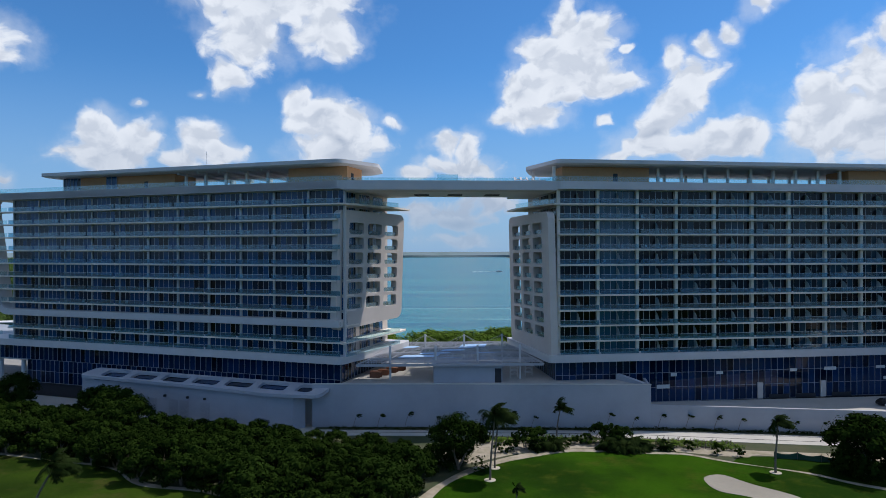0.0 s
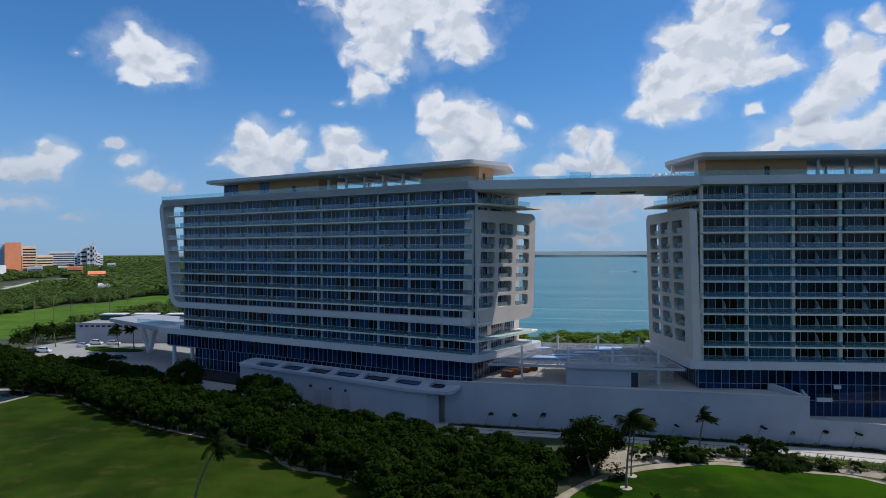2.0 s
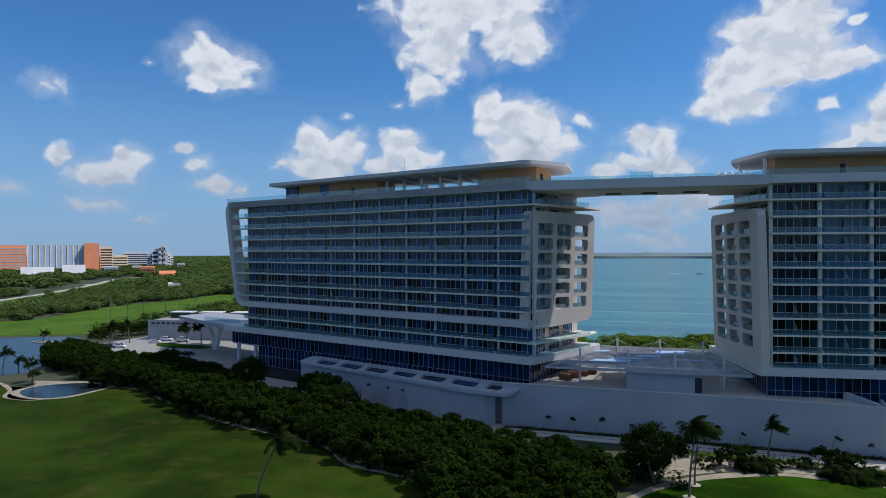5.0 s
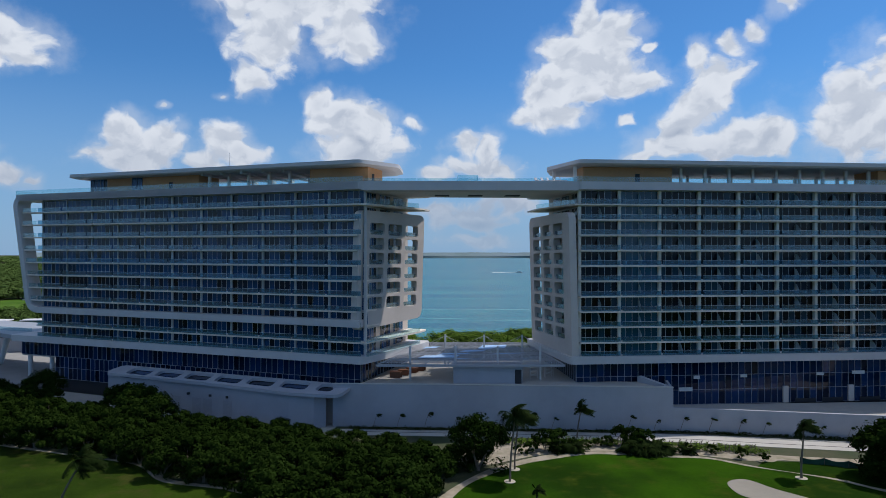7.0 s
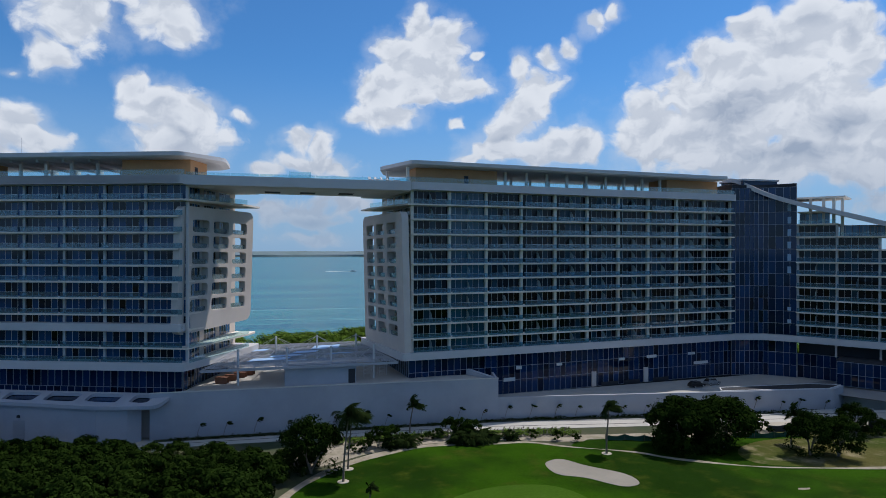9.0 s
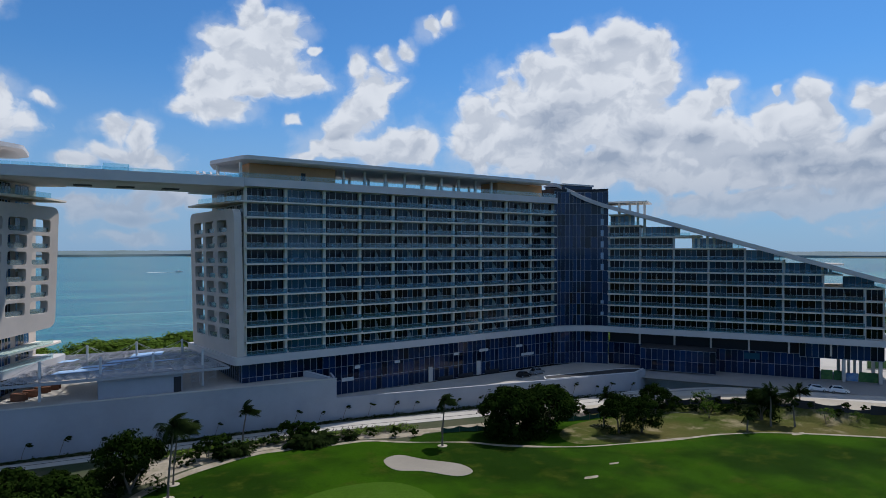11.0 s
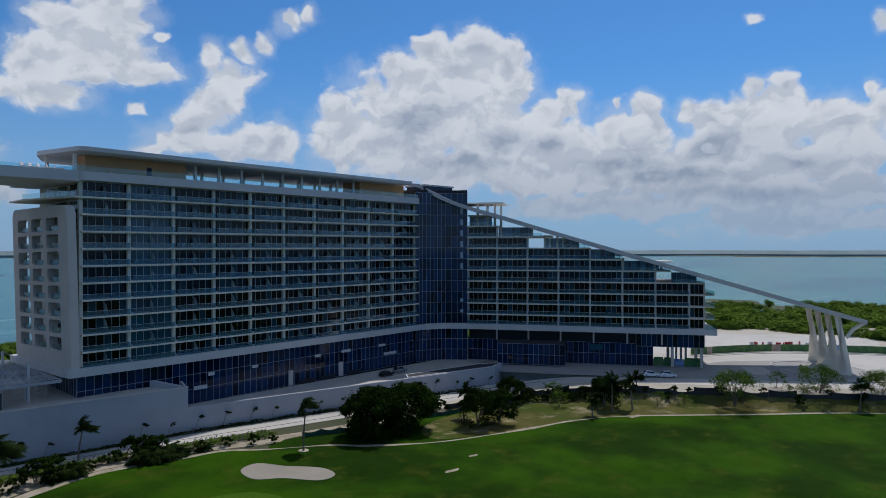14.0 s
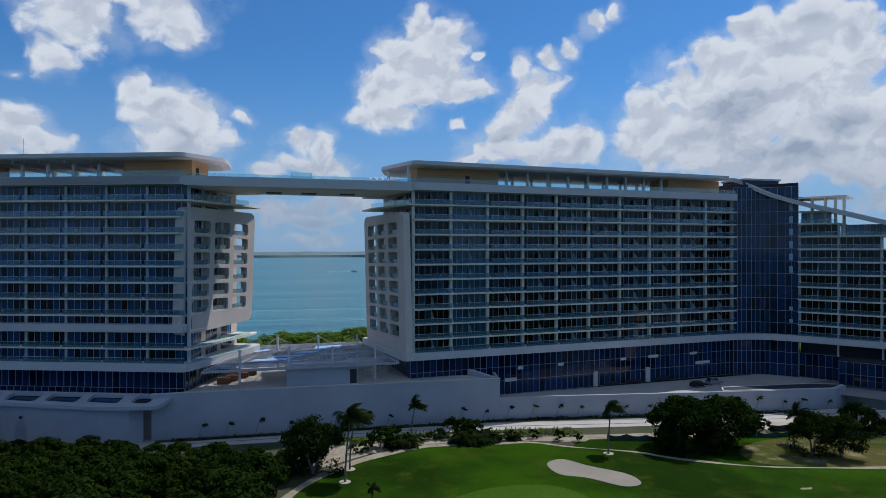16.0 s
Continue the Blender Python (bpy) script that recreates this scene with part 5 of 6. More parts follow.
for y in (CF, CF + 8, CF + 16, CF + 24, CB):
    a, b = canopy_x(y)
    part("girder", boxes((a, b, y - 0.2, y + 0.2, CZ - 0.55, CZ)), CANOPY_METAL, canopy)
for s in range(9):
    a = Vector((canopy_x(CF)[0] + s / 8 * (canopy_x(CF)[1] - canopy_x(CF)[0]), CF))
    b = Vector((canopy_x(CB)[0] + s / 8 * (canopy_x(CB)[1] - canopy_x(CB)[0]), CB))
    part("rafter", tube([(*a, CZ - 0.2), (*b, CZ - 0.2)], 0.16, 4), CANOPY_METAL, canopy)
for i in range(26):
    y = CF + 0.8 + i * 1.26
    a, b = canopy_x(y)
    bm = boxes((a + 0.1, b - 0.1, -0.22, 0.22, -0.05, 0.05))
    part("slat", bm, CANOPY_METAL, canopy, m=pose(0, y, CZ + 0.14, -3, 0, 0))
for x0, x1, y0, y1 in ((-8, -2, 162, 166), (-6, 3, 148, 152.5), (-1.5, 6, 152.8, 156), (4, 10, 157, 161), (9, 16, 162, 169), (12, 19, 154, 156), (2, 8, 147, 148.5)):
    part("tarpaulin", prism([(x0, y0), (x1, y0 + 1.2), (x1 + 1.2, y1), (x0 + 1.5, y1 - 0.8)], CZ + 0.24, CZ + 0.28), TARP, canopy, "pale blue tarpaulin")
for x, y in ((-7.6, 146), (2.9, 146), (12.7, 146), (22.6, 146), (0.6, 165), (10.8, 165), (20.8, 165)):
    mast = part("mast", tube([(x, y, 9.1), (x, y, 17.2)], 0.26, 10), WHITE_METAL, canopy)
    for dx, dy in ((-5, -3.5), (5, -3.5), (-5, 5), (5, 5)):
        part("stay", tube([(x, y, 17.0), (x + dx, y + dy, CZ + 0.2)], 0.035, 4), MULLION, mast)

kiosk = thing("terrace_kiosk", pose(2.4, 142.3, 9.2), "plain white rendered box on the terrace", "kiosk")
part("wall", boxes((0, 15.6, 0, 6, 0, 3.6)), RENDER_WALL, kiosk)
part("roof", boxes((-0.2, 15.8, -0.2, 6.2, 3.6, 3.8)), RENDER_WALL, kiosk)
part("doorway", boxes((13.9, 15.4, -0.03, -0.005, 0, 3.2)), DARK_WALL, kiosk)


sc = thing("scaffold_tower", pose(20.5, 147, 9.2), "thin steel scaffold tower on the terrace", "scaffold", "scaffolds")
for y in (0, 1.2):
    for x in (0, 1.8):
        part("post", tube([(x, y, 0), (x, y, 3.4)], 0.05, 4), MULLION, sc)
    for z in (0.9, 1.8, 2.7):
        part("rail", tube([(0, y, z), (1.8, y, z)], 0.04, 4), MULLION, sc)
for z in (0.9, 1.8):
    part("brace", tube([(0, 0, z), (1.8, 0, z + 0.8)], 0.035, 4), MULLION, sc)
copy_thing(sc, pose(24.4, 149, 9.2, 0, 0, 8))
for x, y, h in ((-12.6, 149, 1.3), (-10.8, 152, 1.2), (-9, 155, 1.1), (-7.2, 157.5, 1.0)):
    c = thing("timber_crate", pose(x, y, 9.2, 0, 0, -18), "stacked brown timber crate on the terrace", "crate", "crates")
    part("side_board", boxes((0, 2.6, 0, 0.1, 0, h)), CRATE, c)
    part("side_board", boxes((0, 2.6, 1.3, 1.4, 0, h)), CRATE, c)
    part("lid", boxes((-0.05, 2.65, -0.05, 1.45, h, h + 0.12)), CRATE, c)
    part("end_board", boxes((0, 0.1, 0.1, 1.3, 0, h)), CRATE, c)
part_cap = solid("wall_coping", prism([(-24.6, 139.8), (0, 138.9), (50.1, 136.3), (50.1, 137.0), (0, 139.7), (-24.6, 140.6)], 9.6, 9.75), KERB, "thin coping on the retaining wall", kind="structure")
up = thing("rooflight_upstand", pose(0, 0, 9.2), "low white sloping upstand on the terrace", "upstand")
bm = bmesh.new()
wedge = [bm.verts.new(c) for c in ((44.6, 144.2, 0), (48.6, 137.9, 0), (49.6, 138.2, 0), (45.6, 144.6, 0), (44.6, 144.2, 1.4), (48.6, 137.9, 0.55), (49.6, 138.2, 0.55), (45.6, 144.6, 1.4))]
for f in ((0, 3, 2, 1), (4, 5, 6, 7), (0, 1, 5, 4), (1, 2, 6, 5), (2, 3, 7, 6), (3, 0, 4, 7)):
    bm.faces.new([wedge[i] for i in f])
part("upstand_wall", bm, RENDER_WALL, up)

# ---------------------------------------------------------------- service building in front of the west tower
serv = thing("service_building", WEST, "low white service building with rounded rooflights", "building")
out = rounded([(-68.5, -1.0), (-68.5, -7.0), (-30, -7.8), (-13, -8.9), (-1.4, -7.8), (-1.4, -1.0)], 2.0, 5)
holes = []
for k in range(7):
    x0, x1 = -62.6 + k * 8.95, -62.6 + k * 8.95 + 6.2
    holes.append(rounded([(x0, -6.3), (x1 + 0.9, -6.6), (x1, -2.0), (x0 - 0.9, -1.9)] if k < 6 else [(x0 + 0.4, -6.3), (x1 - 1.8, -6.4), (x1 - 1.8, -2.0), (x0, -1.9)], 1.2, 4))
bm = pierced_panel(out, holes, 0.7)
bmesh.ops.rotate(bm, cent=(0, 0, 0), matrix=Matrix.Rotation(radians(90), 3, "X"), verts=bm.verts)
bmesh.ops.scale(bm, vec=(1, -1, 1), verts=bm.verts)
zs = [v.co.z for v in bm.verts]
ys = [v.co.y for v in bm.verts]
flip = -1 if sum(ys) > 0 else 1
for v in bm.verts:
    v.co.y *= flip
    v.co.z = 9.4 + (v.co.z - max(zs)) - 0.004 * (v.co.x + 72) + 0.13 * (v.co.y + 1)
part("roof", bm, RENDER_WALL, serv, "white roof slab with rounded openings")
for k in range(7):
    x0 = -63.2 + k * 8.95
    bm = boxes((x0 - 0.4, x0 + (7.8 if k < 6 else 5.6), -6.9, -1.6, 0, 0.1))
    for v in bm.verts:
        v.co.z += 8.5 - 0.004 * (v.co.x + 72) + 0.13 * (v.co.y + 1)
    part("rooflight", bm, PANE_CURTAIN, serv, "dark sunken rooflight")
part("front_wall", prism([(-67.6, -6.2), (-30, -6.9), (-14, -7.9), (-8, -7.0), (-6.5, -4.5), (-7.1, -4.5), (-8.4, -6.5), (-14, -7.3), (-30, -6.3), (-67.6, -5.6)], 0, 7.75), RENDER_WALL, serv)
part("end_wall", boxes((-68.1, -67.6, -6.2, 1, 0, 8.1)), RENDER_WALL, serv)
part("back_room", boxes((-16, -1.2, -2.2, -1.8, 0, 8.0)), SHELL, serv)
for x in (-56.8, -51.2, -47.4, -41.4, -38.2, -32.4):
    y = -6.22 - (x + 67.6) * 0.0186
    d = part("louvred_door", boxes((x, x + 2.6, y - 0.06, y - 0.01, 0.2, 4.4)), PALE_LOUVRE, serv, "grey louvred door")
    part("louvre_slat", boxes(*[(x + 0.1, x + 2.5, y - 0.1, y - 0.06, 0.5 + 0.3 * j, 0.6 + 0.3 * j) for j in range(12)]), PALE_LOUVRE, d)
for x in (-42.6, -36.2, -31.4):
    part("wall_lamp", boxes((x, x + 0.5, -7.2, -6.6, 5.0, 5.5)), DARK_WALL, serv)
solid("service_yard", sheet([to_world(WEST, -74, -14), to_world(WEST, 4, -13), to_world(WEST, -2, 0), to_world(WEST, -96, 1.5), to_world(WEST, -97, -4)], 0.12, 0.3), ASPHALT, "pale concrete yard", kind="structure")

# ---------------------------------------------------------------- west forecourt
porch = thing("entrance_canopy", WEST, "broad pale entrance canopy on a splayed white column", "canopy")
part("canopy_slab", prism(rounded([(-150, 8), (-109, -0.4), (-100, 1.9), (-100, 24), (-150, 24)], 1.5), 14.0, 15.2), PALE_LOUVRE, porch)
part("canopy_railing", boxes((-131, -111.2, 6.2, 6.25, 15.2, 16.3)), DECK_GLASS, porch)
for dx, dz in ((-4.5, 0), (4.2, 0)):
    part("splayed_leg", tube([(-134, 13, 3.0), (-134 + dx, 13, 14.1)], [0.7, 1.0], 10), WHITE_METAL, porch)
wall_a, wall_b = Vector((-184, 216)), Vector((-112, 228))
garage = thing("garage_building", pose(wall_a.x, wall_a.y, 3.3, 0, 0, math.degrees(math.atan2(12, 72))), "long plain white garage with a row of dark vents", "building")
part("wall", boxes((0, 73, 0, 26, 0, 7.4)), RENDER_WALL, garage)
part("parapet", boxes((-0.2, 73.2, -0.2, 0.3, 7.4, 7.9)), RENDER_WALL, garage)
part("roof", boxes((0.1, 72.9, 0.35, 25.9, 7.404, 7.5)), DRIVE, garage)
for i in range(16):
    part("vent_opening", boxes((1.5 + i * 2.2, 2.9 + i * 2.2, -0.04, -0.01, 6.2, 6.9)), DARK_WALL, garage)
for x in (3, 16, 30):
    u = thing("roof_cabin", garage.matrix_basis @ pose(x, 12, 7.4), "green service cabin with a white roof", "cabin", "cabins on the garage roof")
    part("body", boxes((0, 9, 0, 5, 0, 2.2)), NETTING, u)
    part("roof", boxes((-0.3, 9.3, -0.3, 5.3, 2.2, 2.6)), FAR_WHITE, u)
solid("drive_west", sheet(smooth_line([(-192, 196), (-176, 200), (-160, 214), (-140, 212), (-136, 200), (-146, 190), (-160, 192), (-175, 188), (-188, 190)], 4, closed=True), 3.312, 0.01), DRIVE, "grey asphalt drive in the parking court", kind="structure")
solid("planted_island", sheet(smooth_line([(-170, 208), (-156, 206), (-146, 204), (-147, 200), (-158, 199), (-168, 202)], 4, closed=True), 3.55, 0.3), GRASS, "kerbed grass island in the parking court", kind="structure")


def car(name_label, paint, m, scale=1.0, van=False):
    """A parked car: lower body, cabin with its glass, wheels with rims, lamps."""
    ob = thing("car", m @ Matrix.Diagonal((scale, scale, scale, 1)), name_label, "car", "parked cars")
    h = 0.62 if not van else 0.8
    side = [(-2.2, 0.32), (2.2, 0.32), (2.25, 0.62), (2.1, 0.82), (1.2, 0.95), (0.55, 0.95 + h), (-1.3, 0.98 + h), (-2.05, 1.02), (-2.25, 0.85)]
    bm = bmesh.new()
    L = [bm.verts.new((x, -0.88 if z < 1.1 else -0.68, z)) for x, z in side]
    R = [bm.verts.new((x, 0.88 if z < 1.1 else 0.68, z)) for x, z in side]
    bm.faces.new(L), bm.faces.new(R[::-1])
    for i in range(len(side)):
        bm.faces.new((L[i], R[i], R[(i + 1) % len(side)], L[(i + 1) % len(side)]))
    body = part("body", bm, paint, ob)
    for y in (-1, 1):
        bm = bmesh.new()
        q = [(0.95, 1.02), (0.5, 0.9 + h), (-1.2, 0.92 + h), (-1.8, 1.06)]
        vs = [bm.verts.new((x, y * (0.86 if z < 1.1 else 0.705), z)) for x, z in q]
        ws = [bm.verts.new((x, y * (0.80 if z < 1.1 else 0.66), z)) for x, z in q]
        bm.faces.new(vs), bm.faces.new(ws[::-1])
        for i in range(4):
            bm.faces.new((vs[i], ws[i], ws[(i + 1) % 4], vs[(i + 1) % 4]))
        part("side_window", bm, CAR_GLASS, body)
        for x in (-1.35, 1.4):
            w = part("wheel", tube([(x, y * 0.72, 0.33), (x, y * 0.91, 0.33)], 0.33, 14), RUBBER, ob)
            part("rim", tube([(x, y * 0.90, 0.33), (x, y * 0.93, 0.33)], 0.2, 10), WHITE_METAL, w)
        part("headlight", boxes((2.13, 2.24, y * 0.62 - 0.2, y * 0.62 + 0.2, 0.62, 0.76)), WHITE_METAL, ob)
    for x0, x1, z0, z1 in ((1.17, 0.57, 1.0, 0.92 + h), (-1.98, -1.36, 1.07, 0.94 + h)):
        s = 0.03 if x0 > 0 else -0.03
        bm = bmesh.new()
        o = [bm.verts.new(c) for c in ((x0 + s, -0.74, z0), (x0 + s, 0.74, z0), (x1 + s, 0.62, z1), (x1 + s, -0.62, z1), (x0 - s, -0.74, z0), (x0 - s, 0.74, z0), (x1 - s, 0.62, z1), (x1 - s, -0.62, z1))]
        for f in ((0, 1, 2, 3), (7, 6, 5, 4), (0, 4, 5, 1), (1, 5, 6, 2), (2, 6, 7, 3), (3, 7, 4, 0)):
            bm.faces.new([o[i] for i in f])
        part("windscreen", bm, CAR_GLASS, body)
    return ob


for x, y, a, p, lab, van in ((160.7, 90.8, -50, CAR_WHITE, "white saloon car parked before the wing", False), (163.2, 87.0, -48, CAR_WHITE, "white estate car parked before the wing", True),
                             (106.5, 141.0, 8, CAR_DARK, "black car parked on the terrace", False), (112.5, 142.6, 8, CAR_GREY, "dark grey car parked on the terrace", True)):
    car(lab, p, pose(x, y, TERRACE, 0, 0, a), 1.0, van)
for x, y, a, p, lab, van in ((-185.3, 190.2, 100, CAR_GREY, "grey car in the parking court", False), (-181.0, 192.5, 20, CAR_DARK, "dark car in the parking court", False), (-178.0, 194.0, 15, CAR_WHITE, "white van in the parking court", True),
                             (-173.6, 207.5, 15, CAR_WHITE, "white car along the garage", False), (-173.4, 214.0, 12, CAR_WHITE, "white estate car along the garage", True), (-166, 214.0, 15, CAR_WHITE, "white van along the garage", True),
                             (-142, 186, 20, CAR_DARK, "low dark car before the entrance", False)):
    car(lab, p, pose(x, y, 3.3, 0, 0, a), 1.05 if van else 1.0, van)

# ---------------------------------------------------------------- east forecourt
DR = TERRACE + 0.012
# darker than the forecourt: the wing's shade is partly put into this sheet's colour
solid("drive_east", sheet(smooth_line([(133, 130), (150, 138), (168, 112), (184, 92), (198, 87.5), (212, 77), (222, 66), (212, 50), (196, 52), (183, 62), (170, 78), (152, 100)], 4, closed=True), DR, 0.01), DRIVE, "grey paved drive before the wing, toned darker for its shade", kind="structure")
# paler sheet that paints the sunlight falling inside the roof's shadow
solid("sunlit_patch", sheet([(193.9, 79.8), (184.2, 73.3), (188.5, 67.6), (198.6, 75.5)], DR + 0.01, 0.008), ASPHALT, "pale patch painted as sunlight on the drive", kind="structure")
isle = smooth_line([(206, 76), (214, 73), (216, 67), (205, 60), (196, 62), (199, 70)], 5, closed=True)
solid("kerbed_island", ribbon(isle + [isle[0]], 0.5, DR + 0.16, 0.16), KERB, "curved kerb line in the drive", kind="structure")
solid("sand_flat", sheet([(204, 112), (228, 96), (250, 72), (266, 40), (330, 30), (330, 80), (290, 122), (240, 140), (210, 138)], 3.4, 3.8), SAND, "bare sandy ground behind the hoarding", kind="structure")
board = thing("site_hoarding", pose(0, 0, TERRACE), "curved site hoarding printed with green foliage", "hoarding")
hl = smooth_line([(203, 100), (208, 97), (220, 91), (232, 82.3), (243, 70), (254, 53.8), (262, 36)], 5)
for i, (a, b) in enumerate(zip(hl, hl[1:])):
    a, b = Vector(a), Vector(b)
    mat = POSTER_WARM if i in (5, 14) else POSTER_BLUE if i in (20, 26) else LEAF_POSTER
    part("printed_panel", boxes((0.02, (b - a).length - 0.02, -0.04, 0.04, 0.1, 2.5)), mat, board, m=pose(a.x, a.y, 0, 0, 0, math.degrees(math.atan2(b.y - a.y, b.x - a.x))))
    part("post", boxes((-0.06, 0.06, 0.05, 0.17, 0, 2.6)), MULLION, board, m=pose(a.x, a.y, 0))
solid("forecourt_kerb", ribbon([(x - 2.6, y - 2.2) for x, y in hl], 0.6, TERRACE + 0.14, 0.2), KERB, "pale kerb before the hoarding", kind="structure")
for i in range(12):
    b = thing("traffic_barrier", pose(240 + i * 1.6 + 1.5 * math.sin(i * 2.4), 95 - i * 1.5 + 2.5 * math.sin(i * 3.7), 3.4, 0, 0, -40 + 47 * (i % 4)), "red plastic traffic barrier on the sand", "barrier", "stored barriers")
    part("base", boxes((-0.9, 0.9, -0.3, 0.3, 0, 0.25)), RED_PLASTIC, b)
    part("panel", boxes((-0.85, 0.85, -0.13, 0.13, 0.25, 1.2)), RED_PLASTIC if i % 4 else FAR_WHITE, b)
sign = part("lobby_screen", boxes((38.2, 42.2, 2.2, 2.28, 7.8, 9.6)), PANE_TEAL, wing, "pale teal lit lobby window")

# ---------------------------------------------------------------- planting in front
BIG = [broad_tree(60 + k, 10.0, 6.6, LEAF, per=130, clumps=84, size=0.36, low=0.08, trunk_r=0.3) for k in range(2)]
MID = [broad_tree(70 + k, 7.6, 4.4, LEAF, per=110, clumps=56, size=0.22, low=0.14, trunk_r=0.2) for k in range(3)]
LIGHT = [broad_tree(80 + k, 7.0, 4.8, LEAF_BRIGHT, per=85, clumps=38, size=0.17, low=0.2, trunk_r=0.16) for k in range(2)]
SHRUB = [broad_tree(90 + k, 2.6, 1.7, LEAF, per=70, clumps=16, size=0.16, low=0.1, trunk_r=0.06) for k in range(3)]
THIN = [broad_tree(95 + k, 4.6, 2.8, LEAF_BRIGHT, per=22, clumps=26, size=0.16, low=0.3, trunk_r=0.07) for k in range(2)]
for k, (x, y, me, s) in enumerate(((77.5, 107.5, BIG[0], 1.0), (86.5, 106.5, BIG[1], 0.98), (99.4, 98, MID[0], 1.05), (104, 96, MID[1], 1.0), (120, 106.5, MID[2], 0.85), (6.3, 112.5, MID[2], 1.25), (135.2, 89, MID[0], 0.95),
                                   (-66, 138, MID[1], 1.3), (-72, 142, MID[0], 1.2), (-100, 158, MID[2], 1.2), (-61, 133, MID[2], 1.15))):
    plant("tree", me, x, y, 0, s, 40 * k, "spreading dark green shade tree beside the fairway", "tree")
plant("tree", LIGHT[0], 90.5, 110, 0, 1.1, 10, "lighter green feathery tree behind a darker one", "tree")
plant("tree", LIGHT[0], 156.5, 66, 0.6, 1.25, 60, "round-crowned light green tree on the verge", "tree")
plant("tree", LIGHT[1], 176, 53.5, 1.6, 1.2, 200, "open light green tree on the verge", "tree")
plant("tree", LIGHT[0], 185.5, 42.6, 1.2, 1.1, 100, "open light green tree on the verge", "tree")
rng = random.Random(21)
for x, y, s in ((172, 62, 1.0), (145, 80, 0.8), (126, 96, 0.9), (130, 101, 1.0), (140, 92, 0.9), (168, 58, 0.7), (196, 38, 1.0), (150, 76, 0.6)):
    plant("sapling", THIN[int(x) % 2], x, y, bank_height(x, y) - 0.05, s, x * 7, "thin-leaved young tree on the verge", "tree", "verge saplings")
HEDGE = [(14.5, 121.5), (20, 123.5), (22.5, 124.2), (26, 125.6), (28.5, 125), (33, 126.2), (36, 126), (38.2, 125.8), (39.8, 124.5), (43, 124.8), (48, 123.8), (52, 121.6), (56.5, 119), (60, 117.2), (17, 122), (31, 126)]
for i, (x, y) in enumerate(HEDGE):
    big = i in (1, 2, 6, 7, 8)
    plant("shrub", SHRUB[i % 3], x, y, 0, rng.uniform(1.35, 1.7) if big else rng.uniform(0.6, 0.95), i * 50, "dark green shrub between lawn and road", "shrub", "roadside shrubs")
for i in range(30):
    t = i / 29
    x, y = 108 + 32 * t, 110 - 21 * t + 5 * math.sin(3.1 * t)
    plant("shrub", SHRUB[i % 3], x + rng.uniform(-1, 1), y + rng.uniform(-1, 1), 0, rng.uniform(0.5, 0.85), i * 77, "dark hedge shrub along the verge", "shrub", "verge shrubs")
net = thing("verge_netting", pose(0, 0, 0), "sagging black netting fence below the forecourt road", "fence")
for k, (a, b) in enumerate(zip(VERGE, VERGE[1:])):
    a, b = Vector(a), Vector(b)
    bm = bmesh.new()
    n = 5
    za, zb = bank_height(*a), bank_height(*b)
    top = [bm.verts.new((*a.lerp(b, j / n), za + (zb - za) * j / n + 1.5 + 0.5 * math.sin(k * 2.3) - (0.25 + 0.25 * math.sin(k * 1.7)) * math.sin(math.pi * j / n))) for j in range(n + 1)]
    bot = [bm.verts.new((*(a.lerp(b, j / n) + Vector((0.2 * math.sin(j + k), 0))), za + (zb - za) * j / n - 0.3)) for j in range(n + 1)]
    for j in range(n):
        bm.faces.new((top[j], top[j + 1], bot[j + 1], bot[j]))
    made = bmesh.ops.extrude_face_region(bm, geom=list(bm.faces))
    bmesh.ops.translate(bm, vec=(0.05, 0.05, 0), verts=[g for g in made["geom"] if isinstance(g, bmesh.types.BMVert)])
    part("netting", bm, DARK_WALL, net)
    part("post", tube([(*a, za - 0.2), (*a, za + 1.9)], 0.05, 5), BARK, net)
for i in range(40):
    a = VERGE[int(i / 40 * (len(VERGE) - 1))]
    x, y = a[0] + rng.uniform(-1.2, 1.6), a[1] + rng.uniform(-1.2, 1.6)
    plant("shrub", SHRUB[i % 3], x, y, bank_height(x, y) - 0.1, rng.uniform(0.5, 0.95), i * 61, "dark ragged shrub along the netting", "shrub", "verge shrubs")
woods("wall_foot_plants", [(x, (139.2 - (x + 24) * 0.047 if x < 50 else 136.4 - (x - 50) * 0.1614) - 0.85 + rng.uniform(-.3, .3), 0.1, rng.uniform(0.4, 0.9), rng.uniform(0.4, 0.8)) for x in [-20 + 0.62 * k for k in range(240)]],
      "low dark plants along the foot of the wall", LEAF, 0.16, 14, 33)
woods("flower_bed", [(12 + 50 * t + rng.uniform(-1, 1), 127.6 - 4 * t ** 2 - 4 * max(t - .5, 0) + rng.uniform(-1.2, 1.2), 0, rng.uniform(0.8, 1.7), rng.uniform(0.5, 1.1)) for t in [k / 190 for k in range(190)]],
      "ragged bed of low flowering plants by the road", LEAF_BRIGHT, 0.14, 16, 31)
fence = thing("netting_fence", pose(0, 0, 0), "sagging dark green netting fence on posts", "fence")
fl = [(66, 116.2), (70, 115.4), (73.5, 113.8), (77, 113), (93, 111.5), (97, 109.8), (101, 108.8), (105, 109)]
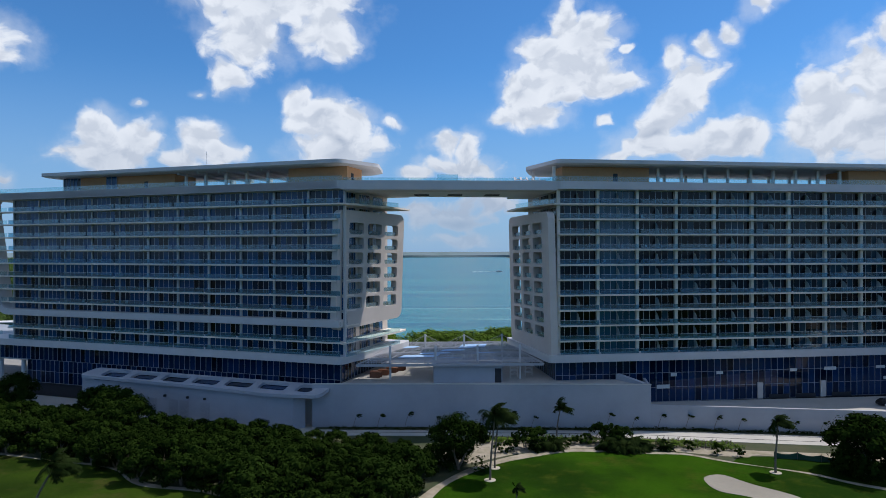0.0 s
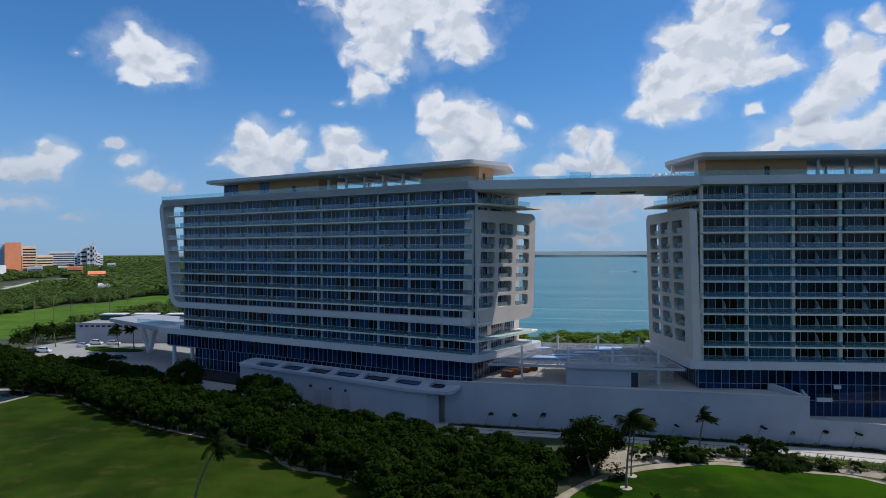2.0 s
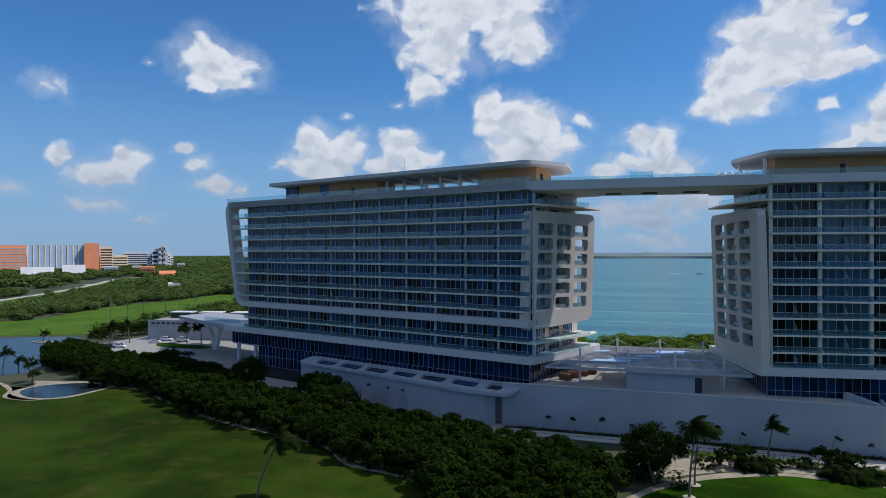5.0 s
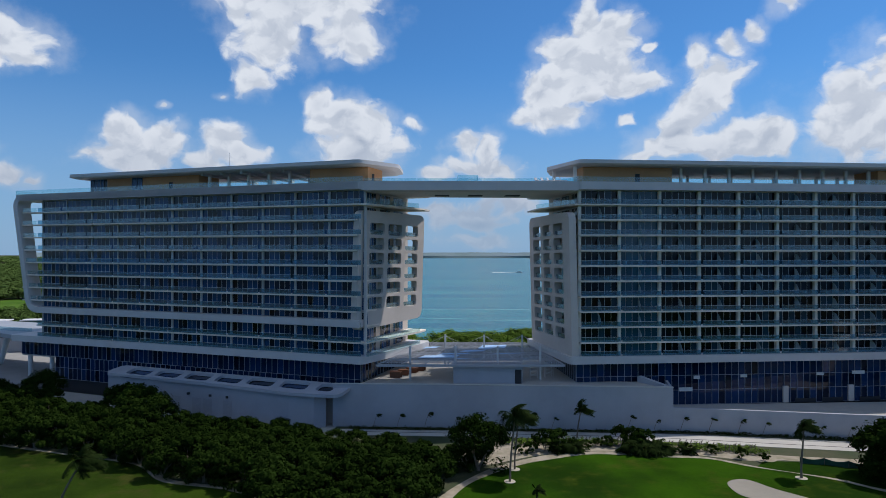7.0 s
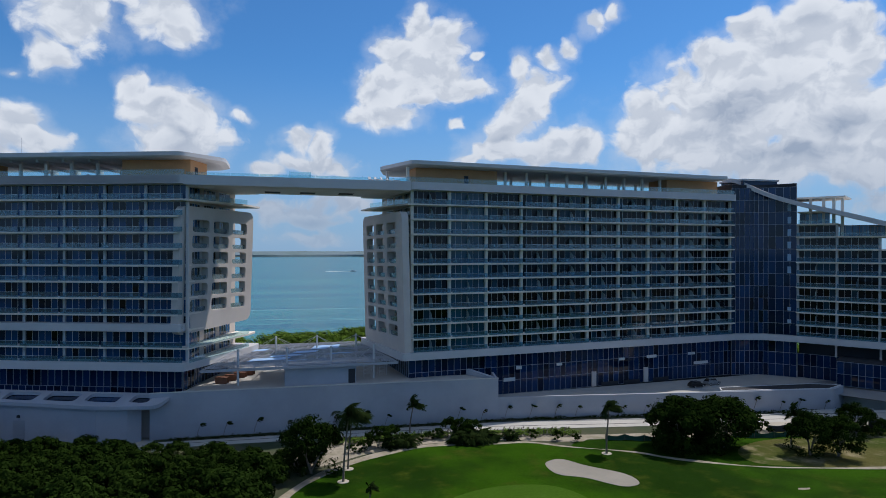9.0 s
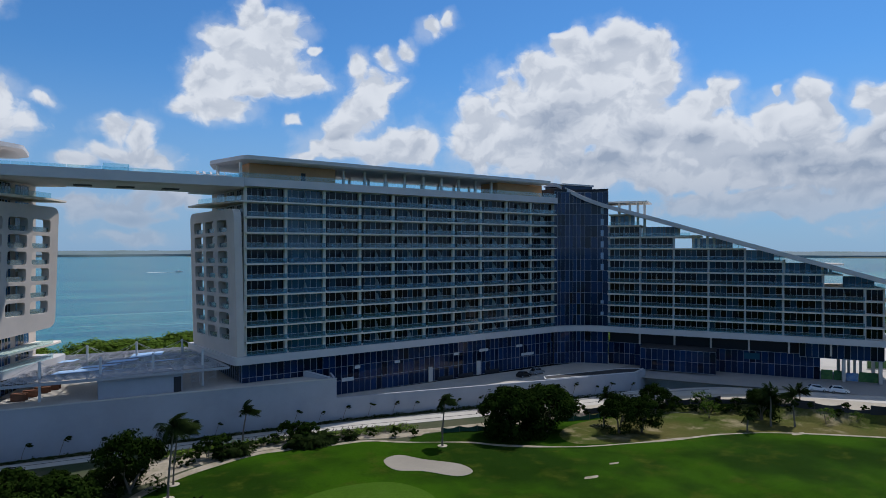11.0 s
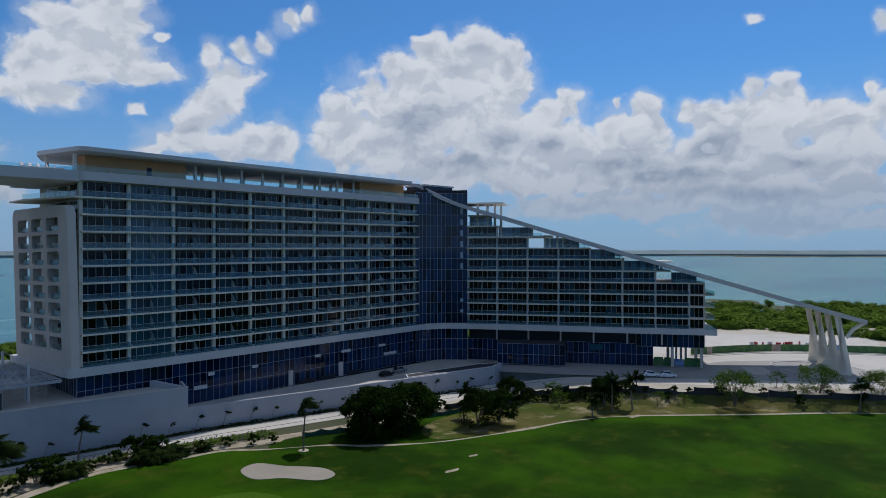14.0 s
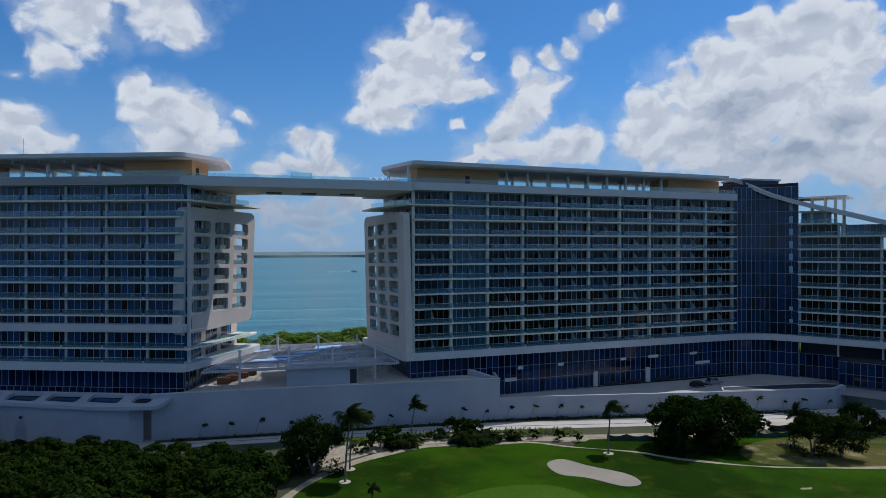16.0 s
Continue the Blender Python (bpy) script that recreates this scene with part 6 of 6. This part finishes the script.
for a, b in zip(fl, fl[1:]):
    a, b = Vector(a), Vector(b)
    if (b - a).length < 8:
        bm = bmesh.new()
        n = 6
        top = [bm.verts.new((*a.lerp(b, k / n), 1.3 - 0.4 * math.sin(math.pi * k / n))) for k in range(n + 1)]
        bot = [bm.verts.new((*(a.lerp(b, k / n) + Vector((0, 0.12 * math.sin(k)))), 0.05)) for k in range(n + 1)]
        for k in range(n):
            bm.faces.new((top[k], top[k + 1], bot[k + 1], bot[k]))
        made = bmesh.ops.extrude_face_region(bm, geom=list(bm.faces))
        bmesh.ops.translate(bm, vec=(0, 0.05, 0), verts=[g for g in made["geom"] if isinstance(g, bmesh.types.BMVert)])
        part("netting", bm, NETTING, fence)
    part("post", tube([(*a, 0), (*a, 1.5)], 0.05, 5), BARK, fence)

PALMS = [palm_meshes(1, 11.2, 0.9, 58, 4.2, wind=1.0), palm_meshes(2, 8.8, 0.4, 46, 3.0, wind=0.9), palm_meshes(3, 6.0, 0.8, 34, 3.1, wind=0.8), palm_meshes(4, 3.8, 0.3, 28, 2.6, wind=0.7), palm_meshes(5, 9.0, 3.6, 50, 3.4, wind=0.7)]
BUSHY = [palm_meshes(8 + k, 0.7, 0.1, 46, 2.9, wind=0.25, thick=0.2) for k in range(2)]
for k, (x, y, s) in enumerate(((22.6, 122.9, 1.0), (25.6, 123.2, 1.15), (37.0, 122.6, 1.2), (39.2, 122.0, 1.35), (41.4, 122.2, 1.2), (43.4, 122.6, 0.9), (47.6, 122.0, 0.8))):
    plant("fan_palm", BUSHY[k % 2], x, y, 0, s, 70 * k, "bushy trunkless palm beside the lawn", "palm", "bushy palms by the road", names=("trunk", "fronds"))
for k, (x, y, v, s, turn, lab) in enumerate(((11.4, 107, 0, 1.0, 0, "tall coconut palm bent by the wind on the lawn"), (12.9, 112.9, 0, 0.8, 20, "coconut palm beside a taller one"), (62, 108.7, 1, 1.0, 0, "slender palm alone on the fairway"),
                                             (28.2, 132, 2, 0.95, 0, "wind-blown palm by the road"), (-55.3, 89.3, 4, 1.0, 15, "leaning dark palm on the fairway"), (14.5, 97.5, 3, 0.6, 0, "small young palm on the lawn"),
                                             (124.2, 85, 3, 0.95, 30, "young palm on the rough grass"), (132.2, 84.8, 2, 1.1, 50, "bushy palm on the verge"), (136.5, 82.0, 2, 1.05, 90, "leaning palm on the verge"), (146.1, 87, 2, 0.9, 0, "palm by the forecourt road"), (100.8, 104, 2, 1.0, 0, "thin palm behind the shade trees"),
                                             (175.2, 44.3, 2, 0.95, 0, "palm at the edge of the fairway"), (-213.5, 168.3, 1, 1.1, 10, "tall palm by the lake"), (-192, 159.5, 2, 1.0, 80, "palm on the lake shore"), (-187.3, 161, 3, 1.1, 30, "low palm on the lake shore"),
                                             (-168, 149, 2, 0.9, 140, "palm on the sandy shore"), (-166, 147, 3, 1.0, 10, "young palm on the sandy shore"), (-238.5, 216.8, 3, 1.1, 0, "palm on a small island"))):
    plant("palm", PALMS[v], x, y, 0.0, s, turn, lab, "palm", names=("trunk", "fronds"))
for x, y in ((-196, 203), (-192, 206), (-188, 200), (-184, 206), (-160, 209), (-152, 207), (-163, 213), (-148, 212)):
    plant("palm", PALMS[2], x, y, 3.3 if x > -190 else 0, rng.uniform(0.9, 1.2), rng.uniform(0, 360), "thin palm in the parking court", "palm", "parking court palms", names=("trunk", "fronds"))
YOUNG = [palm_meshes(20 + k, 3.4, 0.9, 7, 1.25, wind=1.6, thick=0.05) for k in range(3)]
for i in range(27):
    x = -15 + i * 5.5 + rng.uniform(-0.8, 0.8)
    y = (139.4 - (x + 24) * 0.047 if x < 50 else 136.4 - (x - 50) * 0.1614) - 0.9
    if i in (8, 9, 16):
        continue
    plant("young_palm", YOUNG[i % 3], x, y, 0.05, rng.uniform(0.75, 1.1), rng.uniform(-15, 15), "spindly wind-bent young palm against the wall", "palm", "young palms along the wall", names=("trunk", "fronds"))
solid("rough_grass", sheet(smooth_line([(88, 104), (98, 108), (112, 106), (132, 98), (148, 78), (166, 58), (156, 58), (131, 80), (118, 86.6), (107, 89), (95, 92.4), (86, 97)], 4, closed=True), 0.04, 0.1), ROUGH_GRASS, "dry patchy rough grass", kind="structure")
for x, y, s in ((75.9, 81.2, 0.8), (84.4, 84.4, 0.6), (132, 78.5, 1.0)):
    solid("bare_patch", sheet(smooth_line([(x - 2 * s, y), (x - s, y + 0.8 * s), (x + 0.6 * s, y + 0.5 * s), (x + 2 * s, y + 0.2 * s), (x + s, y - 0.7 * s), (x - 0.7 * s, y - 0.5 * s)], 4, closed=True), 0.056, 0.02), PATH_SAND, "bare sandy patch in the turf", kind="structure")

# ---------------------------------------------------------------- lakes and far land to the west
solid("lake", sheet(smooth_line([(-420, 190), (-283.6, 217), (-237.3, 233.3), (-218.8, 209.2), (-197, 182), (-184.3, 164), (-188, 155), (-205, 150), (-300, 130)], 5, closed=True), 0.06, 0.1), POND, "still grey-blue golf lake", kind="structure")
solid("pond", sheet(smooth_line([(-160.4, 138.3), (-161.5, 146.0), (-152, 152.5), (-142, 150.5), (-141.5, 145), (-143.6, 136.2), (-151, 133.6)], 5, closed=True), 0.115, 0.1), POND, "small dark pond", kind="structure")
solid("shore_sand", sheet(smooth_line([(-162.5, 137.0), (-164, 146), (-169, 151), (-160, 153), (-152, 154.5), (-141, 152), (-140.2, 145), (-142.2, 135.4), (-151, 132.4)], 5, closed=True), 0.10, 0.05), PATH_SAND, "pale sandy shore", kind="structure")
for x, y, s in ((-238, 216, 6), (-214, 168, 5)):
    solid("islet", sheet(smooth_line([(x - s, y), (x, y + s * .5), (x + s, y), (x, y - s * .4)], 5, closed=True), 0.3, 0.3), SAND, "small sandy islet", kind="structure")
RANGE = smooth_line([(-420, 200), (-291, 224), (-242, 240), (-236, 258), (-240, 300), (-250, 345), (-262, 395), (-300, 470), (-340, 495), (-335, 431), (-341, 382), (-336, 335), (-320.8, 286), (-360, 250)], 4, closed=True)
# sunlight on the far grass is put into these brighter greens
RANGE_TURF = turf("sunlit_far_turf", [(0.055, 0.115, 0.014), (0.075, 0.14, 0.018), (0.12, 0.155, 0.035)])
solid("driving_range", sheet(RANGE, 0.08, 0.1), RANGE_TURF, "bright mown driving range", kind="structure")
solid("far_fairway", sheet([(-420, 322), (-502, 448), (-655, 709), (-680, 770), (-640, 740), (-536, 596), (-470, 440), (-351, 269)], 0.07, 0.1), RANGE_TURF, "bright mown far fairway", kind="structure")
solid("far_road", ribbon(smooth_line([(-420, 300), (-451.7, 345.5), (-496, 442.7), (-560, 560), (-668, 723.6)], 5), 7, 0.12, 0.1), ASPHALT, "pale far road", kind="structure")
for x, y, s in ((-590, 597, 7), (-668, 759, 9), (-500, 560, 8), (-470, 590, 6), (-380, 640, 9), (-352, 330, 4)):
    solid("far_bunker", sheet(smooth_line([(x - s, y), (x, y + s), (x + s, y), (x, y - s)], 5, closed=True), 0.16, 0.05), SAND, "pale far bunker", kind="structure")
for x, y in ((-285, 304), (-272, 303), (-263.5, 306), (-268, 330), (-285, 364), (-311, 416)):
    solid("net_pole", tube([(x, y, 0), (x, y, 15)], [0.22, 0.14], 6), BARK, "tall dark net pole on the driving range", "pole", group="net poles")
far_keep = lambda x, y: y < shore(x) - 20 and not inside((x, y), RANGE) and not inside((x, y), [(-420, 300), (-520, 460), (-680, 700), (-700, 780), (-640, 760), (-530, 600), (-460, 440), (-345, 262)])
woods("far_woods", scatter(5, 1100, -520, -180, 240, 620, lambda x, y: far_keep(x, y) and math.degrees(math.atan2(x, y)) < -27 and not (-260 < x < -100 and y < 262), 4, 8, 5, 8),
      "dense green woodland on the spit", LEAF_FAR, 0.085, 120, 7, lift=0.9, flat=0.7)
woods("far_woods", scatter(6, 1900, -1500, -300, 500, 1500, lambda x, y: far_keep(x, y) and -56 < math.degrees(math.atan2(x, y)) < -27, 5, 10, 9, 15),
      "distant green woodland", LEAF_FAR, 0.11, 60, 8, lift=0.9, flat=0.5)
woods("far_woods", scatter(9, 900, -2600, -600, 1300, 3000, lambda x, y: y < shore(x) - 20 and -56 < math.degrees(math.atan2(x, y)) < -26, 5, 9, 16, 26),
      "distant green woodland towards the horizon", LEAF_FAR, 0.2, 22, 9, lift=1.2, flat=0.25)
woods("far_woods", scatter(16, 160, -420, -210, 170, 330, lambda x, y: inside((x, y), [(-205, 225), (-224, 232), (-234, 250), (-212, 262), (-190, 250), (-196, 232)]) or inside((x, y), [(-192, 176), (-212, 206), (-226, 226), (-200, 216), (-178, 186), (-160, 165), (-176, 166)]), 4.5, 7.5, 4, 6),
      "thicket between lake and parking court", LEAF, 0.085, 50, 10)
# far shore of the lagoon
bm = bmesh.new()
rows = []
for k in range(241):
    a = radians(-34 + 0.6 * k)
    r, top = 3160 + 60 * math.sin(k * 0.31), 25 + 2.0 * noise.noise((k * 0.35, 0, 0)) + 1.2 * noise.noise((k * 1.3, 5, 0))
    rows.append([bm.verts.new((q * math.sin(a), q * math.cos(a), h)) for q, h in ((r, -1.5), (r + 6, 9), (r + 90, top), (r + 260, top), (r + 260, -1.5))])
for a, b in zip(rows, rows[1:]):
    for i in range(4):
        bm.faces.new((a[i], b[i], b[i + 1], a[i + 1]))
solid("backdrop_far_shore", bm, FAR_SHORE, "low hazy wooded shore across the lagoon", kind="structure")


def at(az, r):
    return r * math.sin(radians(az)), r * math.cos(radians(az))


def far_hotel(az0, az1, r, z1, wall, label, storeys=0, lean=14.0, ribs=0, deep=40, glass=False, band=None):
    """A far hotel block between two bearings; storeys cut dark window bands, ribs stand proud of a leaning glass front."""
    a, b = Vector(at(az0, r)), Vector(at(az1, r))
    L = (b - a).length
    ob = thing("far_hotel", pose(a.x, a.y, 0, 0, 0, math.degrees(math.atan2(b.y - a.y, b.x - a.x))), label, "hotel")
    bm = bmesh.new()
    v = [bm.verts.new(c) for c in ((0, 0, 0), (L, 0, 0), (L, deep, 0), (0, deep, 0), (0, lean, z1), (L, lean, z1), (L, deep, z1), (0, deep, z1))]
    for f in ((0, 3, 2, 1), (4, 5, 6, 7), (0, 1, 5, 4), (1, 2, 6, 5), (2, 3, 7, 6), (3, 0, 4, 7)):
        bm.faces.new([v[i] for i in f])
    part("wall", bm, FAR_GLASS if glass else wall, ob)
    for s in range(storeys):
        z = 6 + s * (z1 - 8) / storeys
        y = lean * z / z1
        part("window_band", boxes((1, L - 1, y - 0.4, y + 0.5, z, z + (z1 - 8) / storeys * 0.42)), band or DARK_WALL, ob)
    for k in range(ribs):
        x = k * L / (ribs - 1)
        bm = bmesh.new()
        w = [bm.verts.new(c) for c in ((x - 0.8, -1.5, 0), (x + 0.8, -1.5, 0), (x + 0.8, 1, 0), (x - 0.8, 1, 0), (x - 0.8, lean - 1.5, z1), (x + 0.8, lean - 1.5, z1), (x + 0.8, lean + 1, z1), (x - 0.8, lean + 1, z1))]
        for f in ((0, 3, 2, 1), (4, 5, 6, 7), (0, 1, 5, 4), (1, 2, 6, 5), (2, 3, 7, 6), (3, 0, 4, 7)):
            bm.faces.new([w[i] for i in f])
        part("rib", bm, CREAM_WALL, ob)
    return ob


far_hotel(-52.2, -48.8, 1300, 49, ORANGE_WALL, "far terracotta hotel with pale balcony bands", storeys=9, band=FAR_WHITE)
far_hotel(-48.75, -45.0, 1300, 50, ORANGE_WALL, "far hotel with a leaning blue glass front", lean=22, ribs=11, glass=True)
far_hotel(-45.0, -43.95, 1290, 53, ORANGE_WALL, "far terracotta hotel tower")
far_hotel(-43.9, -43.0, 1310, 47, CREAM_WALL, "far cream hotel wing", storeys=8)
far_hotel(-46.5, -44.9, 1120, 17, FAR_WHITE, "far low white building")
far_hotel(-49.2, -47.0, 1080, 15, FAR_WHITE, "far low white building with a flat roof")
far_hotel(-43.0, -41.9, 1500, 30, CREAM_WALL, "far low ochre building", storeys=4)
far_hotel(-42.2, -40.4, 1600, 37, FAR_WHITE, "far white apartment building", storeys=6)
far_hotel(-40.5, -38.5, 1500, 28, FAR_WHITE, "far white hotel base", storeys=4)
for az0, az1, r, z1 in ((-40.3, -38.7, 1498, 33), (-40.0, -38.9, 1496, 38), (-40.1, -39.5, 1494, 44), (-39.7, -39.1, 1492, 42), (-39.5, -39.0, 1490, 48), (-39.62, -39.42, 1488, 53), (-39.25, -39.1, 1488, 55)):
    far_hotel(az0, az1, r, z1, FAR_WHITE, "far white stepped hotel tier", storeys=4)
for az0, az1, r, z1, mat, lab in ((-43.6, -42.6, 1180, 13, FAR_WHITE, "far low white clubhouse"), (-41.6, -40.9, 1240, 12, FAR_WHITE, "far low white villa"), (-38.2, -37.6, 1350, 14, FAR_WHITE, "far white villa among trees"),
                                  (-41.0, -39.9, 1050, 15, ORANGE_WALL, "far terracotta villa with dark windows"), (-38.9, -38.0, 640, 8, FAR_WHITE, "low pale house in the woods")):
    far_hotel(az0, az1, r, z1, mat, lab, storeys=2, lean=0.5)
far_hotel(-39.6, -38.3, 900, 12, ORANGE_WALL, "far low terracotta house", storeys=2)

# small boat on the lagoon
boat = thing("small_boat", pose(*at(6.9, 1120), -0.9), "small white boat with a foaming wake on the lagoon", "boat")
part("hull", prism([(-5, -1.2), (3, -1.4), (6, 0), (3, 1.4), (-5, 1.2)], 0, 1.4), FAR_WHITE, boat)
part("cabin", boxes((-2, 1.5, -0.9, 0.9, 1.4, 2.8)), FAR_WHITE, boat)
part("wake", prism([(-5, -1.5), (-5, 1.5), (-44, 5.0), (-48, 0), (-44, -5.0)], 0.03, 0.2), FOAM, boat)

# ---------------------------------------------------------------- small parts on the buildings
for i, (x, mat) in enumerate(((57.4, LEAF_POSTER), (60.4, LEAF_POSTER), (63.3, POSTER_BLUE), (66.2, LEAF_POSTER), (68.6, LEAF_POSTER))):
    part("printed_panel", boxes((x, x + 2.7, 3.6, 3.68, TERRACE, TERRACE + 2.6 - 0.4 * (i == 2))), mat, wing, "printed site panel under the wing")
for x in (64.6, 66.0, 67.4):
    part("podium_column", boxes((x - 0.3, x + 0.3, 9.0, 9.6, TERRACE - 0.2, 9.62)), SHELL, wing)
p, q = Vector(arc[-2]), Vector(arc[-1])
ang = math.degrees(math.atan2(q.y - p.y, q.x - p.x))
# pale panels paint the light showing in a column of openings
for k in range(10):
    if k in (6, 7):
        continue
    o = p.lerp(q, 0.45)
    part("opened_pane", boxes((-0.45, 0.45, -0.2, -0.13, 0, 1.9 if k < 6 else 1.0)), FAR_GLASS, corner, "pale opened pane in the dark glass", m=pose(o.x, o.y, 50.2 - 3.5 * k, 0, 0, ang))
for x in (52.5, 59.5, 69.0):
    part("ramp_opening", boxes((x, x + 5.2, 1.30, 1.42, TERRACE, TERRACE + 0.95)), DARK_WALL, east, "dark low ramp opening")
rim = [(104, 128.3), (131.5, 123.9), (137.5, 126.4), (131, 129.5), (106, 131.5), (104, 128.3)]
solid("wall_rim", ribbon(rim, 0.35, 5.5, 0.2), FAR_WHITE, "white rim round the dark flat roof", kind="structure")
solid("road_joint", ribbon([(x + 0.2, y + 1.4, z) for x, y, z in ROAD[8:48]], 0.35, 0.075, 0.05), DRIVE, "dark joint along the road", kind="structure")
solid("wall_gutter", ribbon([(x + 0.55, y + 3.7, z) for x, y, z in ROAD[8:42]], 0.6, 0.09, 0.05), DARK_WALL, "dark strip below the wall", kind="structure")


def deck_chair(m):
    ob = thing("sun_lounger", m, "pale sun lounger on the roof deck", "lounger", "roof deck loungers")
    part("seat", boxes((-0.35, 0.35, -0.9, 0.4, 0.3, 0.4)), FAR_WHITE, ob)
    part("backrest", boxes((-0.35, 0.35, 0, 0.1, 0, 0.8)), FAR_WHITE, ob, m=pose(0, 0.4, 0.35, -25, 0, 0))
    for x in (-0.3, 0.3):
        for y in (-0.8, 0.3):
            part("leg", boxes((x - 0.03, x + 0.03, y - 0.03, y + 0.03, 0, 0.3)), MULLION, ob)


for k in range(5):
    deck_chair(pose(21.5 + 1.5 * k, 143.6 + 0.1 * k, DECK_TOP + 0.02, 0, 0, 20 + 15 * k))
for k in range(6):
    deck_chair(WEST @ pose(-45 + 5 * k, 7 + (k % 2) * 3, DECK_TOP, 0, 0, 40 * k))
for x, z0, z1 in ((1.5, 46.5, 49.4), (13, 43, 46), (17, 43, 45.6), (33.5, 39.5, 42), (44, 36, 38.6), (66, 29, 30.4)):
    bm = bmesh.new()
    for y in (2.6, 4.0):
        for dx in (0, 1.6, 3.2):
            tube([(x + dx, y, z0), (x + dx, y, z1)], 0.06, 4, bm)
        for z in (z0 + 1.0, z1 - 0.1):
            tube([(x, y, z), (x + 3.2, y, z)], 0.05, 4, bm)
    solid("terrace_scaffold", bm, BARK, "rusty steel scaffold on an unfinished terrace", "scaffold", group="terrace scaffolds").matrix_basis = WING
for x, y, z, l in ((13.5, 6, 43.0, 2.5), (29, 5, 39.5, 3.0), (42, 5, 36.0, 2.4), (52, 5, 32.5, 3.4), (64, 6, 29.0, 3.0)):
    ob = thing("material_stack", WING @ pose(x, y, z), "stack of building material on an unfinished terrace", "stack", "terrace stacks")
    part("pallet", boxes((0, l, 0, 1.4, 0, 0.15)), CRATE, ob)
    part("load", boxes((0.1, l - 0.2, 0.1, 1.3, 0.15, 1.0)), SHELL, ob)

for x, y in ((11.4, 107), (12.9, 112.9), (62, 108.7)):
    solid("tree_ring", sheet([(x + 1.0 * math.cos(a), y + 1.0 * math.sin(a)) for a in [k * 0.5236 for k in range(12)]], 0.12, 0.06), SAND, "pale sand ring round a palm", kind="structure")
solid("roadside_sand", sheet(smooth_line([(2, 124), (10, 129), (24, 129.6), (44, 127.6), (62, 121.5), (80, 118.2), (104, 113.6), (106, 110.6), (92, 113.2), (76, 115.2), (64, 118), (60, 117), (46, 121.6), (30, 123.4), (18, 120.6), (8, 115.4), (3, 117)], 4, closed=True), 0.035, 0.1), PATH_SAND, "bare sandy roadside strip", kind="structure")
stake = tube([(0, 0, 0), (0.04, 0, 1.5)], [0.06, 0.05], 5)
tube([(0.04, 0, 1.35), (0.3, 0.05, 1.75)], [0.14, 0.03], 5, stake)
first = solid("planting_stake", stake, BARK, "thin dark planting stake by the road", "stake", group="planting stakes", m=pose(12, 127.5, 0))
for i in range(58):
    t = i / 57
    copy_thing(first, pose(12.8 + 48 * t + rng.uniform(-.3, .3), 127.9 - 3.5 * t ** 2 - 4.6 * max(t - .55, 0) + rng.uniform(-1.2, 0.6), 0, 0, 0, rng.uniform(-30, 30)))
